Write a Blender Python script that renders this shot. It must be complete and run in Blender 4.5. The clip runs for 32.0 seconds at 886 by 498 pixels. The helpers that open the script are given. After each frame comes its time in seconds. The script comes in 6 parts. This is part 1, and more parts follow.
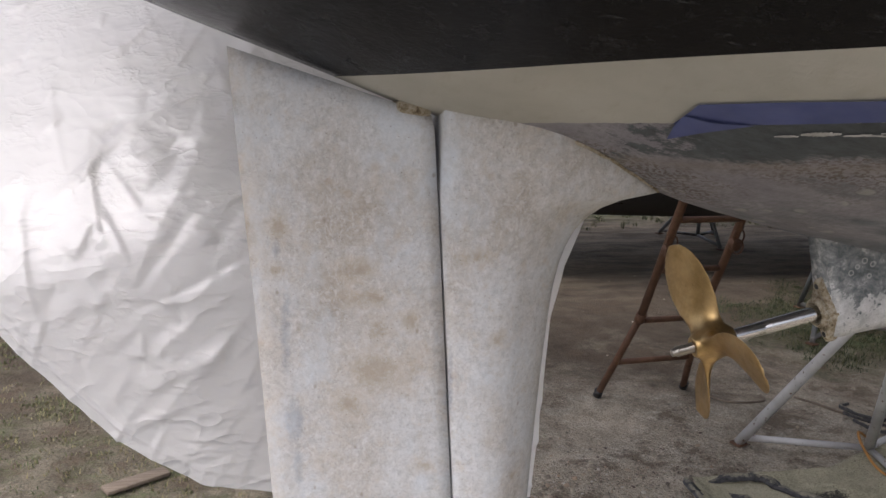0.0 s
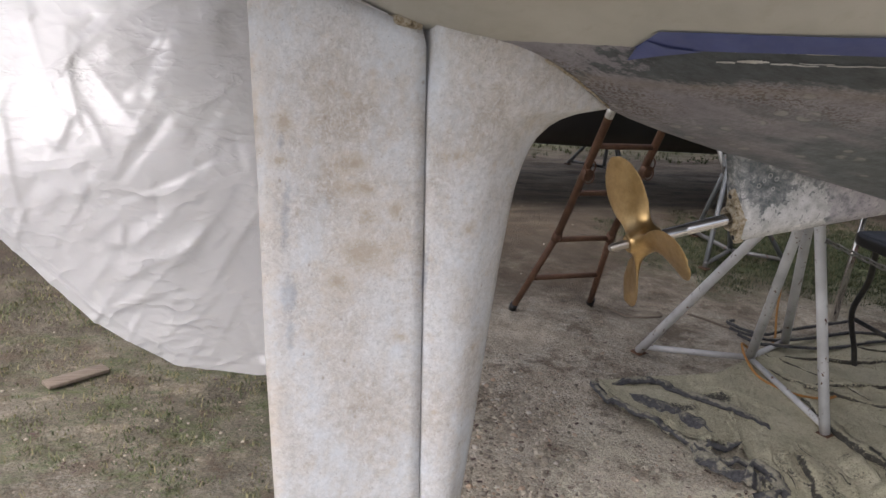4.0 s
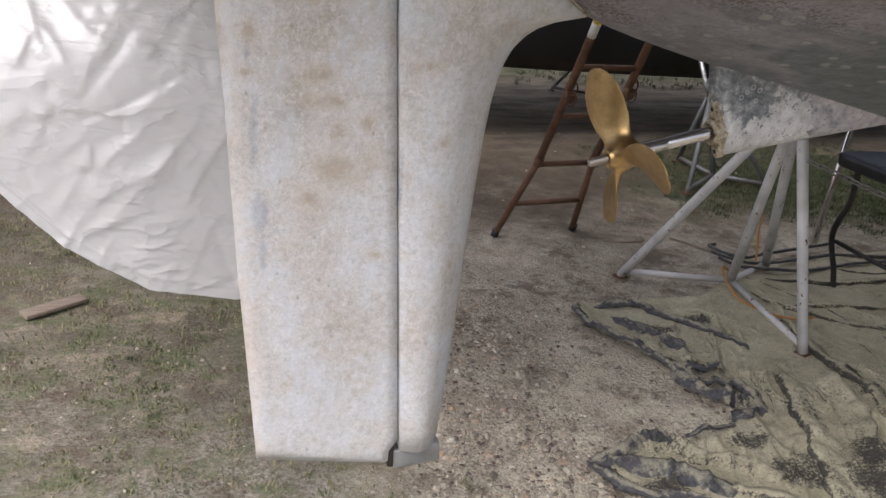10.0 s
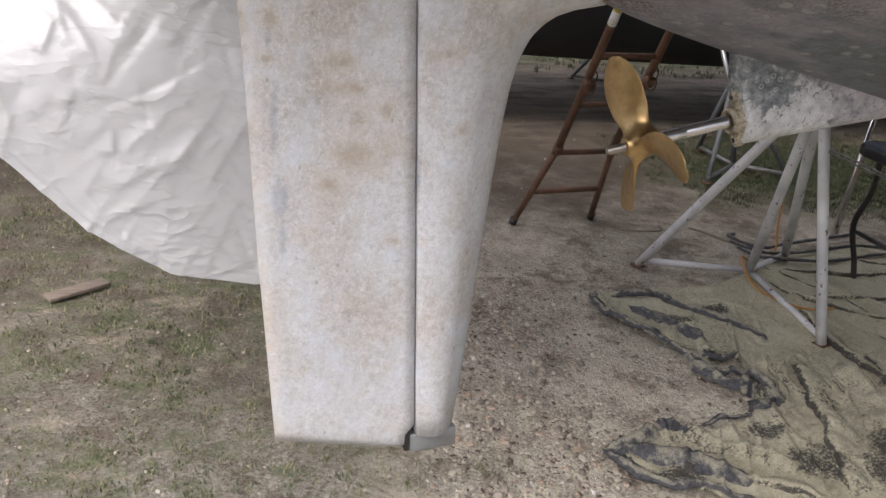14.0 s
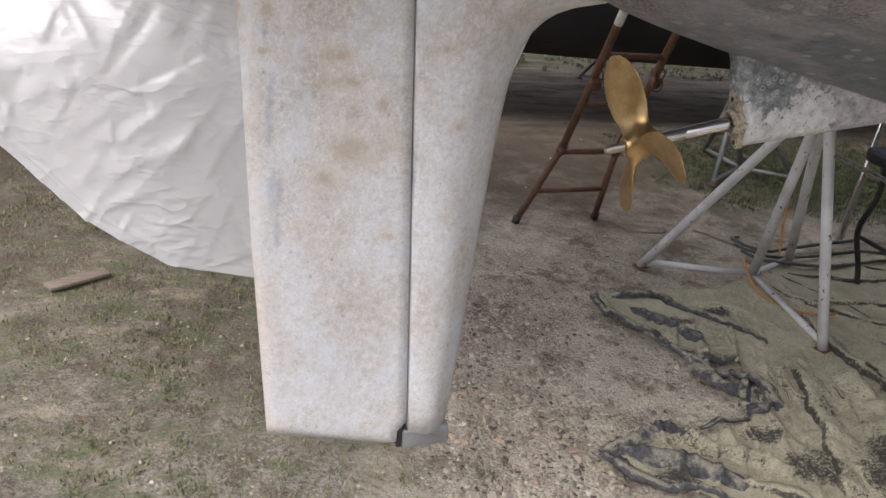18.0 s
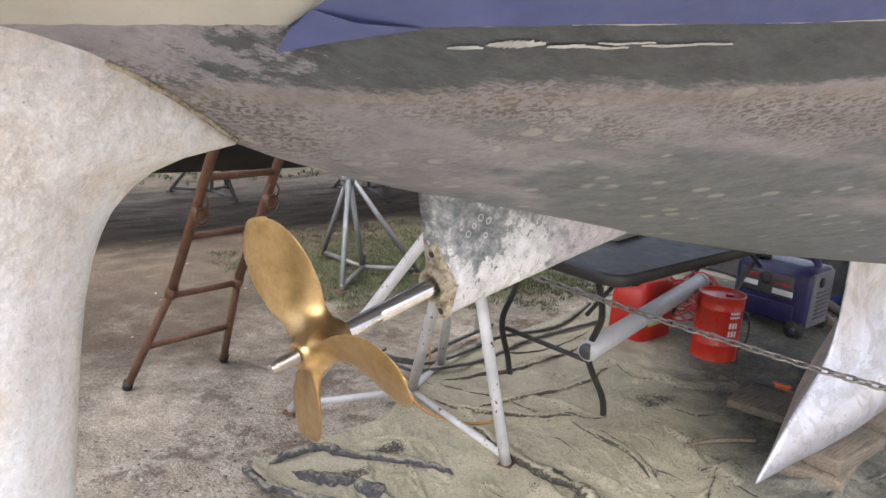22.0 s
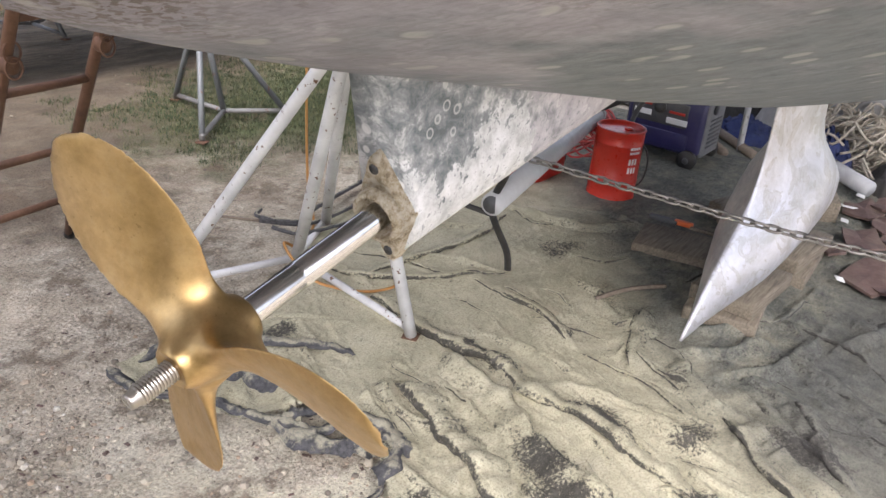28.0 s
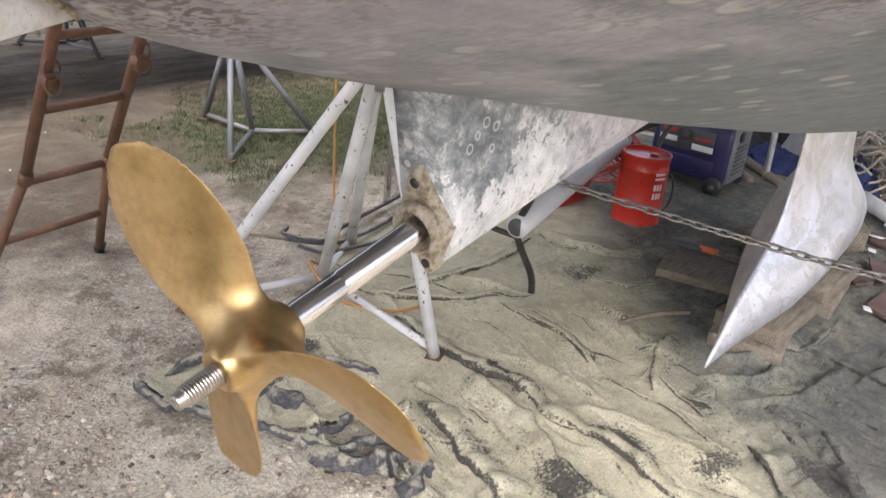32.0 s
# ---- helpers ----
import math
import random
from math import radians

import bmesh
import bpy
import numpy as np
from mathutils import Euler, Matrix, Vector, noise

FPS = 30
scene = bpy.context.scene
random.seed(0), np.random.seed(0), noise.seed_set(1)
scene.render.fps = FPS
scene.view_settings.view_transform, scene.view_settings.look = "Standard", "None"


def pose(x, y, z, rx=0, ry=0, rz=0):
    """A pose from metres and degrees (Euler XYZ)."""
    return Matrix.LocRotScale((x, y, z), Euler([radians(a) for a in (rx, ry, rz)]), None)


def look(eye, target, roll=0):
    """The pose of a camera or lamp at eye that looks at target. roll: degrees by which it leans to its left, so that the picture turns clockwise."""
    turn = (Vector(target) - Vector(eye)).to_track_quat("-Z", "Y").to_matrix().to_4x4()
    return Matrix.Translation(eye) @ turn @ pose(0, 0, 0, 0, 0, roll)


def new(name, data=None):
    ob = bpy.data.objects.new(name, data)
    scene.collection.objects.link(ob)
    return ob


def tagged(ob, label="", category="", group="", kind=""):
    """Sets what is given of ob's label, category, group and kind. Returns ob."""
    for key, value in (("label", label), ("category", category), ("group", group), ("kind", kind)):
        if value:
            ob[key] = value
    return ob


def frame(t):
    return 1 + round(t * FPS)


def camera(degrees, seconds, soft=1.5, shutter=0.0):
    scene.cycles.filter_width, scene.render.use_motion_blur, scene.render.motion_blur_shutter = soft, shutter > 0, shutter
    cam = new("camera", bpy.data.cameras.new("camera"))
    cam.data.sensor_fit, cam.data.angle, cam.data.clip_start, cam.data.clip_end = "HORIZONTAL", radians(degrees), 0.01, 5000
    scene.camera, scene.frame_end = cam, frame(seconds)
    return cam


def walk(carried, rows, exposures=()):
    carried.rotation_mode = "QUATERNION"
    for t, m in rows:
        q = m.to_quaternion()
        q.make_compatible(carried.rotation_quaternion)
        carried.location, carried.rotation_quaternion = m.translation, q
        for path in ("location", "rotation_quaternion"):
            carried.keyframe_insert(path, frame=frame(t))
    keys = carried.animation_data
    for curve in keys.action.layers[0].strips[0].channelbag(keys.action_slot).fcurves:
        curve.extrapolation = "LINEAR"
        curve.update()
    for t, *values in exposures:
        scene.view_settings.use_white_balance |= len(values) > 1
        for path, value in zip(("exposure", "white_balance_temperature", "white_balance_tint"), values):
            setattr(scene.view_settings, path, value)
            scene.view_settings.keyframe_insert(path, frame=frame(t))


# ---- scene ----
cam = camera(55.9, 32.0)
PATH = [
    (0, (-0.011, -1.221, 1.572), (0.355, 0.692, 1.117), 2.1),
    (0.5, (-0.143, -1.324, 1.572), (0.412, 0.532, 1.071), 1.6),
    (1, (-0.203, -1.375, 1.562), (0.398, 0.442, 0.983), 2.5),
    (1.5, (-0.184, -1.383, 1.555), (0.408, 0.41, 0.897), 3.5),
    (2, (-0.159, -1.397, 1.547), (0.452, 0.377, 0.854), 4.6),
    (2.5, (-0.162, -1.406, 1.53), (0.412, 0.352, 0.769), 5.3),
    (3, (-0.172, -1.411, 1.518), (0.387, 0.316, 0.678), 6.4),
    (3.5, (-0.18, -1.404, 1.536), (0.387, 0.359, 0.781), 6.6),
    (4, (-0.18, -1.388, 1.56), (0.415, 0.424, 0.956), 6.0),
    (4.5, (-0.174, -1.373, 1.583), (0.469, 0.462, 1.115), 5.0),
    (6.5, (-0.157, -1.361, 1.579), (0.465, 0.483, 1.114), 4.4),
    (7, (-0.15, -1.361, 1.577), (0.48, 0.476, 1.098), 4.0),
    (7.5, (-0.15, -1.355, 1.568), (0.484, 0.472, 1.056), 3.6),
    (8, (-0.15, -1.358, 1.547), (0.465, 0.452, 0.958), 3.9),
    (8.5, (-0.15, -1.369, 1.539), (0.47, 0.416, 0.882), 4.5),
    (9, (-0.153, -1.375, 1.534), (0.467, 0.397, 0.845), 4.5),
    (9.5, (-0.154, -1.377, 1.53), (0.47, 0.385, 0.817), 5.0),
    (10, (-0.155, -1.373, 1.524), (0.473, 0.371, 0.772), 5.9),
    (10.5, (-0.157, -1.366, 1.517), (0.471, 0.361, 0.727), 6.8),
    (11, (-0.15, -1.362, 1.514), (0.474, 0.352, 0.693), 7.5),
    (11.5, (-0.147, -1.363, 1.516), (0.474, 0.339, 0.669), 7.3),
    (12, (-0.144, -1.366, 1.512), (0.457, 0.341, 0.662), 6.6),
    (12.5, (-0.146, -1.374, 1.519), (0.441, 0.352, 0.697), 6.2),
    (13, (-0.147, -1.384, 1.53), (0.437, 0.36, 0.745), 6.2),
    (13.5, (-0.153, -1.382, 1.527), (0.429, 0.362, 0.741), 5.9),
    (14, (-0.158, -1.385, 1.526), (0.428, 0.36, 0.744), 5.9),
    (14.5, (-0.162, -1.38, 1.529), (0.43, 0.366, 0.755), 6.3),
    (15, (-0.16, -1.381, 1.529), (0.435, 0.366, 0.759), 6.9),
    (15.5, (-0.149, -1.375, 1.541), (0.446, 0.379, 0.786), 6.8),
    (17.5, (-0.141, -1.392, 1.529), (0.445, 0.373, 0.792), 6.0),
    (18, (-0.136, -1.386, 1.524), (0.435, 0.361, 0.735), 6.9),
    (18.5, (-0.135, -1.377, 1.519), (0.427, 0.365, 0.713), 6.8),
    (19, (-0.133, -1.367, 1.516), (0.423, 0.375, 0.707), 6.8),
    (19.5, (-0.111, -1.344, 1.518), (0.444, 0.398, 0.707), 6.5),
    (20, (-0.096, -1.33, 1.525), (0.462, 0.445, 0.792), 6.3),
    (20.5, (-0.067, -1.298, 1.519), (0.489, 0.515, 0.883), 5.7),
    (21, (-0.075, -1.139, 1.509), (0.798, 0.578, 0.969), 7.3),
    (21.5, (-0.029, -0.975, 1.51), (1.181, 0.545, 1.036), 6.1),
    (22, (0.102, -0.788, 1.5), (1.471, 0.585, 1.007), 4.8),
    (22.5, (0.165, -0.665, 1.495), (1.591, 0.622, 0.939), 5.1),
    (23, (0.208, -0.57, 1.484), (1.799, 0.48, 0.877), 5.7),
    (23.5, (0.318, -0.51, 1.477), (1.905, 0.521, 0.827), 3.5),
    (24, (0.357, -0.488, 1.478), (1.847, 0.629, 0.747), 2.8),
    (24.5, (0.334, -0.454, 1.474), (1.848, 0.617, 0.724), 3.7),
    (25, (0.33, -0.433, 1.469), (1.818, 0.647, 0.68), 4.0),
    (25.5, (0.331, -0.424, 1.465), (1.805, 0.656, 0.652), 4.3),
    (27.5, (0.346, -0.429, 1.46), (1.802, 0.616, 0.575), 5.3),
    (28, (0.347, -0.432, 1.462), (1.842, 0.583, 0.605), 5.6),
    (28.5, (0.347, -0.433, 1.462), (1.892, 0.542, 0.649), 6.1),
    (29, (0.349, -0.438, 1.462), (1.903, 0.517, 0.641), 6.1),
    (29.5, (0.348, -0.437, 1.459), (1.906, 0.521, 0.65), 5.9),
    (30, (0.349, -0.444, 1.455), (1.92, 0.499, 0.654), 6.6),
    (30.5, (0.341, -0.44, 1.456), (1.878, 0.548, 0.641), 5.9),
    (31, (0.331, -0.428, 1.456), (1.827, 0.618, 0.639), 5.1),
    (31.5, (0.328, -0.43, 1.457), (1.815, 0.632, 0.645), 5.5),
    (32, (0.325, -0.43, 1.458), (1.806, 0.642, 0.648), 6.0),
]
walk(cam, [(t, look(eye, target, roll)) for t, eye, target, roll in PATH],
     [(0, 0.45, 6150, 16), (1, 0.58, 6150, 16), (20.7, 0.66, 6150, 16), (21.9, 1.8, 6150, 16), (22.7, 2.1, 6150, 16), (24.5, 2.0, 6150, 16), (32, 1.95, 6150, 16)])

# ---- light ----
SUN_EL, SUN_AZ = 50.0, 126.0         # a veiled sun on the starboard quarter
world = bpy.data.worlds.new("sky")
scene.world = world
world.use_nodes = True
wn = world.node_tree.nodes
sky = wn.new("ShaderNodeTexSky")
sky.sky_type, sky.sun_disc = 'NISHITA', False
sky.sun_elevation, sky.sun_rotation = radians(SUN_EL), radians(-SUN_AZ)
sky.air_density, sky.dust_density, sky.ozone_density = 1.0, 5.0, 0.6
wn["Background"].inputs[1].default_value = 0.14
veil = wn.new("ShaderNodeHueSaturation")      # thin cloud takes most of the blue away
veil.inputs["Saturation"].default_value = 0.40
world.node_tree.links.new(sky.outputs[0], veil.inputs["Color"])
world.node_tree.links.new(veil.outputs[0], wn["Background"].inputs[0])
sun = new("sun", bpy.data.lights.new("sun", 'SUN'))
sun.data.energy, sun.data.angle, sun.data.color = 1.5, radians(55), (1.0, 0.95, 0.89)
sun.matrix_world = look((-math.sin(radians(SUN_AZ)) * 20 * math.cos(radians(SUN_EL)), math.cos(radians(SUN_AZ)) * 20 * math.cos(radians(SUN_EL)),
                         20 * math.sin(radians(SUN_EL))), (0, 0, 0))

# ---- materials ----


class Nodes:
    """A small writer for node materials."""

    def __init__(self, name):
        self.mat = bpy.data.materials.new(name)
        self.mat.use_nodes = True
        self.t = self.mat.node_tree
        self.b = self.t.nodes["Principled BSDF"]
        self.out = self.t.nodes["Material Output"]
        self.co = self.t.nodes.new("ShaderNodeTexCoord").outputs["Object"]

    def put(self, value, socket):
        if isinstance(value, (int, float)):
            if socket.type == 'RGBA':
                value = (value, value, value, 1)
            elif socket.type == 'VECTOR':
                value = (value, value, value)
            socket.default_value = value
        elif isinstance(value, (tuple, list)):
            socket.default_value = (*value, 1) if socket.type == 'RGBA' and len(value) == 3 else value
        else:
            self.t.links.new(value, socket)

    def node(self, kind, **given):
        n = self.t.nodes.new(kind)
        for k, v in given.items():
            setattr(n, k, v)
        return n

    def noise(self, scale, detail=6, rough=0.6, co=None, distort=0.0):
        n = self.node("ShaderNodeTexNoise")
        self.put(co or self.co, n.inputs["Vector"])
        for k, v in (("Scale", scale), ("Detail", detail), ("Roughness", rough), ("Distortion", distort)):
            n.inputs[k].default_value = v
        return n.outputs[0]

    def cells(self, scale, co=None, feature='F1', rand=1.0):
        n = self.node("ShaderNodeTexVoronoi", feature=feature)
        self.put(co or self.co, n.inputs["Vector"])
        n.inputs["Scale"].default_value = scale
        n.inputs["Randomness"].default_value = rand
        return n.outputs[0]

    def scaled(self, x, y, z, co=None):
        n = self.node("ShaderNodeMapping")
        self.put(co or self.co, n.inputs["Vector"])
        n.inputs["Scale"].default_value = (x, y, z)
        return n.outputs[0]

    def ramp(self, fac, *stops):
        n = self.node("ShaderNodeValToRGB")
        self.put(fac, n.inputs[0])
        e = n.color_ramp.elements
        while len(e) < len(stops):
            e.new(0.5)
        for el, (p, c) in zip(e, stops):
            el.position = p
            el.color = (c, c, c, 1) if isinstance(c, (int, float)) else (*c, 1)
        return n.outputs[0]

    def mix(self, fac, a, b, kind='MIX'):
        n = self.node("ShaderNodeMix", data_type='RGBA', blend_type=kind)
        self.put(fac, n.inputs[0]), self.put(a, n.inputs[6]), self.put(b, n.inputs[7])
        return n.outputs[2]

    def math(self, op, a, b=0.0, clamp=False):
        n = self.node("ShaderNodeMath", operation=op, use_clamp=clamp)
        self.put(a, n.inputs[0]), self.put(b, n.inputs[1])
        return n.outputs[0]

    def axis(self, which, co=None):
        n = self.node("ShaderNodeSeparateXYZ")
        self.put(co or self.co, n.inputs[0])
        return n.outputs[which]

    def up(self):
        """How far the surface faces upwards, 0 to 1."""
        n = self.node("ShaderNodeSeparateXYZ")
        self.put(self.node("ShaderNodeNewGeometry").outputs["Normal"], n.inputs[0])
        return n.outputs[2]

    def random(self):
        return self.node("ShaderNodeObjectInfo").outputs["Random"]

    def bump(self, height, strength=0.3, distance=0.01, after=None):
        n = self.node("ShaderNodeBump")
        self.put(height, n.inputs["Height"])
        n.inputs["Strength"].default_value, n.inputs["Distance"].default_value = strength, distance
        if after:
            self.put(after, n.inputs["Normal"])
        return n.outputs[0]

    def done(self, color, rough=0.6, metal=0.0, normal=None, **more):
        self.put(color, self.b.inputs["Base Color"])
        self.put(rough, self.b.inputs["Roughness"])
        self.put(metal, self.b.inputs["Metallic"])
        if normal:
            self.put(normal, self.b.inputs["Normal"])
        for k, v in more.items():
            self.put(v, self.b.inputs[k.replace("_", " ")])
        return self.mat


def plain(name, color, rough=0.5, metal=0.0, vary=0.25, scale=14.0, bump=0.15, dirt=(0.2, 0.17, 0.12), dirty=0.25):
    """A painted, plastic or metal surface with two scales of wear."""
    m = Nodes(name)
    dark = tuple(c * (1 - vary) for c in color)
    lit = tuple(min(1, c * (1 + 0.5 * vary)) for c in color)
    c = m.ramp(m.noise(scale, 5), (0.3, dark), (0.7, lit))
    c = m.mix(m.math('MULTIPLY', m.ramp(m.noise(scale * 0.3, 8, 0.7), (0.45, 0), (0.75, 1)), dirty), c, dirt)
    r = m.ramp(m.noise(scale * 3, 4), (0.2, max(0.03, rough - 0.12)), (0.8, min(1, rough + 0.15)))
    return m.done(c, r, metal, m.bump(m.noise(scale * 8, 4), bump, 0.002))


STAINS = [(0.086, 1.257, 0.022, 0.011), (0.106, 1.215, 0.027, 0.008), (0.122, 1.166, 0.014, 0.014), (0.12, 1.098, 0.03, 0.031), (0.168, 1.18, 0.011, 0.01), (0.08, 1.048, 0.017, 0.015),
          (-0.024, 1.317, 0.009, 0.019), (0.202, 0.944, 0.016, 0.008), (-0.027, 1.255, 0.012, 0.007), (0.302, 1.155, 0.009, 0.009), (0.261, 1.283, 0.016, 0.009), (-0.065, 1.308, 0.013, 0.024)]
SMUDGES = [(-0.015, 1.16, 0.006, 0.051), (-0.003, 1.02, 0.01, 0.029), (0.004, 0.94, 0.006, 0.023), (-0.028, 1.289, 0.005, 0.011), (0.231, 1.082, 0.004, 0.04)]


def rudder_paint():
    m = Nodes("primed rudder")
    base = m.ramp(m.noise(5.5, 10, 0.72), (0.28, (0.33, 0.29, 0.24)), (0.43, (0.44, 0.415, 0.38)), (0.55, (0.505, 0.505, 0.50)), (0.75, (0.56, 0.585, 0.605)))
    hair = m.noise(60, 8, 0.8, m.scaled(1, 1, 0.7), 2.0)
    base = m.mix(m.ramp(hair, (0.50, 0), (0.60, 0.5)), base, (0.63, 0.63, 0.625))
    base = m.mix(m.ramp(m.noise(33, 9, 0.8), (0.36, 0.55), (0.47, 0)), base, (0.46, 0.41, 0.34))
    base = m.mix(0.42, base, m.ramp(m.noise(260, 4, 0.75), (0.37, 0.66), (0.5, 1.0)), 'MULTIPLY')
    base = m.mix(0.6, base, m.ramp(m.noise(85, 8, 0.85), (0.38, 0.66), (0.54, 1.04)), 'MULTIPLY')
    x, z = m.axis(0), m.axis(2)
    wob = m.math('MULTIPLY', m.math('SUBTRACT', m.noise(34, 10, 0.85), 0.5), 5.5)

    def blobs(rows, grow):
        total = None
        for cx, cz, rx, rz in rows:
            d = m.math('ADD', m.math('POWER', m.math('DIVIDE', m.math('SUBTRACT', x, cx), rx * grow), 2.0), m.math('POWER', m.math('DIVIDE', m.math('SUBTRACT', z, cz), rz * grow), 2.0))
            k = m.math('SUBTRACT', 1.0, m.math('ADD', d, wob), True)
            total = k if total is None else m.math('MAXIMUM', total, k)
        return total
    # long rust-brown bloom down the after edge
    tail = m.math('MULTIPLY', m.math('SUBTRACT', 0.05, m.math('ADD', x, m.math('MULTIPLY', m.math('SUBTRACT', z, 0.49), 0.085))), 16.0, True)
    tail = m.math('MULTIPLY', tail, m.ramp(m.noise(11, 8, 0.75), (0.40, 0), (0.62, 1)))
    base = m.mix(m.math('MULTIPLY', tail, 0.75), base, (0.46, 0.365, 0.25))
    base = m.mix(m.math('MULTIPLY', blobs(STAINS, 2.3), 0.40), base, (0.42, 0.35, 0.26))
    base = m.mix(m.math('MULTIPLY', blobs(STAINS, 1.1), 0.42), base, (0.26, 0.205, 0.13))
    base = m.mix(m.math('MULTIPLY', blobs(SMUDGES, 1.5), 0.55), base, (0.20, 0.215, 0.25))
    # bluish filler rubbed on in uprights below the bloom
    cool = m.ramp(m.noise(6.5, 6, 0.7, m.scaled(1, 1, 0.6)), (0.50, 0), (0.66, 1))
    base = m.mix(m.math('MULTIPLY', cool, 0.6), base, (0.51, 0.565, 0.62))
    faint = m.ramp(m.noise(9, 8, 0.75), (0.55, 0), (0.70, 1))
    base = m.mix(m.math('MULTIPLY', faint, 0.42), base, (0.45, 0.385, 0.30))
    spots = m.math('MULTIPLY', m.math('SUBTRACT', 1.0, m.ramp(m.cells(26), (0.09, 0), (0.24, 1))), m.ramp(m.noise(13, 3), (0.52, 0), (0.60, 1)))
    base = m.mix(m.math('MULTIPLY', spots, 0.35), base, (0.36, 0.27, 0.18))
    pits = m.ramp(m.cells(150), (0.06, 0), (0.15, 1))
    pick = m.ramp(m.noise(48, 3), (0.52, 0), (0.59, 1))
    hole = m.math('MULTIPLY', m.math('SUBTRACT', 1.0, pits), pick)
    base = m.mix(m.math('MULTIPLY', hole, 0.75), base, (0.139, 0.103, 0.070))
    nick = m.math('MULTIPLY', m.math('SUBTRACT', 1.0, m.ramp(m.cells(46, m.scaled(1, 1, 0.7)), (0.07, 0), (0.16, 1))), m.ramp(m.noise(19, 3), (0.54, 0), (0.60, 1)))
    base = m.mix(m.math('MULTIPLY', nick, 0.5), base, (0.195, 0.149, 0.103))
    n = m.bump(m.noise(220, 5), 0.25, 0.0012)
    n = m.bump(hair, 0.3, 0.002, n)
    n = m.bump(m.math('SUBTRACT', 1.0, hole), 0.4, 0.003, n)
    return m.done(base, 0.75, 0, n)


def hull_paint():
    """Topsides black, a cream boot stripe, and bottom paint ground through to grey and lilac coats."""
    m = Nodes("sanded hull")
    z, x = m.axis(2), m.axis(0)
    line0 = m.math('SUBTRACT', z, m.math('MULTIPLY', x, SLOPE))
    fine = m.noise(95, 8, 0.75, m.scaled(0.8, 1, 1.0))
    lilac = m.ramp(m.noise(14, 9, 0.72), (0.32, (0.235, 0.222, 0.248)), (0.5, (0.325, 0.308, 0.335)), (0.68, (0.43, 0.412, 0.438)))
    # thinner, browner rubbing in long bands
    tan = m.ramp(m.noise(3.4, 7, 0.65, m.scaled(0.5, 1, 2.6)), (0.53, 0), (0.70, 0.38))
    c = m.mix(tan, lilac, m.ramp(m.noise(18, 8, 0.7), (0.3, (0.20, 0.175, 0.145)), (0.7, (0.34, 0.30, 0.25))))
    # old coat left standing in small brown flecks
    fleck = m.ramp(m.noise(250, 2, 0.5, m.scaled(0.75, 0.5, 0.9), 0.4), (0.50, 0), (0.55, 1))
    off_band = m.math('MAXIMUM', m.math('SUBTRACT', m.math('ABSOLUTE', m.math('SUBTRACT', line0, 1.337)), 0.022), 0.0)
    where = m.math('SUBTRACT', m.math('ADD', m.noise(3.6, 6, 0.65, m.scaled(0.5, 1, 1.7)), 0.02), m.math('MULTIPLY', off_band, 2.6))
    c = m.mix(m.math('MULTIPLY', m.math('MULTIPLY', fleck, m.ramp(where, (0.42, 0), (0.54, 1))), 0.95), c, m.ramp(fine, (0.3, (0.095, 0.07, 0.055)), (0.7, (0.16, 0.12, 0.095))))
    # grey-green under-coat showing in soft horizontal patches
    deep = m.math('ADD', m.noise(3.9, 7, 0.66, m.scaled(0.42, 1, 2.2)), m.math('MULTIPLY', m.math('SUBTRACT', 1.265, line0), 0.75))
    slate = m.ramp(m.noise(48, 8, 0.78, m.scaled(0.7, 0.4, 0.8)), (0.34, (0.075, 0.094, 0.105)), (0.62, (0.205, 0.232, 0.248)))
    c = m.mix(m.ramp(deep, (0.47, 0), (0.575, 0.95)), c, slate)
    c = m.mix(0.42, c, m.ramp(fine, (0.34, 0.62), (0.56, 1.06)), 'MULTIPLY')
    pock = m.ramp(m.noise(210, 3, 0.6, m.scaled(0.9, 0.22, 0.6), 0.5), (0.50, 0), (0.56, 1))
    c = m.mix(m.math('MULTIPLY', m.math('MULTIPLY', pock, m.ramp(m.noise(5.2, 5, 0.65), (0.40, 0.15), (0.56, 1))), 0.34), c, (0.125, 0.125, 0.13))
    # pale round sanding marks
    oval = m.cells(20)
    pick = m.math('MULTIPLY', m.ramp(m.noise(7.5, 2, 0.5), (0.45, 0), (0.50, 1)), m.ramp(m.cells(20, None, 'F2'), (0.40, 0), (0.55, 1)))
    c = m.mix(m.math('MULTIPLY', m.math('MULTIPLY', m.ramp(oval, (0.22, 1), (0.27, 0)), pick), 0.6), c, m.mix(fine, (0.40, 0.385, 0.35), (0.56, 0.54, 0.50)))
    c = m.mix(m.math('MULTIPLY', m.math('MULTIPLY', m.ramp(oval, (0.25, 0), (0.28, 1), (0.31, 1), (0.34, 0)), pick), 0.35), c, (0.17, 0.165, 0.155))
    belt = m.math('SUBTRACT', 1.0, m.math('MULTIPLY', m.math('ABSOLUTE', m.math('SUBTRACT', m.math('ADD', line0, m.math('MULTIPLY', m.math('SUBTRACT', m.noise(9, 6, 0.7), 0.5), 0.03)), 1.374)), 60.0), True)
    c = m.mix(m.math('MULTIPLY', belt, 0.45), c, m.ramp(fine, (0.34, (0.21, 0.175, 0.135)), (0.62, (0.33, 0.285, 0.225))))
    # darker band just under the tape
    edge = m.math('ADD', z, m.math('MULTIPLY', m.math('SUBTRACT', m.noise(16, 9, 0.8, m.scaled(0.35, 1, 2.0)), 0.5), 0.075))
    line = m.math('SUBTRACT', edge, m.math('MULTIPLY', x, SLOPE))
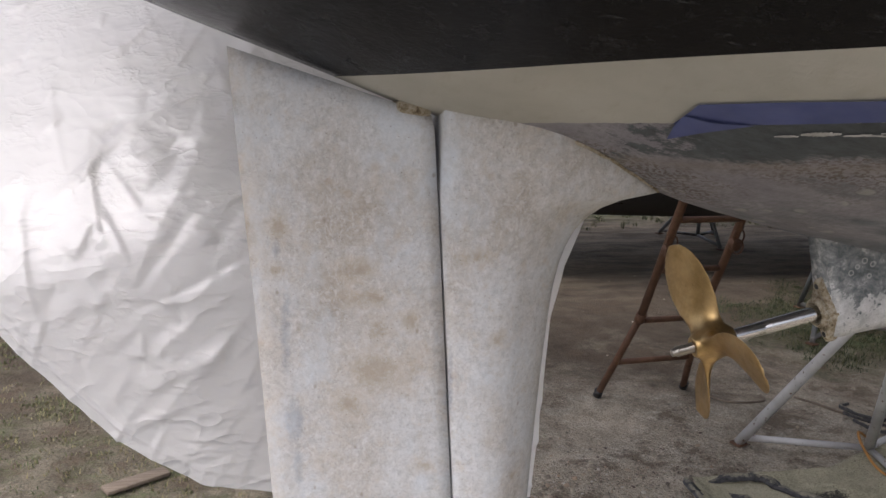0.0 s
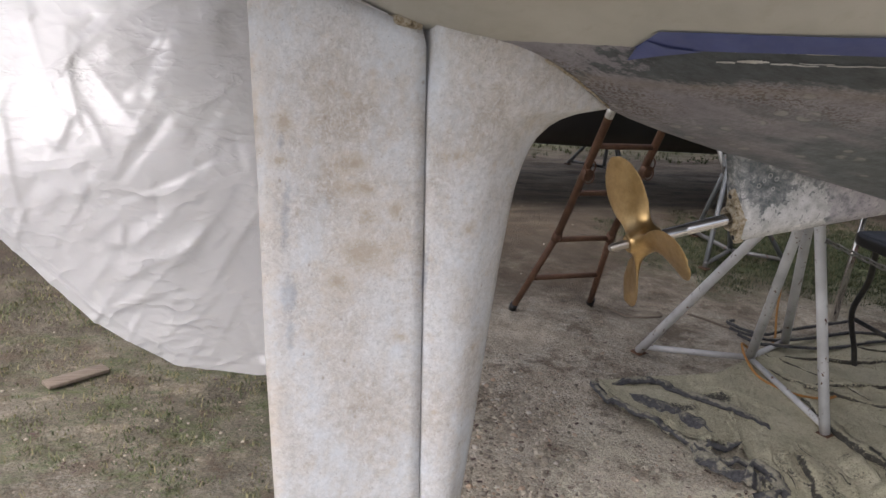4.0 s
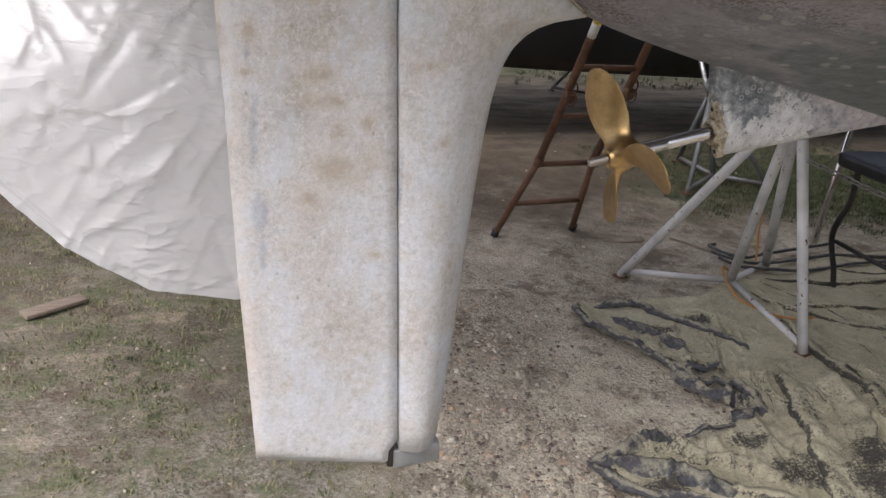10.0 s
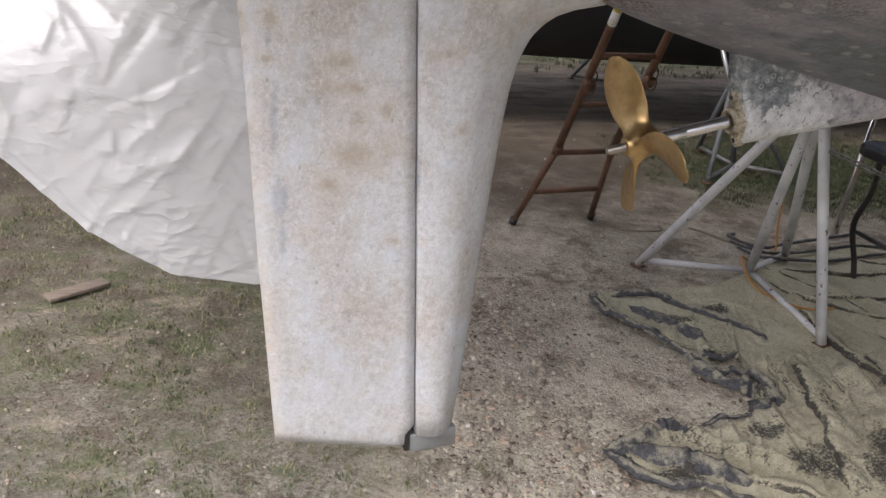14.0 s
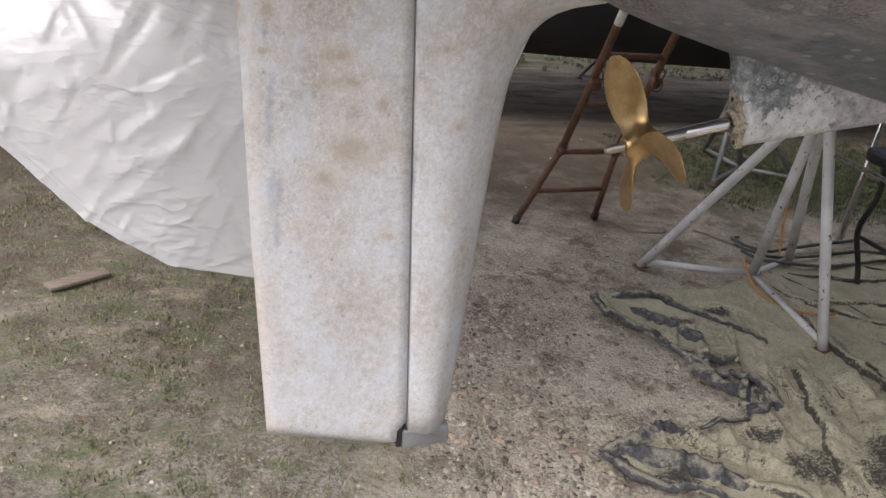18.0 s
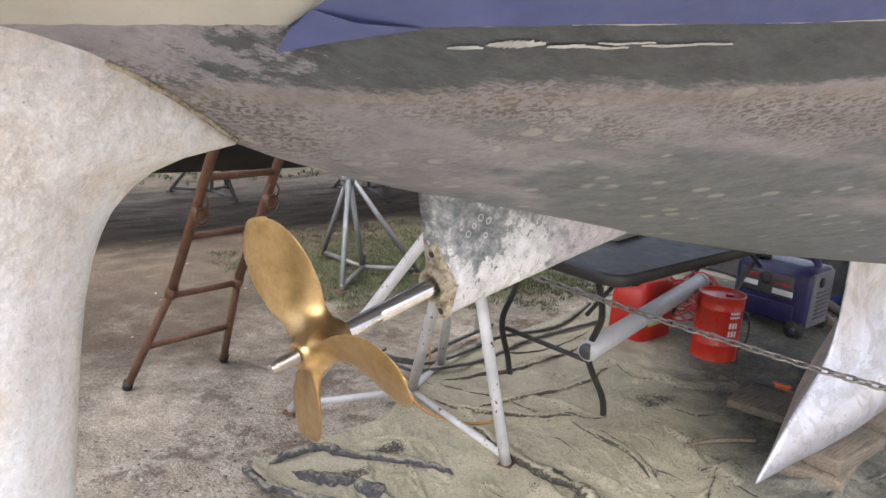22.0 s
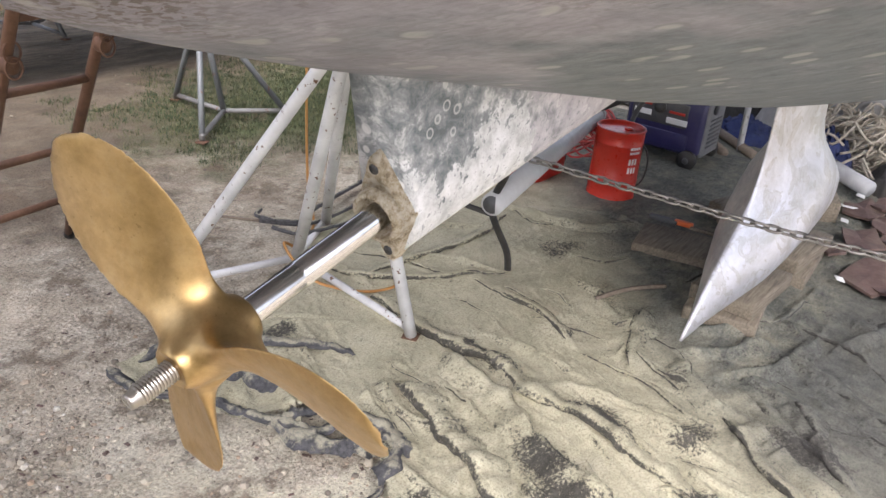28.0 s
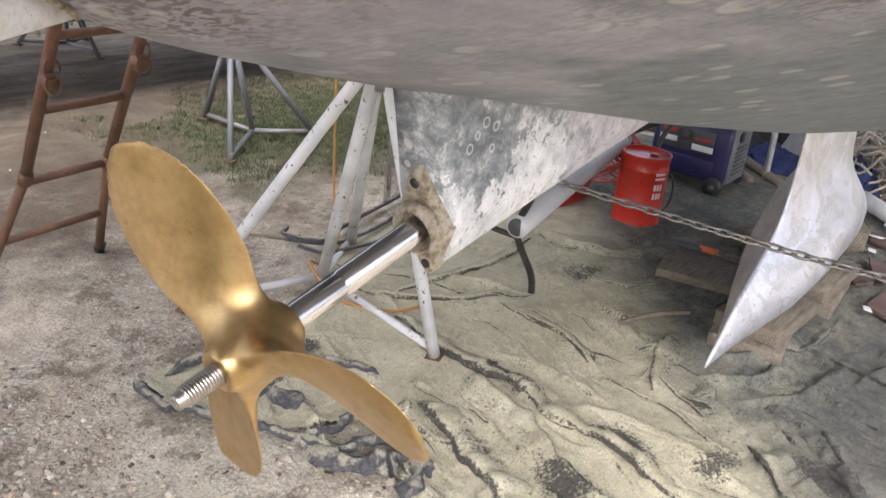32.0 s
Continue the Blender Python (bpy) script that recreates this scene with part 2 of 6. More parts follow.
    dark = m.ramp(m.math('MULTIPLY', m.math('SUBTRACT', line, GREY_FROM), 110.0, True), (0.0, 0), (1.0, 1))
    # towards the skeg the dark coat is rubbed away to ragged lilac
    held = m.ramp(m.math('ADD', m.math('MULTIPLY', m.math('SUBTRACT', x, 0.37), 5.0), m.math('MULTIPLY', m.math('SUBTRACT', m.noise(22, 8, 0.8, m.scaled(0.6, 1, 2.0)), 0.5), 3.0)), (0.35, 0), (0.5, 1))
    dark = m.math('MULTIPLY', dark, held)
    c = m.mix(m.math('MULTIPLY', dark, 0.96), c, m.ramp(m.noise(40, 9, 0.8, m.scaled(0.4, 1, 1.2)), (0.36, (0.030, 0.040, 0.046)), (0.62, (0.095, 0.114, 0.124))))
    c = m.mix(1.0, c, (0.75, 0.755, 0.78), 'MULTIPLY')
    # cream stripe and black topsides
    straight = m.math('SUBTRACT', z, m.math('MULTIPLY', x, SLOPE))
    ragged = m.math('ADD', straight, m.math('MULTIPLY', m.math('SUBTRACT', m.noise(30, 4), 0.5), 0.006))
    cream = m.ramp(m.noise(6, 6, 0.6), (0.3, (0.38, 0.37, 0.325)), (0.7, (0.48, 0.47, 0.425)))
    cream = m.mix(m.math('MULTIPLY', m.ramp(m.noise(14, 6, 0.7, m.scaled(3, 1, 0.8)), (0.55, 0), (0.75, 1)), 0.35), cream, (0.30, 0.26, 0.19))
    is_cream = m.math('GREATER_THAN', ragged, CREAM_FROM)
    c = m.mix(is_cream, c, cream)
    scuff = m.ramp(m.noise(26, 8, 0.8, m.scaled(1, 1, 0.35)), (0.55, 0), (0.72, 1))
    hatch = m.node("ShaderNodeMapping")
    m.put(m.co, hatch.inputs["Vector"])
    hatch.inputs["Rotation"].default_value, hatch.inputs["Scale"].default_value = (0, radians(52), 0), (0.25, 1, 3.0)
    scratch = m.math('MULTIPLY', m.ramp(m.noise(30, 7, 0.8, hatch.outputs[0]), (0.58, 0), (0.66, 1)), m.ramp(m.noise(4, 5, 0.7), (0.45, 0), (0.6, 1)))
    black = m.mix(m.math('MULTIPLY', scuff, 0.3), (0.004, 0.004, 0.005), (0.035, 0.035, 0.036))
    black = m.mix(m.math('MULTIPLY', scratch, 0.5), black, (0.11, 0.115, 0.12))
    is_black = m.math('GREATER_THAN', straight, BLACK_FROM)
    c = m.mix(is_black, c, black)
    rough = m.mix(is_black, 0.55, m.ramp(scuff, (0, 0.22), (1, 0.5)))
    n = m.bump(fine, 0.2, 0.002)
    n = m.bump(fleck, 0.15, 0.001, n)
    n = m.bump(m.noise(4, 5), 0.25, 0.015, n)
    return m.done(c, rough, 0, n, Specular_IOR_Level=m.mix(is_black, 0.5, 0.10))


def tube_paint():
    m = Nodes("ground stern boss")
    big = m.noise(10, 10, 0.7, None, 0.2)
    fine = m.noise(52, 7, 0.74, m.scaled(1, 1, 1.2), 0.4)
    z, x = m.axis(2), m.axis(0)
    rise = m.math('SUBTRACT', z, m.math('ADD', 1.111, m.math('MULTIPLY', m.math('SUBTRACT', x, 0.912), 0.193)))
    grey = m.ramp(m.math('ADD', m.math('MULTIPLY', fine, 0.6), m.math('MULTIPLY', big, 0.4)), (0.41, (0.08, 0.095, 0.10)), (0.47, (0.15, 0.165, 0.17)), (0.53, (0.24, 0.25, 0.25)), (0.58, (0.42, 0.42, 0.41)))
    pink = m.ramp(m.noise(40, 8, 0.75), (0.32, (0.28, 0.262, 0.28)), (0.62, (0.46, 0.435, 0.455)))
    ahead = m.math('ADD', m.math('MULTIPLY', m.math('SUBTRACT', x, 1.06), 3.0), m.math('MULTIPLY', m.math('SUBTRACT', big, 0.5), 2.0))
    c = m.mix(m.ramp(ahead, (0.05, 0), (0.25, 0.85)), grey, pink)
    # white filler left low down, with a torn upper edge
    field = m.math('ADD', m.math('MULTIPLY', big, 0.9), m.math('MULTIPLY', m.math('SUBTRACT', 0.095, rise), 3.2))
    field = m.math('SUBTRACT', field, m.math('MULTIPLY', m.math('MAXIMUM', m.math('SUBTRACT', x, 1.07), 0.0), 8.0))
    field = m.math('ADD', field, m.math('MULTIPLY', m.math('SUBTRACT', fine, 0.5), 0.30))
    white = m.ramp(m.noise(60, 6, 0.7), (0.36, (0.34, 0.345, 0.34)), (0.5, (0.50, 0.505, 0.50)), (0.62, (0.61, 0.61, 0.61)))
    c = m.mix(m.ramp(field, (0.455, 0), (0.475, 1)), c, white)
    speck = m.ramp(m.noise(120, 5, 0.75), (0.57, 0), (0.60, 1))
    c = m.mix(m.math('MULTIPLY', speck, 0.75), c, (0.15, 0.16, 0.165))
    cell = m.cells(62)
    ring = m.ramp(cell, (0.22, 0), (0.25, 1), (0.33, 1), (0.36, 0))
    disc = m.ramp(cell, (0.29, 1), (0.32, 0))
    pick = m.ramp(m.noise(9, 2), (0.50, 0), (0.53, 1))
    c = m.mix(m.math('MULTIPLY', m.math('MULTIPLY', ring, 0.5), pick), c, (0.55, 0.545, 0.52))
    c = m.mix(m.math('MULTIPLY', m.math('MULTIPLY', disc, 0.75), m.ramp(m.noise(13, 2), (0.60, 0), (0.63, 1))), c, (0.70, 0.69, 0.66))
    return m.done(c, 0.6, 0, m.bump(fine, 0.3, 0.003, m.bump(big, 0.35, 0.006)))


def ground_mat():
    m = Nodes("sandy yard ground")
    x, y = m.axis(0), m.axis(1)
    mid = m.noise(5.5, 8, 0.68)
    fine = m.noise(60, 6, 0.7)
    grain = m.noise(120, 6, 0.8)
    coarse = m.noise(46, 7, 0.8)
    sand = m.ramp(mid, (0.30, (0.37, 0.305, 0.22)), (0.48, (0.60, 0.52, 0.40)), (0.68, (0.76, 0.69, 0.56)))
    sand = m.mix(0.8, sand, m.ramp(grain, (0.36, 0.36), (0.56, 1.02)), 'MULTIPLY')
    # trodden turf: brown thatch, green moss, and pale grit showing between
    dry = m.ramp(mid, (0.3, (0.095, 0.08, 0.052)), (0.52, (0.195, 0.170, 0.120)), (0.75, (0.31, 0.28, 0.215)))
    dry = m.mix(0.8, dry, m.ramp(m.noise(85, 6, 0.8, m.scaled(1, 1.4, 1)), (0.35, 0.32), (0.56, 1.1)), 'MULTIPLY')
    near = m.math('ADD', m.math('MULTIPLY', m.math('SUBTRACT', 1.25, y), 0.9), m.math('MULTIPLY', m.math('SUBTRACT', m.noise(2.4, 7, 0.72), 0.5), 2.6), True)
    grit = m.math('MULTIPLY', m.ramp(coarse, (0.44, 0), (0.55, 1)), near)
    dry = m.mix(m.math('MULTIPLY', grit, 0.72), dry, m.ramp(grain, (0.36, (0.27, 0.25, 0.20)), (0.56, (0.50, 0.48, 0.41))))
    bald = m.ramp(m.noise(2.8, 7, 0.72, m.scaled(1, 1.5, 1)), (0.55, 0), (0.64, 1))
    dry = m.mix(m.math('MULTIPLY', bald, 0.7), dry, m.ramp(grain, (0.36, (0.22, 0.18, 0.125)), (0.56, (0.42, 0.365, 0.27))))
    moss = m.math('MULTIPLY', m.ramp(m.noise(3.6, 7, 0.72, m.scaled(1, 1.5, 1)), (0.49, 0), (0.60, 1)), m.ramp(coarse, (0.40, 0.2), (0.56, 1)))
    dry = m.mix(m.math('MULTIPLY', moss, 0.85), dry, m.ramp(grain, (0.36, (0.045, 0.062, 0.018)), (0.58, (0.130, 0.155, 0.058))))
    lump = m.cells(62, m.scaled(1, 1, 0.5))
    clod = m.ramp(m.noise(3.1, 6, 0.7), (0.42, 0), (0.55, 1))
    sand = m.mix(m.math('MULTIPLY', clod, 0.8), sand, m.ramp(lump, (0.12, 1.15), (0.55, 0.72)), 'MULTIPLY')
    left = m.math('MULTIPLY', m.math('SUBTRACT', m.math('ADD', 0.62, m.math('MULTIPLY', m.math('SUBTRACT', m.noise(1.6, 7, 0.7), 0.5), 1.6)), x), 2.5, True)
    c = m.mix(left, sand, dry)
    # brown earth farther in, darkened as painted shade; paler sand and turf again beyond
    earth = m.math('ADD', m.math('MULTIPLY', m.math('SUBTRACT', y, 1.75), 0.8), m.math('MULTIPLY', m.math('SUBTRACT', m.noise(1.7, 8, 0.72), 0.5), 2.6), True)
    c = m.mix(m.math('MULTIPLY', earth, 0.95), c, m.mix(0.6, m.ramp(mid, (0.3, (0.050, 0.036, 0.023)), (0.7, (0.130, 0.098, 0.064))), m.ramp(grain, (0.38, 0.5), (0.56, 1.1)), 'MULTIPLY'))
    # far sand strip, painted lighter to offset the neighbour hull's shadow
    lit_lane = m.math('ADD', m.math('MULTIPLY', m.math('SUBTRACT', y, 3.9), 0.8), m.math('MULTIPLY', m.math('SUBTRACT', m.noise(1.3, 6, 0.65, m.scaled(0.5, 1.8, 1)), 0.5), 3.2), True)
    c = m.mix(m.math('MULTIPLY', lit_lane, 0.85), c, m.mix(0.6, m.ramp(m.noise(2.2, 7, 0.7, m.scaled(0.5, 2.2, 1)), (0.38, (0.13, 0.095, 0.06)), (0.62, (0.42, 0.335, 0.235))), m.ramp(coarse, (0.38, 0.6), (0.56, 1.1)), 'MULTIPLY'))
    # turf round the far stand, darkened to match the shaded grass
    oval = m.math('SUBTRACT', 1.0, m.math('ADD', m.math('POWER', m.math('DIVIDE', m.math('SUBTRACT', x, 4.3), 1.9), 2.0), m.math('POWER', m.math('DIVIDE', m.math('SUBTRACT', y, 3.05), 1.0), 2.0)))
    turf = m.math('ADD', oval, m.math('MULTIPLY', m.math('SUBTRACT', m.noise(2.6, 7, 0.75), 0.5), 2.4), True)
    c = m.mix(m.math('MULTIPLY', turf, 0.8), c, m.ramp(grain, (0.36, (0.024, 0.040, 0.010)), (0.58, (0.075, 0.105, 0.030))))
    far = m.math('MULTIPLY', m.math('SUBTRACT', m.math('ADD', y, m.math('MULTIPLY', m.noise(1.5, 4), 1.2)), 7.0), 1.5, True)
    c = m.mix(m.math('MULTIPLY', far, 0.7), c, (0.10, 0.125, 0.045))
    soil = m.ramp(m.noise(3.3, 9, 0.78), (0.52, 0), (0.60, 1))
    c = m.mix(m.math('MULTIPLY', soil, m.math('SUBTRACT', 0.72, m.math('MULTIPLY', lit_lane, 0.6))), c, m.ramp(grain, (0.38, (0.065, 0.046, 0.030)), (0.57, (0.155, 0.112, 0.072))))
    dust = m.ramp(m.noise(4.4, 9, 0.78), (0.44, 0), (0.53, 1))
    near_tarp = m.math('MULTIPLY', m.math('SUBTRACT', 1.35, m.math('ABSOLUTE', m.math('SUBTRACT', y, 0.2))), 1.2, True)
    # sanding dust drifts from the tarpaulin to the rudder's foot
    reach = m.math('MULTIPLY', m.math('ADD', m.math('SUBTRACT', x, 0.62), m.math('MULTIPLY', m.math('SUBTRACT', 0.75, y), 0.8)), 2.0, True)
    c = m.mix(m.math('MULTIPLY', m.math('MULTIPLY', dust, m.math('MULTIPLY', near_tarp, reach)), 0.85), c, m.ramp(grain, (0.35, (0.37, 0.335, 0.24)), (0.53, (0.74, 0.69, 0.53))))
    litter = m.math('MULTIPLY', m.ramp(m.noise(48, 5, 0.75, m.scaled(1, 1.6, 1)), (0.58, 0), (0.63, 1)), m.ramp(m.noise(4.0, 4), (0.40, 0.2), (0.6, 1)))
    c = m.mix(m.math('MULTIPLY', litter, 0.5), c, (0.050, 0.038, 0.027))
    n = m.bump(fine, 0.6, 0.014)
    n = m.bump(m.noise(26, 7, 0.75), 0.7, 0.028, n)
    n = m.bump(m.math('MULTIPLY', m.math('SUBTRACT', 1.0, lump), clod), 0.5, 0.012, n)
    return m.done(c, 0.95, 0, n)


RUBBED = [(1.70, 0.69, 0.09, 0.09), (1.63, 0.46, 0.11, 0.05), (1.70, 0.28, 0.12, 0.10), (1.90, 0.18, 0.10, 0.12), (2.33, 0.70, 0.05, 0.12), (2.39, 0.03, 0.12, 0.07), (2.30, 0.30, 0.06, 0.14), (2.0, 0.30, 0.10, 0.12), (1.20, 0.30, 0.12, 0.05),
          (1.72, 1.22, 0.13, 0.05), (1.95, 1.28, 0.12, 0.05), (1.12, 0.44, 0.09, 0.07), (2.1, -0.1, 0.12, 0.10), (3.25, 0.95, 0.14, 0.10), (2.55, -0.25, 0.10, 0.14)]


def tarp_mat():
    """Dark ground sheet under a coat of pale sanding dust, which lies on what faces up and is rubbed off in places."""
    m = Nodes("dusty tarpaulin")
    up = m.up()
    x, y = m.axis(0, m.node("ShaderNodeNewGeometry").outputs["Position"]), m.axis(1, m.node("ShaderNodeNewGeometry").outputs["Position"])
    fine = m.noise(80, 6, 0.75)
    patch = m.noise(5, 9, 0.72)
    dust = m.ramp(patch, (0.3, (0.32, 0.293, 0.195)), (0.5, (0.475, 0.436, 0.30)), (0.7, (0.575, 0.534, 0.383)))
    green = m.math('MULTIPLY', m.math('SUBTRACT', m.math('SUBTRACT', x, 2.34), m.math('MULTIPLY', m.math('MAXIMUM', m.math('SUBTRACT', y, 0.1), 0.0), 1.1)), 2.2, True)
    green = m.math('MULTIPLY', green, m.ramp(m.noise(7, 7, 0.7), (0.30, 0.55), (0.55, 1)))
    dust = m.mix(green, dust, m.ramp(m.noise(26, 8, 0.75, m.scaled(1, 2.2, 1), 0.6), (0.34, (0.060, 0.063, 0.054)), (0.66, (0.185, 0.187, 0.155))))
    bare_side = m.math('MULTIPLY', m.math('MULTIPLY', m.math('SUBTRACT', 0.03, y), 5.0, True), m.math('MULTIPLY', m.math('SUBTRACT', x, 2.15), 3.0, True))
    dust = m.mix(m.math('MULTIPLY', bare_side, 0.8), dust, m.ramp(m.noise(19, 8, 0.75), (0.34, (0.035, 0.036, 0.034)), (0.66, (0.115, 0.115, 0.10))))
    cloth = m.ramp(fine, (0.3, (0.016, 0.0145, 0.012)), (0.7, (0.066, 0.060, 0.052)))
    speckle = m.noise(105, 7, 0.8)
    total = None
    wob = m.math('MULTIPLY', m.math('SUBTRACT', m.noise(9, 6, 0.7), 0.5), 2.4)
    for cx, cy, rx, ry in RUBBED:
        d = m.math('ADD', m.math('POWER', m.math('DIVIDE', m.math('SUBTRACT', x, cx), rx), 2.0), m.math('POWER', m.math('DIVIDE', m.math('SUBTRACT', y, cy), ry), 2.0))
        k = m.math('SUBTRACT', 1.0, m.math('ADD', d, wob), True)
        total = k if total is None else m.math('MAXIMUM', total, k)
    lie = m.math('ADD', up, m.math('MULTIPLY', m.math('SUBTRACT', m.noise(24, 8, 0.75), 0.5), 0.30))
    steep = m.ramp(lie, (0.66, 1), (0.95, 0))
    off = m.math('ADD', m.math('MULTIPLY', total, 0.20), m.math('ADD', m.math('MULTIPLY', m.math('MULTIPLY', steep, m.ramp(m.noise(6.5, 6, 0.75), (0.40, 0.45), (0.58, 1))), 0.27), m.math('MULTIPLY', m.ramp(m.noise(3.6, 7, 0.75), (0.48, 0), (0.68, 1)), 0.11)))
    bare = m.ramp(m.math('ADD', speckle, off), (0.59, 0), (0.70, 1))
    c = m.mix(m.math('MULTIPLY', bare, 0.94), dust, cloth)
    c = m.mix(0.75, c, m.ramp(m.noise(150, 6, 0.85), (0.37, 0.45), (0.53, 1.1)), 'MULTIPLY')
    turn, thin = m.node("ShaderNodeMapping"), m.node("ShaderNodeMapping")
    m.put(m.co, turn.inputs["Vector"])
    turn.inputs["Rotation"].default_value = (0, 0, radians(-68))
    m.put(turn.outputs[0], thin.inputs["Vector"])
    thin.inputs["Scale"].default_value = (0.45, 1.9, 1)
    crease = m.math('POWER', m.math('ABSOLUTE', m.math('SUBTRACT', m.noise(9, 4, 0.6, thin.outputs[0], 0.6), 0.5)), 0.6)
    n = m.bump(crease, 0.10, 0.03)
    n = m.bump(m.noise(9, 7, 0.7, None, 0.5), 0.45, 0.035, n)
    n = m.bump(m.noise(28, 9, 0.75), 0.6, 0.018, n)
    n = m.bump(m.noise(120, 6, 0.8), 0.6, 0.005, n)
    return m.done(c, 0.9, 0, n)


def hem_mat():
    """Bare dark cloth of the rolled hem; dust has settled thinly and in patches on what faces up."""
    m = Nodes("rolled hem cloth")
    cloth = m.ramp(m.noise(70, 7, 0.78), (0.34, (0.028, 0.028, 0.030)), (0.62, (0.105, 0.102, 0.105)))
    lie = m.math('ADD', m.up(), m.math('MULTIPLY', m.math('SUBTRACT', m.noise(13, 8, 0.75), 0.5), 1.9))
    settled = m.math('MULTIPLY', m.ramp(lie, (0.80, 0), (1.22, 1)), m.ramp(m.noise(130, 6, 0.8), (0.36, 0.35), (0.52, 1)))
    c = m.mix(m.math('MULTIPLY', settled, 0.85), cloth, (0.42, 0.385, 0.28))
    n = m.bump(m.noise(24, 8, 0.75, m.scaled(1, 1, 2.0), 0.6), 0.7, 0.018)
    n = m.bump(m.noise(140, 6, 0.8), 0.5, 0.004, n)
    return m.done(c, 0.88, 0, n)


def sheet_mat():
    m = Nodes("clear plastic sheet")

    def crease(scale, angle, long, thin, seed):
        """Thin straight-ish ridges along one slant."""
        lean = m.node("ShaderNodeMapping")
        m.put(m.co, lean.inputs["Vector"])
        lean.inputs["Location"].default_value = (seed, 0, seed * 0.7)
        lean.inputs["Rotation"].default_value = (0, radians(angle), 0)
        lean.inputs["Scale"].default_value = (long, 0.6, 1.0)
        d = m.math('ABSOLUTE', m.math('SUBTRACT', m.noise(scale, 3, 0.55, lean.outputs[0], 0.25), 0.5))
        return m.math('POWER', m.math('SUBTRACT', 1.0, m.math('MULTIPLY', d, thin), True), 1.4)
    where = m.ramp(m.noise(2.6, 4), (0.40, 0.1), (0.60, 1))
    n = m.bump(crease(3.6, -48, 0.4, 16.0, 1.3), 0.3, 0.006)
    n = m.bump(m.math('MULTIPLY', crease(8.0, -52, 0.45, 13.0, 4.1), where), 0.6, 0.008, n)
    n = m.bump(m.math('MULTIPLY', crease(9.0, 25, 0.5, 14.0, 7.7), where), 0.4, 0.005, n)
    n = m.bump(m.math('MULTIPLY', crease(19.0, -60, 0.6, 9.0, 2.9), m.ramp(m.noise(4.5, 3), (0.45, 0), (0.6, 1))), 0.5, 0.004, n)
    m.done(m.ramp(m.noise(5, 6, 0.6), (0.3, (0.80, 0.785, 0.77)), (0.7, (0.87, 0.86, 0.85))), 0.26, 0, n, Coat_Weight=0.9, Coat_Roughness=0.06)
    tr = m.node("ShaderNodeBsdfTranslucent")
    tr.inputs[0].default_value = (0.985, 0.965, 0.95, 1)
    m.put(n, tr.inputs["Normal"])
    clear = m.node("ShaderNodeBsdfTransparent")
    mx = m.node("ShaderNodeMixShader")
    mx.inputs[0].default_value = 0.5
    m.t.links.new(m.b.outputs[0], mx.inputs[1]), m.t.links.new(tr.outputs[0], mx.inputs[2])
    mx2 = m.node("ShaderNodeMixShader")
    mx2.inputs[0].default_value = 0.05
    m.t.links.new(mx.outputs[0], mx2.inputs[1]), m.t.links.new(clear.outputs[0], mx2.inputs[2])
    m.t.links.new(mx2.outputs[0], m.out.inputs[0])
    return m.mat


def bronze_mat():
    m = Nodes("polished bronze")
    film = m.noise(16, 9, 0.72)
    c = m.ramp(film, (0.3, (0.37, 0.245, 0.10)), (0.5, (0.50, 0.345, 0.16)), (0.7, (0.58, 0.43, 0.235)))
    c = m.mix(0.5, c, m.ramp(m.noise(75, 7, 0.75), (0.36, 0.72), (0.56, 1.0)), 'MULTIPLY')
    speck = m.math('MULTIPLY', m.ramp(m.noise(190, 3, 0.6), (0.64, 0), (0.68, 1)), m.ramp(m.noise(9, 3), (0.48, 0), (0.58, 1)))
    c = m.mix(m.math('MULTIPLY', speck, 0.5), c, (0.22, 0.14, 0.06))
    r = m.ramp(m.noise(42, 8, 0.75), (0.32, 0.27), (0.66, 0.46))
    return m.done(c, r, 1.0, m.bump(m.noise(260, 4), 0.10, 0.001, m.bump(m.noise(14, 3), 0.08, 0.004)))


def steel_mat(name="stainless steel", rough=0.16, col=(0.62, 0.61, 0.60)):
    m = Nodes(name)
    r = m.ramp(m.noise(40, 5, 0.6, m.scaled(0.3, 3, 3)), (0.3, rough * 0.7), (0.7, rough * 1.6))
    return m.done(m.ramp(m.noise(22, 4), (0.3, tuple(c * 0.85 for c in col)), (0.7, col)), r, 1.0, m.bump(m.noise(150, 3), 0.05, 0.001))


def chipped_white(name="chipped white paint", paint=(0.74, 0.74, 0.735)):
    m = Nodes(name)
    grime = m.ramp(m.noise(6, 6, 0.6), (0.35, tuple(c * 0.68 for c in paint)), (0.7, paint))
    chip = m.math('MAXIMUM', m.ramp(m.noise(38, 4, 0.6, m.scaled(1, 1, 0.7)), (0.635, 0), (0.66, 1)), m.ramp(m.noise(11, 7, 0.7), (0.68, 0), (0.72, 1)))
    low = m.math('MULTIPLY', m.math('SUBTRACT', 0.07, m.axis(2)), 12.0, True)
    c = m.mix(chip, grime, m.ramp(m.noise(90, 4), (0.3, (0.07, 0.035, 0.022)), (0.7, (0.22, 0.12, 0.07))))
    c = m.mix(m.math('MULTIPLY', m.math('MULTIPLY', low, m.noise(30, 4)), 0.8), c, (0.2, 0.13, 0.08))
    return m.done(c, m.mix(chip, 0.45, 0.85), 0, m.bump(m.math('SUBTRACT', 1.0, chip), 0.4, 0.002))


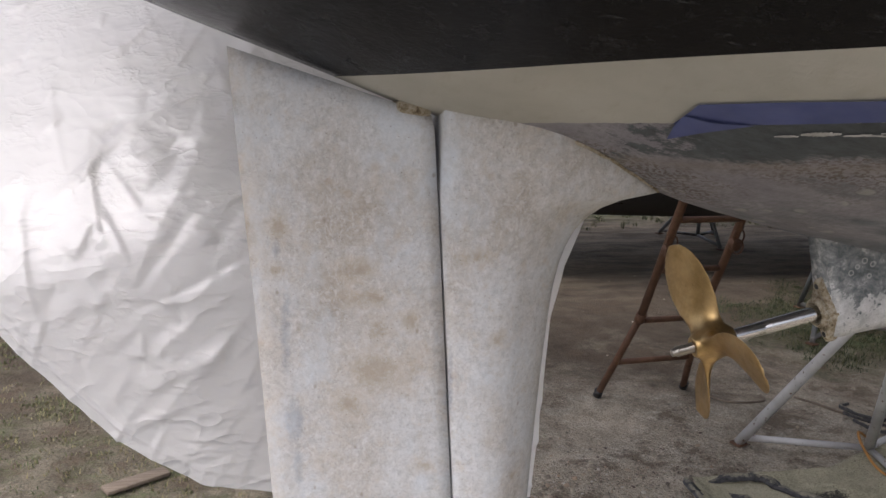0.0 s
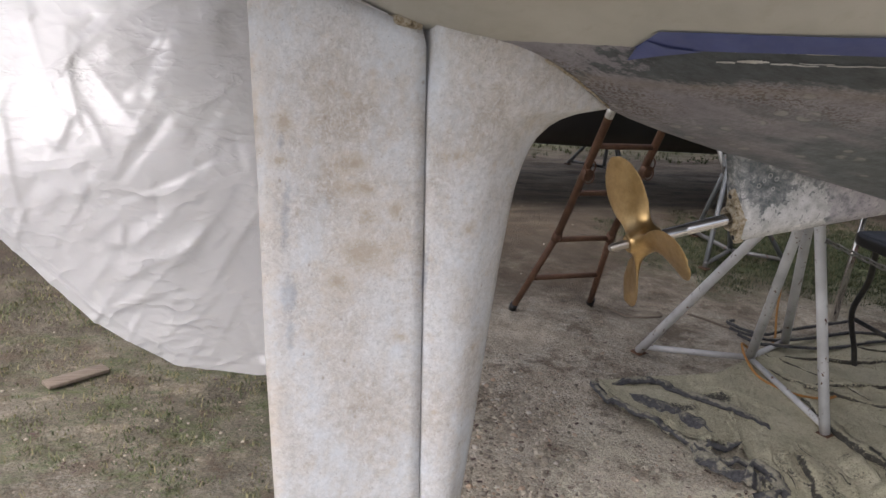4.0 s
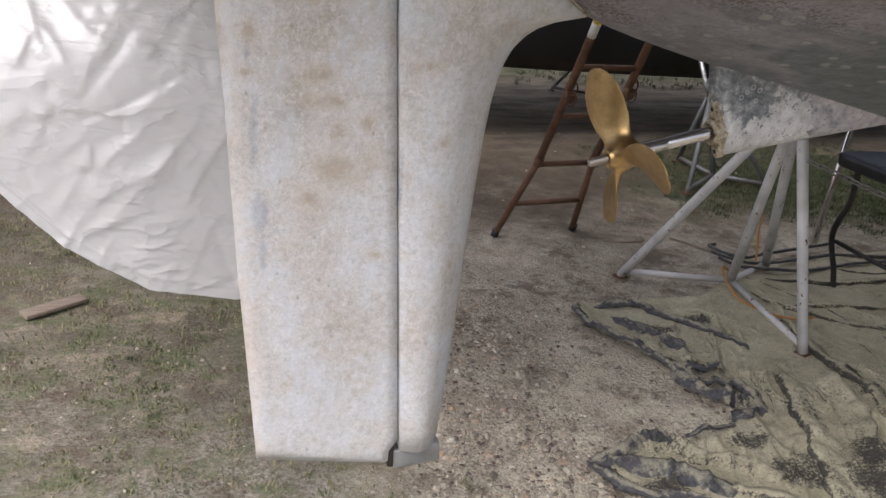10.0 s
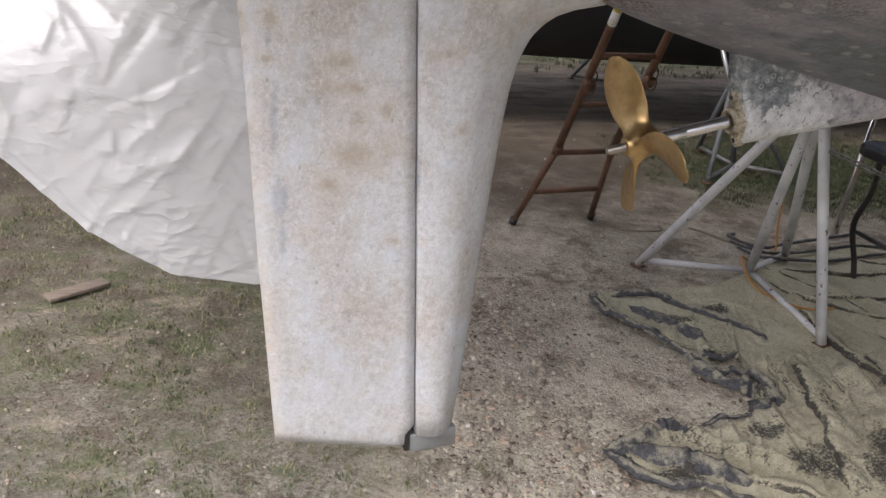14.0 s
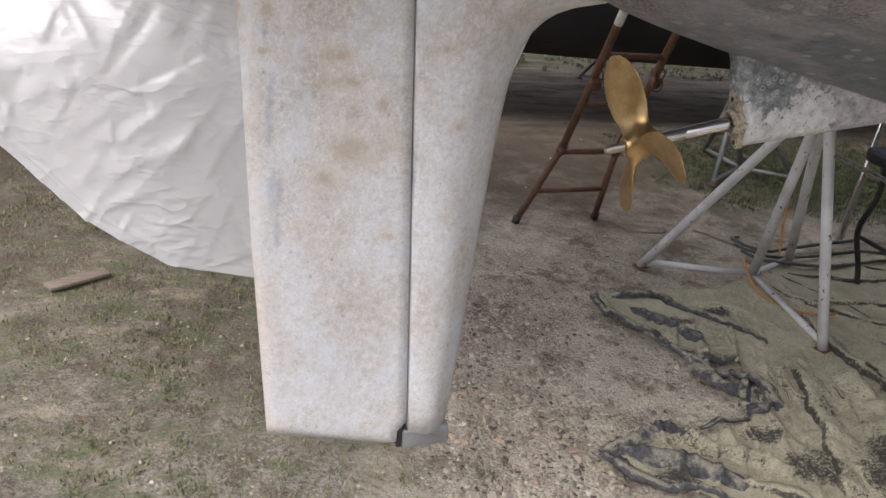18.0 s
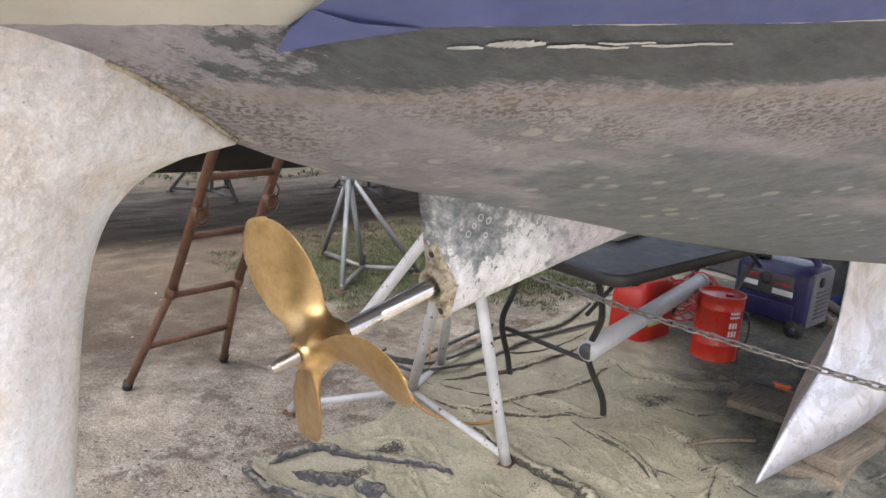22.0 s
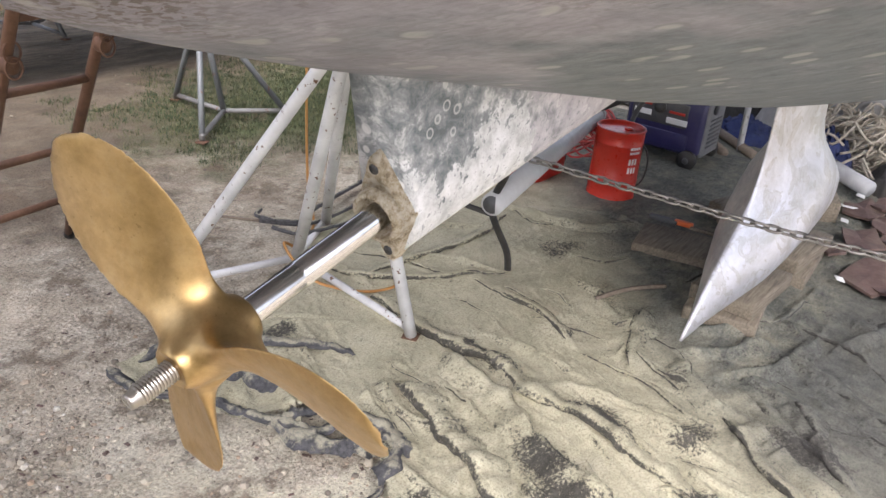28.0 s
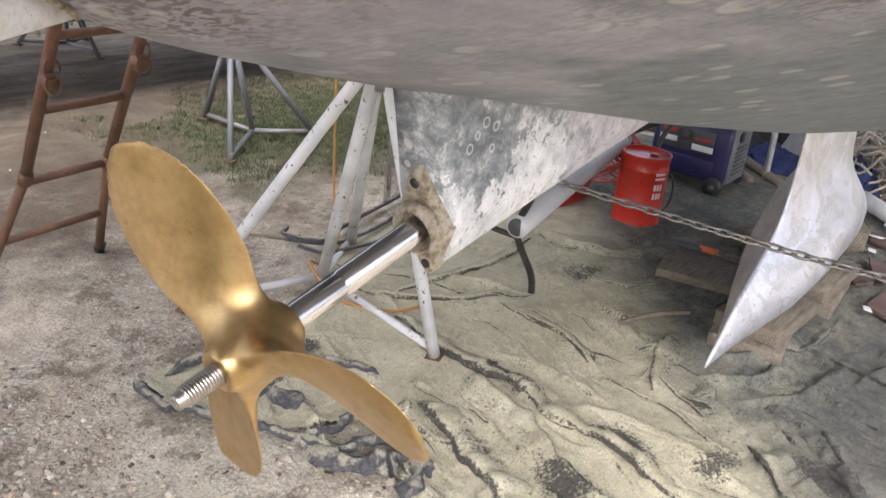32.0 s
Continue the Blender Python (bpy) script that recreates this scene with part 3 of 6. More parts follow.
def rust_mat():
    m = Nodes("rust-brown ladder paint")
    c = m.ramp(m.noise(18, 7, 0.7), (0.3, (0.075, 0.035, 0.02)), (0.55, (0.125, 0.062, 0.034)), (0.8, (0.18, 0.10, 0.06)))
    bare = m.ramp(m.noise(30, 5, 0.7), (0.68, 0), (0.73, 1))
    c = m.mix(m.math('MULTIPLY', bare, 0.3), c, (0.30, 0.26, 0.22))
    return m.done(c, 0.7, 0.0, m.bump(m.noise(60, 5), 0.3, 0.002))


def keel_mat():
    m = Nodes("bare ground keel metal")
    big = m.noise(5.0, 8, 0.7, None, 0.8)
    grind = m.noise(55, 7, 0.75, m.scaled(1, 1, 0.4))
    c = m.ramp(big, (0.34, (0.40, 0.40, 0.40)), (0.5, (0.53, 0.535, 0.57)), (0.68, (0.66, 0.665, 0.71)))
    # ground-out pools with a tan rim
    pool = m.ramp(m.noise(9, 4, 0.6, None, 1.2), (0.53, 0), (0.555, 1), (0.575, 0.5))
    c = m.mix(m.math('MULTIPLY', pool, 0.75), c, (0.36, 0.345, 0.32))
    c = m.mix(m.ramp(m.noise(12, 7, 0.75), (0.60, 0), (0.68, 0.6)), c, (0.36, 0.325, 0.25))
    # port flank: its shade put into the colour, darker tan with grey runs
    port_shade = m.math('MULTIPLY', m.math('SUBTRACT', m.axis(1), 0.192), 400.0, True)
    c = m.mix(m.math('MULTIPLY', port_shade, 0.85), c, m.ramp(m.noise(8, 8, 0.7, m.scaled(1, 1, 2.5)), (0.36, (0.20, 0.19, 0.17)), (0.62, (0.40, 0.37, 0.31))))
    r = m.ramp(grind, (0.3, 0.30), (0.7, 0.52))
    n = m.bump(grind, 0.12, 0.003)
    n = m.bump(m.cells(42, None, 'SMOOTH_F1'), 0.12, 0.008, n)
    n = m.bump(m.noise(9, 4), 0.3, 0.03, n)
    return m.done(c, r, m.math('SUBTRACT', 0.55, m.math('MULTIPLY', port_shade, 0.4)), n)


def wood_mat(name, dark, lit, gloss=0.8):
    m = Nodes(name)
    g = m.noise(14, 7, 0.65, m.scaled(0.7, 9, 9), 0.4)
    c = m.ramp(g, (0.3, dark), (0.7, lit))
    c = m.mix(m.math('MULTIPLY', m.ramp(m.noise(7, 5), (0.5, 0), (0.75, 1)), 0.5), c, tuple(v * 0.5 for v in dark))
    return m.done(c, gloss, 0, m.bump(g, 0.4, 0.003))


def crust_mat():
    m = Nodes("corroded bronze flange")
    c = m.ramp(m.noise(95, 9, 0.8), (0.35, (0.075, 0.05, 0.03)), (0.41, (0.27, 0.205, 0.125)), (0.49, (0.50, 0.42, 0.285)), (0.60, (0.66, 0.61, 0.50)))
    return m.done(c, 0.75, 0.05, m.bump(m.noise(110, 8, 0.8), 1.0, 0.010, m.bump(m.noise(38, 5, 0.7), 0.8, 0.014)))


def leaf_mat(name, a, b):
    m = Nodes(name)
    isl = m.node("ShaderNodeNewGeometry").outputs["Random Per Island"]
    c = m.ramp(isl, (0.0, a), (0.6, b), (1.0, tuple(0.6 * v + 0.4 * w for v, w in zip(b, (0.3, 0.25, 0.12)))))
    return m.done(c, 0.7)


def stone_mat():
    m = Nodes("yard stones")
    isl = m.node("ShaderNodeNewGeometry").outputs["Random Per Island"]
    c = m.ramp(isl, (0.0, (0.16, 0.135, 0.105)), (0.35, (0.29, 0.25, 0.195)), (0.75, (0.42, 0.37, 0.285)), (0.92, (0.36, 0.26, 0.18)), (1.0, (0.56, 0.53, 0.46)))
    return m.done(c, 0.9, 0, m.bump(m.noise(90, 4), 0.4, 0.003))

# ---- building helpers ----
SLOPE, GREY_FROM, CREAM_FROM, BLACK_FROM = 0.12, 1.382, 1.443, 1.529


def base_of(ob):
    p = Vector((0, 0, 0))
    while ob:
        p += ob.location
        ob = ob.parent
    return p


def thing(name, at, label, category, group="", kind=""):
    ob = new(name)
    ob.location = at
    return tagged(ob, label, category, group, kind)


def mesh(name, verts, faces, mat, smooth=True):
    me = bpy.data.meshes.new(name)
    me.from_pydata([tuple(v) for v in verts], [], faces)
    me.materials.append(mat)
    if smooth:
        me.shade_smooth()
    me.update()
    return me


def part(name, shape, mat, parent, label="", smooth=True, kind=""):
    """One mesh of a thing, from world points and faces, under its parent."""
    verts, faces = shape
    o = base_of(parent)
    ob = new(name, mesh(name, [Vector(v) - o for v in verts], faces, mat, smooth))
    ob.parent = parent
    return tagged(ob, label, kind=kind)


def single(name, shape, mat, label, category, group="", kind="", smooth=True, at=(0, 0, 0)):
    """A thing of one mesh, with its origin at the given place."""
    verts, faces = shape
    ob = new(name, mesh(name, [Vector(v) - Vector(at) for v in verts], faces, mat, smooth))
    ob.location = at
    return tagged(ob, label, category, group, kind)


def join(*shapes):
    verts, faces = [], []
    for v, f in shapes:
        n = len(verts)
        verts += list(v)
        faces += [tuple(i + n for i in q) for q in f]
    return verts, faces


def moved(shape, m):
    return [m @ Vector(v) for v in shape[0]], shape[1]


def loft(rings, closed=True, caps=True):
    verts, faces, k = [v for r in rings for v in r], [], len(rings[0])
    for i in range(len(rings) - 1):
        for j in range(k if closed else k - 1):
            a, b = i * k + j, i * k + (j + 1) % k
            faces.append((a, b, b + k, a + k))
    if caps and closed:
        faces.append(tuple(range(k - 1, -1, -1)))
        faces.append(tuple(range((len(rings) - 1) * k, len(rings) * k)))
    return verts, faces


def sweep(points, r, seg=10, caps=True, radii=None, flat=1.0):
    pts = [Vector(p) for p in points]
    rings, side = [], None
    for i, p in enumerate(pts):
        d = (pts[min(i + 1, len(pts) - 1)] - pts[max(i - 1, 0)]).normalized()
        if side is None:
            side = d.cross(Vector((0, 0, 1)) if abs(d.z) < 0.9 else Vector((1, 0, 0))).normalized()
        side = (side - d * side.dot(d)).normalized()
        up = side.cross(d)
        rr = radii[i] if radii else r
        rings.append([p + side * (rr * math.cos(a)) + up * (rr * flat * math.sin(a)) for a in (2 * math.pi * j / seg for j in range(seg))])
    return loft(rings, True, caps)


def smooth_path(points, n=8, loop=False):
    """A Catmull-Rom curve through the points."""
    p = [Vector(q) for q in points]
    out = []
    for i in range(len(p) - 1):
        a, b, c, d = p[max(i - 1, 0)], p[i], p[i + 1], p[min(i + 2, len(p) - 1)]
        for k in range(n):
            t = k / n
            out.append(0.5 * ((2 * b) + (c - a) * t + (2 * a - 5 * b + 4 * c - d) * t * t + (3 * b - a - 3 * c + d) * t ** 3))
    return out + [p[-1]]


def box(cx, cy, cz, sx, sy, sz, bevel=0.006, rot=0.0, tilt=(0, 0)):
    """A box with chamfered edges, standing on cz."""
    bm = bmesh.new()
    bmesh.ops.create_cube(bm, size=1.0)
    bmesh.ops.scale(bm, vec=(sx, sy, sz), verts=bm.verts)
    if bevel:
        bmesh.ops.bevel(bm, geom=list(bm.edges), offset=min(bevel, 0.45 * min(sx, sy, sz)), segments=2, affect='EDGES', profile=0.5)
    m = Matrix.Translation((cx, cy, cz + sz / 2)) @ Euler((radians(tilt[0]), radians(tilt[1]), radians(rot))).to_matrix().to_4x4()
    bm.verts.ensure_lookup_table()
    out = [m @ v.co for v in bm.verts], [tuple(v.index for v in f.verts) for f in bm.faces]
    bm.free()
    return out


def lathe(profile, seg=24, at=(0, 0, 0), axis=(0, 0, 1)):
    """Turned shape: (radius, height) rows round an axis."""
    q = Vector((0, 0, 1)).rotation_difference(Vector(axis)).to_matrix()
    rings = [[Vector(at) + q @ Vector((r * math.cos(a), r * math.sin(a), h)) for a in (2 * math.pi * j / seg for j in range(seg))] for r, h in profile]
    return loft(rings)


def interp(x, table):
    return float(np.interp(x, [a for a, _ in table], [b for _, b in table]))


def fbm(x, y, z=0.0, octaves=4):
    return noise.fractal((x, y, z), 1.0, 2.0, octaves)


# ---- materials made once ----
M_RUDDER, M_HULL, M_BOSS, M_GROUND, M_TARP = rudder_paint(), hull_paint(), tube_paint(), ground_mat(), tarp_mat()
M_SHEET, M_BRONZE, M_STEEL, M_WHITE, M_RUST = sheet_mat(), bronze_mat(), steel_mat(), chipped_white(), rust_mat()
M_THREAD = steel_mat("worn steel thread", 0.3, (0.40, 0.37, 0.33))
M_KEEL, M_CRUST, M_STONE = keel_mat(), crust_mat(), stone_mat()
M_GALV = steel_mat("dull galvanised steel", 0.45, (0.42, 0.42, 0.41))
M_GREYSTAND = chipped_white("weathered grey stand paint", (0.15, 0.16, 0.165))
M_TAPE = plain("blue masking tape", (0.065, 0.085, 0.23), 0.6, vary=0.15, dirty=0.1)
M_BLACKHULL = plain("black hull paint", (0.010, 0.010, 0.011), 0.35, vary=0.3, scale=3, dirty=0.12, dirt=(0.06, 0.06, 0.065))
M_RED = plain("red metal paint", (0.50, 0.030, 0.016), 0.32, vary=0.12, dirty=0.12)
M_REDPLASTIC = plain("red plastic", (0.46, 0.022, 0.012), 0.45, vary=0.12, dirty=0.12)
M_BLUE = plain("blue generator plastic", (0.018, 0.017, 0.078), 0.42, vary=0.12, dirty=0.15)
M_BLACK = plain("black plastic", (0.015, 0.015, 0.016), 0.5, vary=0.2, dirty=0.25)
M_DGREY = plain("dark grey plastic", (0.06, 0.062, 0.066), 0.55, vary=0.2, dirty=0.25)
M_MIDGREY = plain("mid grey plastic", (0.15, 0.15, 0.155), 0.5, vary=0.15, dirty=0.2)
M_GREYP = plain("pale grey plastic", (0.36, 0.36, 0.36), 0.55, vary=0.15, dirty=0.2)
M_SMEAR = plain("thin white filler", (0.44, 0.44, 0.43), 0.8, vary=0.4, scale=40, dirty=0.4)
M_LABEL = plain("white label", (0.68, 0.68, 0.66), 0.6, vary=0.08, dirty=0.1)
M_YELLOW = plain("yellow label", (0.62, 0.48, 0.07), 0.6, vary=0.1, dirty=0.15)
M_ORANGE = plain("orange plastic", (0.62, 0.12, 0.025), 0.5, vary=0.12, dirty=0.2)
M_TABLE = plain("black table top", (0.018, 0.018, 0.019), 0.42, vary=0.15, scale=5, dirty=0.3, dirt=(0.12, 0.12, 0.11))
M_ROPE = plain("pale rope", (0.46, 0.41, 0.33), 0.9, vary=0.3, scale=60, bump=0.5)
M_CORD = plain("orange cord", (0.42, 0.20, 0.05), 0.6, vary=0.2)
M_REDCORD = plain("red cable", (0.38, 0.03, 0.03), 0.5, vary=0.2)
M_CHAIN = steel_mat("galvanised chain", 0.45, (0.27, 0.255, 0.235))
M_WOOD = wood_mat("weathered plank", (0.13, 0.10, 0.075), (0.25, 0.20, 0.15))
M_BLOCK = wood_mat("old timber block", (0.075, 0.06, 0.043), (0.24, 0.20, 0.145))
M_SCRAP = plain("brown paint scrap", (0.10, 0.06, 0.05), 0.8, vary=0.3, scale=20, dirty=0.4)
M_CLOTH = plain("grey boat cover cloth", (0.30, 0.29, 0.28), 0.85, vary=0.25, scale=9, bump=0.3)
M_BLUECLOTH = plain("navy sail cover cloth", (0.022, 0.035, 0.12), 0.8, vary=0.3, scale=12, bump=0.3)
M_DARKCLOTH = plain("dark ground cloth", (0.035, 0.034, 0.033), 0.9, vary=0.3, scale=10, bump=0.3, dirty=0.5, dirt=(0.16, 0.14, 0.11))
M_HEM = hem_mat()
M_PVC = plain("grey pipe", (0.50, 0.50, 0.495), 0.4, vary=0.1, dirty=0.25)
M_ZINC = plain("grey lead-like fitting", (0.25, 0.255, 0.26), 0.5, 0.4, vary=0.3, scale=20, dirty=0.35)
M_GRASS = leaf_mat("grass blades", (0.05, 0.066, 0.024), (0.115, 0.13, 0.055))
# green with the shade between the boats put into its colour
M_SHADEGRASS = leaf_mat("shaded green grass", (0.014, 0.026, 0.007), (0.036, 0.054, 0.016))
M_BRIGHT = leaf_mat("bright green grass", (0.04, 0.09, 0.015), (0.11, 0.19, 0.04))
M_DRYGRASS = leaf_mat("dry grass blades", (0.07, 0.085, 0.03), (0.22, 0.20, 0.10))

# ---- ground ----


def ground_z(x, y):
    return 0.012 * fbm(x * 2.3, y * 2.3) + 0.006 * fbm(x * 9, y * 9, 3.0)


def ground():
    xs = sorted(set([-200, -60, -20, -9] + [round(-4 + 0.06 * i, 3) for i in range(220)] + [11, 15, 25, 60, 200]))
    ys = sorted(set([-200, -60, -20, -8] + [round(-2.4 + 0.06 * i, 3) for i in range(170)] + [9, 12, 20, 60, 200]))
    verts = [(x, y, ground_z(x, y) - 0.01) for y in ys for x in xs]
    n = len(xs)
    faces = [(j * n + i, j * n + i + 1, (j + 1) * n + i + 1, (j + 1) * n + i) for j in range(len(ys) - 1) for i in range(n - 1)]
    single("ground", (verts, faces), M_GROUND, "sandy boatyard ground with thin dry grass and gravel", "ground", kind="structure")


ground()

# ---- the boat ----
KEEL_LINE = [(-2.4, 2.45), (-0.8, 1.86), (-0.18, 1.62), (0.03, 1.545), (0.2, 1.480), (0.36, 1.458), (0.44, 1.428), (0.5, 1.398), (0.57, 1.367), (0.64, 1.346),
             (0.82, 1.302), (1.35, 1.19), (1.9, 1.085), (3.07, 0.9), (3.42, 0.86), (5.5, 0.78), (8.0, 1.05), (9.5, 1.9)]


def keel_z(x):
    return sum(interp(x + d, KEEL_LINE) for d in (-0.06, -0.03, 0, 0.03, 0.06)) / 5


def half_beam(x):
    return interp(x, [(-2.4, 0.55), (-0.8, 0.85), (0.0, 1.1), (1.0, 1.4), (2.5, 1.65), (5.0, 1.7), (7.5, 1.2), (9.5, 0.06)])


def hull_z(x, y):
    b = half_beam(x)
    u = abs(y) / b
    return keel_z(x) + 0.5 * abs(y) ** 1.3 + 0.9 * max(0, (u - 0.62) / 0.38) ** 3


boat = thing("sailboat", (0, 0, 0), "black-topped sailboat on stands with a sanded grey and lilac bottom", "boat")


def build_hull():
    xs = [-0.72 + 0.06 * i for i in range(9)] + [-0.2 + 0.045 * i for i in range(1, 85)] + [3.7 + 0.29 * i for i in range(21)]
    us = [-1 + 2 * j / 72 for j in range(73)]
    rings = []
    for x in xs:
        b, ring = half_beam(x), []
        for u in us:
            y = b * u
            ring.append(Vector((x, y, hull_z(x, y))))
        top = 3.1
        rings.append([Vector((x, -b * 1.03, top))] + ring + [Vector((x, b * 1.03, top))])
    v, f = loft(rings, True, True)
    part("hull", (v, f), M_HULL, boat, "sanded fibreglass hull, black topsides, cream boot stripe")


build_hull()

# masking tape on the boot stripe's lower edge, with a torn corner


def on_hull(x, line, off=0.0035):
    """The starboard hull point at x whose height is line + SLOPE * x, a little off the surface."""
    z, lo, hi = line + SLOPE * x, 0.0, half_beam(x)
    for _ in range(40):
        mid = (lo + hi) / 2
        lo, hi = (mid, hi) if hull_z(x, mid) < z else (lo, mid)
    y = (lo + hi) / 2
    e = 1e-3
    nrm = Vector(((hull_z(x + e, y) - hull_z(x - e, y)) / (2 * e), -(hull_z(x, y + e) - hull_z(x, y - e)) / (2 * e), -1)).normalized()
    return Vector((x, -y, z)) + nrm * off


def tape():
    rows = []
    for i in range(60):
        x = 0.458 + 0.055 * i
        rows.append([on_hull(x, 1.445 + 0.006 * (x - 0.45) + 0.028 * k / 3, 0.003 + 0.001 * math.sin(i * 1.7 + k)) for k in range(4)])
    shape = loft(rows, False)
    rag = [on_hull(0.457, 1.460, 0.005), on_hull(0.459, 1.446, 0.007), on_hull(0.466, 1.430, 0.011), on_hull(0.486, 1.438, 0.009), on_hull(0.522, 1.4455, 0.005), on_hull(0.485, 1.452, 0.008)]
    part("masking_tape", join(shape, (rag, [(0, 1, 2, 5), (5, 2, 3, 4)])), M_TAPE, boat, "blue masking tape with a torn, folded end")
    for x0, x1, l0, l1 in ((0.551, 0.569, 1.4245, 1.4285), (0.568, 0.598, 1.4255, 1.4335), (0.602, 0.622, 1.4255, 1.4295), (0.619, 0.651, 1.4245, 1.4275), (0.627, 0.662, 1.4285, 1.4305), (0.657, 0.692, 1.4252, 1.4285), (0.688, 0.715, 1.4262, 1.4290)):
        n = 30
        rows = []
        for i in range(n):
            x = x0 + (x1 - x0) * i / (n - 1)
            w = math.sin(math.pi * (i + 0.4) / n) ** 0.5 * (0.45 + 0.6 * random.random())
            mid = (l0 + l1) / 2 + 0.0012 * fbm(x * 60, 3.0)
            rows.append([on_hull(x, mid - (l1 - l0) / 2 * w, 0.0012), on_hull(x, mid, 0.0022), on_hull(x, mid + (l1 - l0) / 2 * w, 0.0012)])
        part("filler_smear", loft(rows, False), M_SMEAR, boat, "smear of white filler")


tape()

# rudder and skeg: foil sections from z to z


def slot_x(z):
    return 0.196 + (1.485 - z) * 0.079


def rudder_te(z):
    return interp(z, [(0.49, 0.0), (0.9, -0.038), (1.2, -0.06), (1.4, -0.078), (1.575, -0.092)])


def thick(k):
    return 0.005 + 0.042 * k ** 0.75


def build_rudder():
    rings = []
    rows = 44
    for i in range(rows + 1):
        f = i / rows
        ring = []
        front, back = [], []
        for j in range(13):
            k = j / 12
            # the foot runs from 0.50 to 0.472, the head from 1.572 to 1.487
            zlo, zhi = 0.502 - 0.03 * k, 1.572 - 0.087 * k
            z = zlo + (zhi - zlo) * f
            x0, x1 = rudder_te(z), slot_x(z) - 0.002
            if z < 0.535:
                x1 = 0.252
            x = x0 + (x1 - x0) * k
            edge = 1 - 0.5 * max(0, (abs(f - 0.5) - 0.485) / 0.015)
            front.append(Vector((x, -thick(k) * edge, z)))
            back.append(Vector((x, thick(k) * edge, z)))
        ring = front + back[::-1]
        rings.append(ring)
    rud = part("rudder", loft(rings), M_RUDDER, boat, "stained off-white rudder blade, ground bare")
    part("rudder_stock", sweep([(0.176, 0, 1.47), (0.172, 0, 1.56)], 0.02, 14), M_ZINC, rud, "dark metal rudder stock")
    part("rudder_stock", box(0.168, 0, 1.483, 0.05, 0.06, 0.022, 0.005), M_CRUST, rud, "corroded collar at the stock")
    # the heel fitting that carries the rudder's foot
    part("heel_fitting", box(0.316, 0, 0.468, 0.099, 0.074, 0.046, 0.005, 0, (0, -6)), M_ZINC, boat, "dull grey cast heel fitting under the skeg")
    # solid black block painted as the shade inside the gap
    part("heel_fitting", box(0.262, 0, 0.468, 0.012, 0.07, 0.068, 0.003), M_BLACK, boat, "black block standing in for the dark gap at the rudder's foot")


SKEG_LE = [(0.515, 0.366), (0.62, 0.372), (0.74, 0.378), (0.92, 0.383), (1.06, 0.389), (1.16, 0.395), (1.22, 0.401), (1.26, 0.409), (1.29, 0.419), (1.312, 0.431), (1.333, 0.451), (1.348, 0.474), (1.357, 0.497), (1.366, 0.535), (1.372, 0.57)]
SKEG_TOP = [(0.2, 1.487), (0.28, 1.482), (0.36, 1.464), (0.44, 1.434), (0.51, 1.40), (0.575, 1.37)]


def build_skeg():
    levels = [0.518 + 0.05 * i for i in range(14)] + [1.20 + 0.0122 * i for i in range(15)]
    rings = []
    n = 14
    for z in levels:
        x0, x1 = slot_x(z) + 0.002, interp(z, SKEG_LE)
        front, back = [], []
        for j in range(n + 1):
            k = j / n
            zz = z
            x = x0 + (x1 - x0) * k
            w = 0.05 * (1 - max(0, (k - 0.45) / 0.55) ** 2.4) + 0.012 * math.sin(math.pi * min(1, k * 1.4))
            w = max(w, 0.002)
            flare = 1 + 0.12 * max(0, (z - 1.25) / 0.15)
            front.append(Vector((x, -w * flare, zz)))
            back.append(Vector((x, w * flare, zz)))
        rings.append(front + back[::-1])
    # the head follows the hull's underside
    for lift in (0.25, 0.5, 0.75, 1.0, 1.25):
        ring = []
        last = rings[len(levels) - 1]
        for p in last:
            top = interp(p.x, SKEG_TOP) + 0.02
            ring.append(Vector((p.x, p.y * (1 + 0.10 * lift), p.z + (max(top, p.z) - p.z) * lift)))
        rings.append(ring)
    part("skeg", loft(rings), M_RUDDER, boat, "off-white skeg ahead of the rudder, sanded bare")


def skeg_seam():
    pts, radii = [], []
    for i in range(46):
        x = 0.30 + 0.255 * i / 45
        y = 0.062 * (1 - max(0, (x - 0.42) / 0.165) ** 1.6) + 0.004
        pts.append(Vector((x, -y, hull_z(x, y) - 0.002 + 0.002 * fbm(x * 40, 1.0))))
        radii.append((0.003 + 0.0025 * abs(fbm(x * 55, 2.0))) * (1 - 0.5 * i / 45))
    part("seam", sweep(pts, 0.005, 8, radii=radii), M_CRUST, boat, "ragged brown seam between skeg and hull")


build_rudder()
build_skeg()
skeg_seam()

# stern boss with its corroded flange
AX0, AX1 = Vector((0.622, 0, 1.102)), Vector((0.893, 0, 1.170))
AX = (AX1 - AX0).normalized()
N1, N2 = Vector((0, 1, 0)), Vector((-AX.z, 0, AX.x))


BOSS_AFT = [(0, 0.0), (0.05, 0.014), (0.12, 0.023), (0.22, 0.029), (0.36, 0.030), (0.55, 0.025), (0.8, 0.020), (1, 0.021)]
BOSS_FORE = [(0, 0.0), (0.1, 0.008), (0.3, 0.016), (0.6, 0.028), (1, 0.060)]


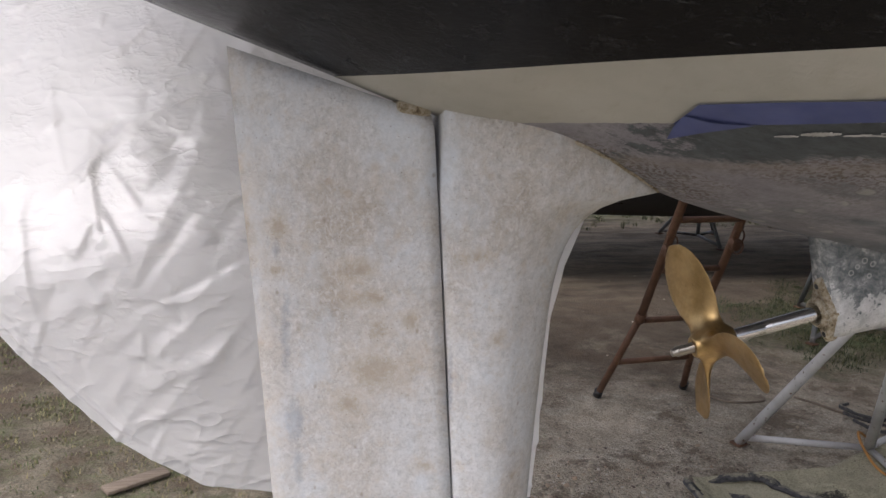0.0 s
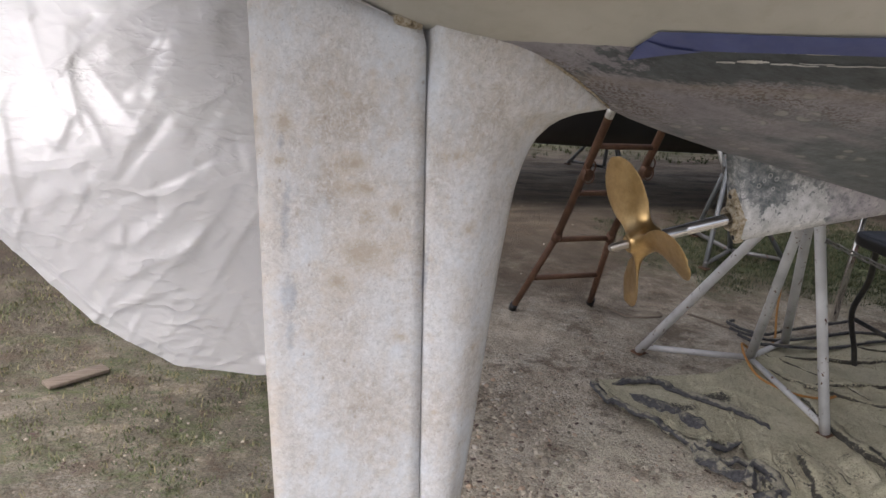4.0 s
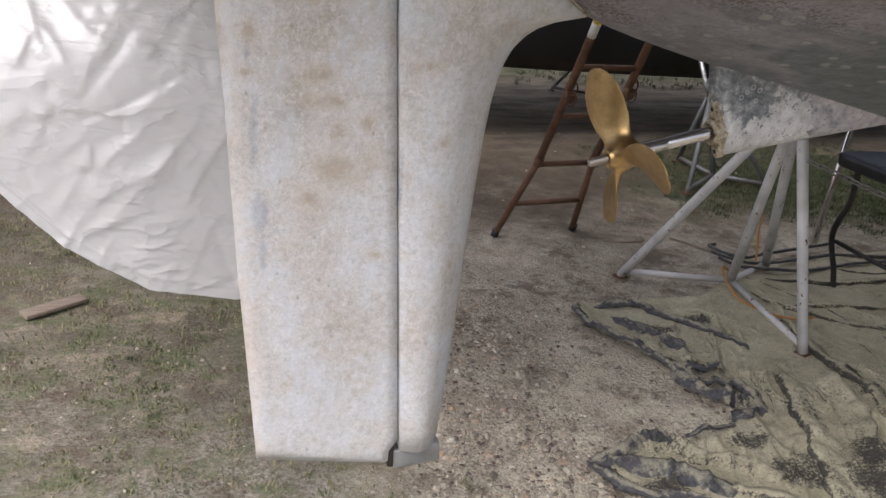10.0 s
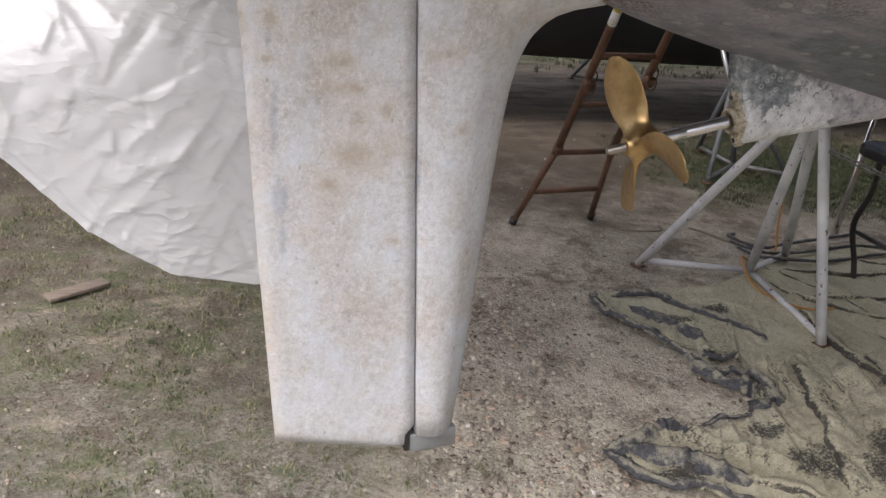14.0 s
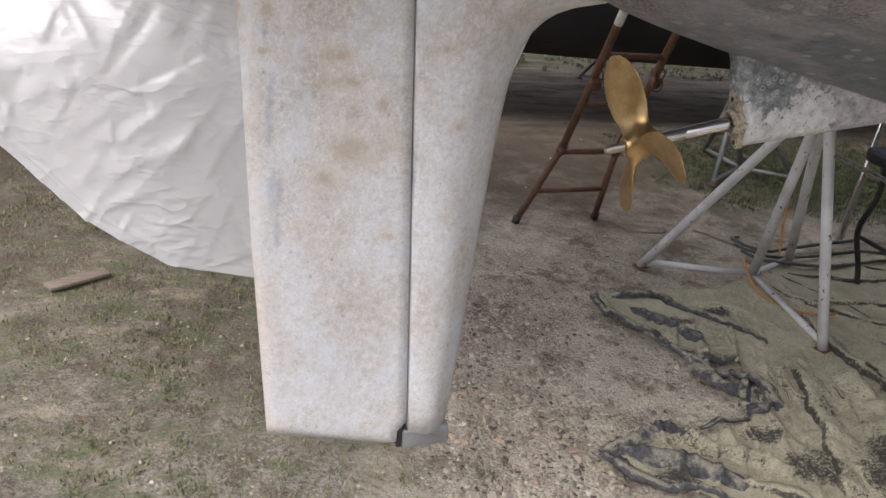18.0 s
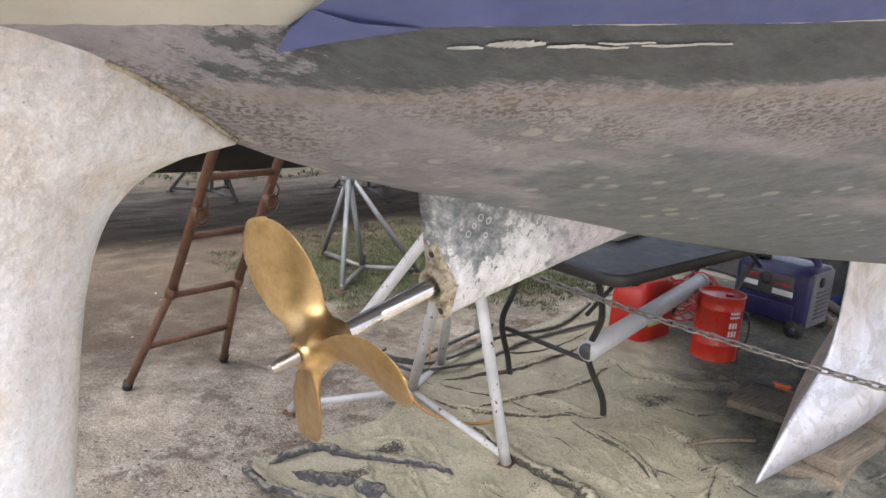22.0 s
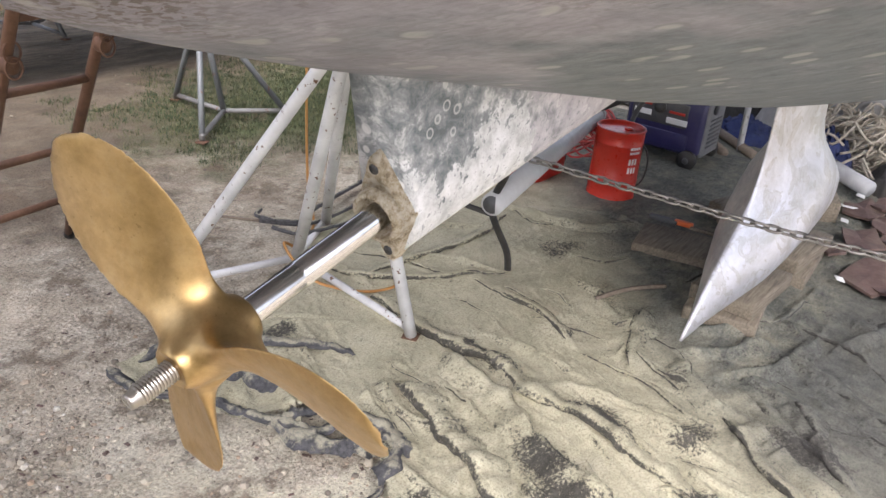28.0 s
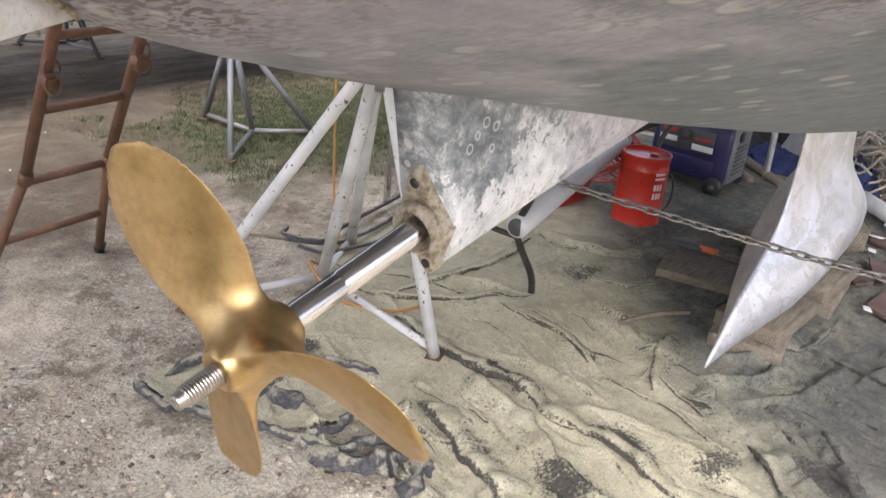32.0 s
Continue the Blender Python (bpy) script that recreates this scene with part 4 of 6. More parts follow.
def build_boss():
    rings = []
    for i in range(26):
        f = i / 25
        xb = 0.912 + (1.40 - 0.912) * f
        zb = 1.1195 + 0.176 * (xb - 0.92)
        zt = keel_z(xb) + 0.05
        side, m = [], 16
        for j in range(m + 1):
            h = (j / m) ** 1.6
            z = zb + (zt - zb) * h
            lean = (z - 1.111) * -0.33 * (1 - f)
            wide = (1 - f) * interp(h, BOSS_AFT) + f * interp(h, BOSS_FORE)
            side.append((xb + lean, wide, z))
        rings.append([Vector((x, -w, z)) for x, w, z in side[::-1]] + [Vector((x, w, z)) for x, w, z in side[1:]])
    boss = part("stern_boss", loft(rings, True, True), M_BOSS, boat, "ground stern tube boss, white and grey patches")
    # end flange: two lugs and the bearing ring
    c = AX1 - AX * 0.004
    up = Vector((-0.30, 0, 0.954)).normalized()
    seg = 56
    rings = []
    for d, grow in ((-0.0085, 0.94), (-0.007, 1.0), (0.004, 1.03), (0.012, 1.0)):
        for_hole, outer = [], []
        for k in range(seg):
            a = 2 * math.pi * k / seg
            s, t = math.sin(a), math.cos(a)
            r = (0.0285 + 0.030 * abs(s) ** 3.2) * grow * (1 + 0.035 * fbm(3 * t, 3 * s, 2.0))
            outer.append(c + AX * (d + 0.0012 * fbm(5 * t, 5 * s, 4.0)) + N1 * (0.0285 * grow * t * (1 - 0.30 * s * s)) + up * (r * s + 0.002))
        rings.append(outer)
    bore = [[c + AX * d + N1 * (0.0225 * math.cos(2 * math.pi * k / seg)) + up * (0.0225 * math.sin(2 * math.pi * k / seg)) for k in range(seg)] for d in (0.012, -0.0085)]
    v, f = loft(rings + bore + rings[:1], True, False)
    fl = part("flange", (v, f), M_CRUST, boss, "corroded tan bronze bearing flange with empty bolt holes")
    part("bearing_ring", lathe([(0.0192, 0.012), (0.0192, -0.005), (0.0212, -0.008), (0.0245, -0.007), (0.0262, -0.002), (0.0272, 0.006)], 36, c - AX * 0.0125, AX), M_CRUST, boss, "crusted bearing ring round the shaft")
    part("bearing_bore", lathe([(0.0194, -0.0), (0.0194, 0.010)], 24, c - AX * 0.001, AX), M_BLACK, boss, "dark rubber bearing")
    # black discs stand in for the shaded depth of the holes
    for s in (0.047, -0.043):
        part("bolt_hole", lathe([(0.0050, 0), (0.0050, 0.003)], 12, c + up * s - AX * 0.0095, AX), M_BLACK, boss, "empty bolt hole")


build_boss()


HUB = [(0.011, 0.033), (0.0165, 0.031), (0.0205, 0.036), (0.0245, 0.05), (0.0262, 0.072), (0.0245, 0.095), (0.0205, 0.104), (0.013, 0.105)]


def fused(lumps):
    """One skin round overlapping solids, its inner corners eased like a casting's."""
    tmp = new("casting", mesh("casting", *join(*lumps), M_BRONZE))
    mod = tmp.modifiers.new("skin", 'REMESH')
    mod.mode, mod.voxel_size = 'VOXEL', 0.0013
    got = tmp.evaluated_get(bpy.context.evaluated_depsgraph_get()).to_mesh()
    v = np.zeros(len(got.vertices) * 3)
    got.vertices.foreach_get("co", v)
    v = v.reshape(-1, 3)
    quads = np.array([tuple(p.vertices) for p in got.polygons if len(p.vertices) == 4])
    bpy.data.objects.remove(tmp)
    e = np.concatenate([quads[:, [k, (k + 1) % 4]] for k in range(4)])
    count = np.maximum(np.bincount(e[:, 0], minlength=len(v)) + np.bincount(e[:, 1], minlength=len(v)), 1)

    def spread(w):
        out = np.empty_like(w)
        for k in range(3):
            out[:, k] = np.bincount(e[:, 0], w[e[:, 1], k], len(w)) + np.bincount(e[:, 1], w[e[:, 0], k], len(w))
        return out / count[:, None]
    d = v - np.array(AX0)
    far = np.linalg.norm(d - np.outer(d @ np.array(AX), np.array(AX)), axis=1)
    ease = np.clip((0.075 - far) / 0.03, 0, 1)[:, None]
    ends = np.clip(np.minimum(d @ np.array(AX) - 0.031, 0.106 - d @ np.array(AX)) / 0.008, 0, 1)[:, None]
    for k in range(90):
        v = v + (spread(v) - v) * (0.6 * ease * ends if k >= 4 else np.maximum(0.5, ease * ends))
    a, bq, c, dq = (v[quads[:, k]] for k in range(4))
    fn = np.cross(c - a, dq - bq)
    n = np.stack([sum(np.bincount(quads[:, k], fn[:, i], len(v)) for k in range(4)) for i in range(3)], 1)
    n = spread(n) + n
    return v, quads, n / np.maximum(np.linalg.norm(n, axis=1), 1e-12)[:, None]


def build_prop():
    part("propeller_shaft", lathe([(0.0105, 0.05), (0.0118, 0.052), (0.0121, 0.158), (0.0116, 0.159), (0.0116, 0.161), (0.0123, 0.162), (0.0123, 0.30), (0.0123, 0.34)], 28, AX0, AX), M_STEEL, boat, "polished stainless propeller shaft")
    thread = []
    for i in range(60):
        h = 0.002 + i * 0.052 / 59
        thread.append((0.0082 + (0.0009 if i % 3 == 1 else -0.0005), h))
    part("shaft_thread", lathe([(0.002, -0.003), (0.002, -0.006), (0.0058, -0.006), (0.0066, -0.004), (0.0068, -0.001), (0.0076, 0.001)] + thread, 20, AX0, AX), M_THREAD, boat, "threaded bare end of the shaft")
    pitch, hand = 0.235, PROP_HAND
    lumps = [lathe(HUB, 40, AX0, AX)]
    for b in range(3):
        th = radians(54.7 + 120 * b)
        rad, tan = N1 * math.cos(th) + N2 * math.sin(th), -N1 * math.sin(th) + N2 * math.cos(th)
        rings = []
        rows = 26
        for i in range(rows + 1):
            f = i / rows
            r = 0.014 + (0.179 - 0.014) * f
            q = max(0.0, (r - 0.014) / 0.164)
            chord = interp(q, [(0, 0.060), (0.06, 0.060), (0.13, 0.063), (0.2, 0.071), (0.3, 0.084), (0.5, 0.104), (0.65, 0.107), (0.8, 0.096), (0.9, 0.074), (0.96, 0.052), (0.985, 0.034), (1.0, 0.014)])
            thk = interp(q, [(0, 0.05), (0.04, 0.044), (0.08, 0.032), (0.12, 0.023), (0.17, 0.0165), (0.24, 0.012), (0.4, 0.0078), (1.0, 0.0024)])
            ph = math.atan2(pitch, 2 * math.pi * max(r, 0.021))
            along = tan * (hand * math.cos(ph)) + AX * math.sin(ph)
            nrm = AX * math.cos(ph) - tan * (hand * math.sin(ph))
            mid = AX0 + AX * (0.071 - 0.012 * q) + rad * r
            ring = []
            seg = 22
            for j in range(seg):
                a = 2 * math.pi * j / seg
                u, w = math.cos(a), math.sin(a)
                body = (1 - abs(u) ** 2.2) ** 0.5 if abs(u) < 1 else 0
                ring.append(mid + along * (u * chord / 2 + 0.006 * (q - 0.4)) + nrm * ((thk / 2) * body * (1 if w >= 0 else -1) + 0.004 * (u * u - 0.5) * q) if abs(w) > 1e-6 else mid + along * (u * chord / 2 + 0.006 * (q - 0.4)))
            rings.append(ring)
        lumps.append(loft(rings))
    v, quads, nrm = fused(lumps)
    d = v - np.array(AX0)
    ax, n1, n2 = (np.array(q) for q in (AX, N1, N2))
    a, c = d @ n1, d @ n2
    far = np.hypot(a, c)
    sector = (np.round((np.degrees(np.arctan2(c, a)) - 54.7) / 120).astype(int)) % 3
    mid = quads[:, 0]
    owner = np.where(far[mid] < 0.036, 3, sector[mid])
    hub = None
    for k in (3, 0, 1, 2):
        q = quads[owner == k]
        used, back = np.unique(q, return_inverse=True)
        me = mesh("casting", v[used].tolist(), [tuple(r) for r in back.reshape(q.shape).tolist()], M_BRONZE)
        me.normals_split_custom_set_from_vertices(nrm[used].tolist())
        ob = new("propeller" if k == 3 else "blade", me)
        ob.parent = boat if k == 3 else hub
        if k == 3:
            hub = tagged(ob, "bronze three-bladed propeller, worn satin")


PROP_HAND = 1
build_prop()


def build_keel():
    zs = [0.185, 0.195, 0.21, 0.25, 0.3, 0.36, 0.42, 0.48, 0.54, 0.59, 0.63, 0.67, 0.72, 0.78, 0.84, 0.9, 1.0]
    te = [(0.185, 2.59), (0.21, 2.605), (0.28, 2.68), (0.34, 2.75), (0.40, 2.83), (0.46, 2.91), (0.51, 2.98), (0.56, 3.01), (0.66, 3.03), (0.75, 3.03), (0.9, 3.02), (1.0, 3.02)]
    le = [(0.185, 3.6), (0.21, 3.85), (0.26, 4.13), (0.33, 4.18), (0.4, 4.12), (0.48, 3.95), (0.56, 3.78), (0.63, 3.68), (0.74, 3.62), (1.0, 3.62)]
    hw = [(0.185, 0.015), (0.21, 0.05), (0.26, 0.095), (0.34, 0.13), (0.45, 0.145), (0.54, 0.135), (0.61, 0.105), (0.67, 0.075), (0.75, 0.062), (0.9, 0.062), (1.0, 0.08)]
    rings = []
    for z in zs:
        x0, x1, w = interp(z, te), interp(z, le), interp(z, hw)
        side = []
        for j in range(26):
            k = (j / 25) ** 1.3
            d = k * (x1 - x0)
            rise = 1 - (1 - min(1, d / 0.45)) ** 1.5
            half = w * rise * math.sqrt(max(0, 1 - max(0, (k - 0.4) / 0.6) ** 2.2)) + 0.0035
            side.append((x0 + d, half))
        yc = 0.19
        rings.append([Vector((x, yc - h, z)) for x, h in side] + [Vector((x, yc + h, z)) for x, h in side[::-1]])
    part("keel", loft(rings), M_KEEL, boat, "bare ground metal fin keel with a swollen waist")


build_keel()

# ---- plastic sheet hung behind the rudder ----
SHEET_FOOT = [(-2.2, 2.4), (-1.2, 1.62), (-0.9, 1.30), (-0.55, 0.915), (-0.38, 0.745), (-0.2, 0.635), (0.0, 0.59), (0.3, 0.555), (0.57, 0.535)]
SHEET_EDGE = [(0.5, 0.56), (1.0, 0.575), (1.12, 0.60), (1.25, 0.66), (1.5, 0.74)]


def build_sheet():
    nx, nz = 430, 330
    rnd = random.Random(77)
    col = np.linspace(0, 1, nx + 1)
    row = np.linspace(0, 1, nz + 1)[:, None]
    x = -2.2 + 2.76 * col[None, :]
    zb = np.interp(x, [p for p, _ in SHEET_FOOT], [q for _, q in SHEET_FOOT])
    z = zb + (2.75 - zb) * row
    x = -2.2 + (np.interp(z, [p for p, _ in SHEET_EDGE], [q for _, q in SHEET_EDGE]) + 2.2) * col[None, :]
    above = np.maximum(0, z - 1.05)
    y = 0.52 + (0.6 + 0.3 * np.clip(0.35 - x, 0, 1)) * above ** 2 / (0.45 + above) + 0.10 * np.maximum(0, -x - 0.2)
    # the upper part sags back over a slack fold
    y += 0.5 * np.maximum(0, z - 1.19 - 0.35 * (x + 0.2)) ** 1.3
    soft = np.array([[fbm(p * 1.3 + q, q * 1.1, 1.7, 2) for p, q in zip(px, qz)] for px, qz in zip(x[::6, ::6], z[::6, ::6])])
    jj, ii = np.arange(nz + 1) / 6, np.arange(nx + 1) / 6
    j0, i0 = np.minimum(jj.astype(int), soft.shape[0] - 2), np.minimum(ii.astype(int), soft.shape[1] - 2)
    fj, fi = (jj - j0)[:, None], (ii - i0)[None, :]
    y += 0.035 * ((soft[j0][:, i0] * (1 - fi) + soft[j0][:, i0 + 1] * fi) * (1 - fj) + (soft[j0 + 1][:, i0] * (1 - fi) + soft[j0 + 1][:, i0 + 1] * fi) * fj)
    # straight creases: a sharp lip on one side, a long slope on the other
    for n in range(700):
        cx, cz = rnd.uniform(-1.3, 0.55), rnd.uniform(0.55, 1.75)
        angle = radians(rnd.gauss(56, 13) if rnd.random() < 0.66 else rnd.gauss(112, 18) if rnd.random() < 0.6 else rnd.gauss(15, 14))
        long, high = 0.02 + 0.17 * rnd.random() ** 2, 0.0015 + 0.009 * rnd.random() ** 2
        steep, slope = rnd.uniform(0.004, 0.008), rnd.uniform(0.010, 0.035)
        ca, sa = math.cos(angle), math.sin(angle)
        u, w = (x - cx) * ca + (z - cz) * sa, (z - cz) * ca - (x - cx) * sa
        w = w + 0.12 * u * u / long * rnd.uniform(-1, 1)
        taper = np.clip(1 - (u / long) ** 2, 0, 1) ** 0.7
        y -= rnd.choice((1, 1, -1)) * high * taper * np.where(w > 0, np.exp(-w / slope), np.exp(w / steep))
    y -= 0.006 * np.exp(-((z - zb - 0.035) / 0.006) ** 2)
    rows = [[Vector((x[j, i], y[j, i], z[j, i])) for i in range(nx + 1)] for j in range(nz + 1)]
    single("plastic_sheet", loft(rows, False), M_SHEET, "crumpled milky plastic sheet hanging beside the rudder", "plastic sheet")


build_sheet()

# ---- stands ----


def jack_stand(feet, node, apex, mat, label, r=0.021, group="boat stands", head=None):
    st = thing("boat_stand", (node[0], node[1], 0), label, "boat stand", group)
    a = Vector(apex)
    for p in feet:
        p = Vector((p[0], p[1], 0.012))
        part("leg", sweep([p, p + (a - p) * 0.5, a], r, 12), mat, st)
        part("foot_plate", box(p.x, p.y, 0.0, 0.055, 0.055, 0.010, 0.003, 20), M_RUST, st, "rusty foot plate")
        n = Vector((node[0], node[1], 0.035))
        q = p + Vector((0, 0, 0.022))
        part("base_tube", sweep([q, n], 0.014, 10), mat, st)
    part("centre_post", sweep([(node[0], node[1], 0.03), a], r * 1.05, 12), mat, st)
    top = Vector(head or (a.x, a.y, a.z + 0.3))
    part("screw", sweep([a - Vector((0, 0, 0.12)), top], 0.016, 12), M_GALV, st, "galvanised jack screw")
    part("pad", box(top.x, top.y, top.z, 0.3, 0.3, 0.03, 0.006, 0, (-12, 0)), M_BLOCK, st, "plywood pad")
    part("collar", lathe([(0.04, -0.05), (0.045, -0.03), (0.045, 0.03), (0.03, 0.05)], 16, a), mat, st)
    return st


jack_stand([(1.87, 1.76), (2.265, 0.965), (2.70, 1.77)], (2.365, 1.6), (2.06, 1.10, 1.02), M_WHITE, "white-painted tripod boat stand with chipped rusty paint", head=(1.99, 0.98, 1.5))
jack_stand([(2.99, 2.92), (3.66, 2.99), (3.36, 3.62)], (3.37, 3.2), (3.28, 3.28, 0.63), M_GREYSTAND, "weathered grey tripod boat stand in the grass", 0.016, head=(3.28, 3.6, 0.9))
jack_stand([(3.42, 5.95), (3.68, 5.28), (3.95, 5.9)], (3.69, 5.72), (3.68, 5.7, 0.5), M_GREYSTAND, "weathered grey tripod boat stand under a black hull", 0.016, head=(3.68, 5.6, 0.56))
jack_stand([(4.93, 5.6), (4.98, 4.85), (5.4, 5.4)], (5.12, 5.32), (5.1, 5.3, 0.48), M_GREYSTAND, "weathered grey tripod boat stand under a black hull", 0.016, head=(5.1, 5.3, 0.52))

# ---- neighbouring black hull ----


def black_boat():
    nb = thing("neighbour_boat", (3.0, 5.0, 0), "glossy black hull of a boat standing alongside", "boat")
    rings = []
    for i in range(40):
        x = -0.5 + 12 * i / 39
        f = (x + 0.5) / 12
        b = 1.25 * math.sin(math.pi * (0.12 + 0.80 * f)) ** 0.6
        zb = 0.47 + 0.25 * (2 * f - 1.0) ** 6
        ring = []
        for j in range(25):
            u = -1 + 2 * j / 24
            ring.append(Vector((x, 4.95 + b * math.copysign(abs(u) ** 0.9, u), zb + 0.10 * abs(u) ** 2 + 1.0 * max(0, (abs(u) - 0.72) / 0.28) ** 2.2)))
        rings.append([Vector((x, 4.95 - b * 1.06, 2.6))] + ring + [Vector((x, 4.95 + b * 1.06, 2.6))])
    part("hull", loft(rings), M_BLACKHULL, nb)


black_boat()

# ---- ladder leaning on the boat ----


def build_ladder():
    lad = thing("ladder", (1.68, 2.36, 0), "rust-brown folding metal ladder leaning on the boat", "ladder")
    left = [(1.45, 2.33, 0.0), (1.515, 2.07, 0.475), (1.502, 1.85, 0.86), (1.49, 1.63, 1.25), (1.485, 1.45, 1.56)]
    right = [(1.92, 2.385, 0.0), (1.822, 2.11, 0.46), (1.803, 1.87, 0.88), (1.785, 1.67, 1.24), (1.775, 1.48, 1.56)]
    for rail in (left, right):
        part("rail", sweep(rail[:2], 0.0165, 10, radii=[0.0165, 0.0165]), M_RUST, lad)
        part("rail", sweep(rail[1:], 0.018, 10), M_RUST, lad)
        k = Vector(rail[1])
        part("collar", sweep([k - Vector((0, -0.01, 0.02)), k + Vector((0, -0.01, 0.02))], 0.023, 10), M_RUST, lad)
        h = Vector(rail[2])
        hinge = part("hinge", lathe([(0.010, -0.02), (0.024, -0.018), (0.027, -0.012), (0.027, 0.012), (0.024, 0.018), (0.010, 0.02)], 22, h + Vector((0.0, -0.008, -0.03)), (0.35, -0.94, 0)), M_RUST, lad, "round locking hinge")
        for dz in (0.0, 0.045):
            part("lock_ring", sweep([h + Vector((0.024 * math.cos(a), -0.032, -0.035 + dz + 0.03 * math.sin(a))) for a in (2 * math.pi * q / 20 for q in range(21))], 0.0035, 6), M_RUST, hinge, "wire lock ring")
    for z in (0.21, 0.455, 0.725, 0.967, 1.21, 1.45):
        a = Vector([interp(z, [(p[2], p[i]) for p in left]) for i in range(3)])
        b = Vector([interp(z, [(p[2], p[i]) for p in right]) for i in range(3)])
        part("rung", sweep([a, b], 0.0135, 10), M_RUST, lad)
    for p in (left[0], right[0]):
        part("foot", sweep([Vector(p) - Vector((0, 0, 0.004)), Vector(p) + Vector((0.003, -0.012, 0.03))], 0.021, 10), M_BLACK, lad, "worn rubber foot")
    part("sticker", sweep([(1.4945, 1.712, 1.105), (1.4926, 1.678, 1.165)], 0.0186, 12), M_LABEL, lad, "worn white sticker")
    part("sticker", sweep([(1.4926, 1.678, 1.165), (1.492, 1.667, 1.185)], 0.0186, 12), M_YELLOW, lad, "yellow sticker edge")


build_ladder()

# ---- ground sheet ----
TARP_EDGE = [(1.49, 1.50), (1.46, 1.24), (1.55, 1.0), (1.78, 0.88), (1.77, 0.72), (1.6, 0.54), (1.40, 0.50), (1.21, 0.53), (1.05, 0.46), (1.09, 0.33), (1.3, 0.12), (1.55, -0.1), (1.9, -0.35), (2.3, -0.62),
             (2.66, -0.55), (2.95, -0.58), (3.45, -0.52), (4.2, -0.5), (5.3, -0.35), (5.6, 0.6), (5.5, 1.95), (4.0, 1.95), (2.75, 1.83), (2.35, 1.62), (2.1, 1.5), (1.9, 1.5)]
FOLDS = [[(2.36, 1.23), (2.33, 1.05), (2.29, 0.80), (2.31, 0.66), (2.24, 0.5), (2.22, 0.2), (2.12, -0.1)], [(2.25, 0.82), (2.18, 0.60), (2.09, 0.42), (1.99, 0.2), (1.95, 0.02)], [(2.01, 0.82), (1.95, 0.65), (1.88, 0.5), (1.77, 0.28), (1.69, 0.12)],
         [(2.76, 0.24), (2.62, 0.10), (2.51, -0.11), (2.43, -0.25), (2.3, -0.5)], [(2.39, 1.53), (2.5, 1.26), (2.79, 1.04)], [(2.68, 1.42), (2.94, 0.95)], [(2.74, 0.95), (2.68, 0.69), (2.6, 0.56)],
         [(1.36, 0.50), (1.40, 0.43), (1.55, 0.34), (1.62, 0.24)],
         [(1.25, 0.36), (1.45, 0.22), (1.62, 0.08)], [(2.6, 0.33), (2.85, 0.42), (3.0, 0.45)], [(2.42, 1.35), (3.0, 1.25), (3.4, 1.3)], [(2.95, 0.58), (2.88, 0.47), (2.78, 0.42)], [(2.5, 1.62), (3.1, 1.52), (3.5, 1.55)],
         [(3.2, -0.15), (3.6, -0.3), (4.1, -0.32)], [(2.95, -0.2), (2.85, -0.4), (2.7, -0.5)], [(2.75, 0.1), (3.0, -0.05), (3.4, -0.1)], [(3.7, 0.85), (3.5, 1.0), (3.45, 1.4)], [(2.36, 0.45), (2.40, 0.2), (2.34, -0.05)], [(2.67, 0.27), (2.60, 0.10), (2.48, -0.06), (2.36, -0.19), (2.2, -0.42)], [(2.82, 0.25), (2.92, 0.12), (3.1, 0.06)],
         [(2.85, 0.05), (2.78, -0.12), (2.62, -0.28)], [(3.05, -0.02), (3.0, -0.2), (2.86, -0.36)], [(3.3, -0.02), (3.25, -0.22), (3.08, -0.38)], [(2.98, 0.28), (3.12, 0.16), (3.35, 0.13)], [(2.72, -0.02), (2.6, -0.2), (2.46, -0.42)], [(3.5, 0.02), (3.48, -0.2), (3.36, -0.4)]]
CREASES = [[(2.48, 1.67), (2.64, 1.41), (2.71, 1.12), (2.95, 0.97)], [(2.75, 1.73), (2.97, 1.53), (3.21, 1.23)], [(2.77, 0.95), (2.76, 0.77), (2.72, 0.64)], [(3.04, 0.77), (3.01, 0.65), (3.03, 0.53)], [(2.95, 0.42), (2.82, 0.39), (2.63, 0.40)],
           [(2.48, 1.53), (2.39, 1.21), (2.31, 1.0)], [(3.48, 1.34), (3.38, 1.14), (3.55, 1.08)], [(1.95, 1.40), (2.06, 1.33), (2.2, 1.19)], [(3.21, 0.91), (3.28, 0.73), (3.5, 0.67)],
           [(2.42, 0.85), (2.47, 0.6), (2.44, 0.42)], [(2.56, 0.5), (2.55, 0.25), (2.46, 0.05)], [(1.95, 0.9), (1.86, 0.75), (1.82, 0.6)], [(2.12, 0.75), (2.05, 0.55)], [(1.5, 0.45), (1.58, 0.3), (1.72, 0.18)], [(2.95, 1.75), (3.3, 1.62), (3.8, 1.7)],
           [(3.6, 1.2), (3.75, 0.95), (3.7, 0.7)], [(3.1, 0.2), (3.3, 0.05), (3.65, 0.02)], [(2.9, 0.1), (3.1, -0.12)], [(3.3, 0.45), (3.55, 0.4), (3.9, 0.42)]]


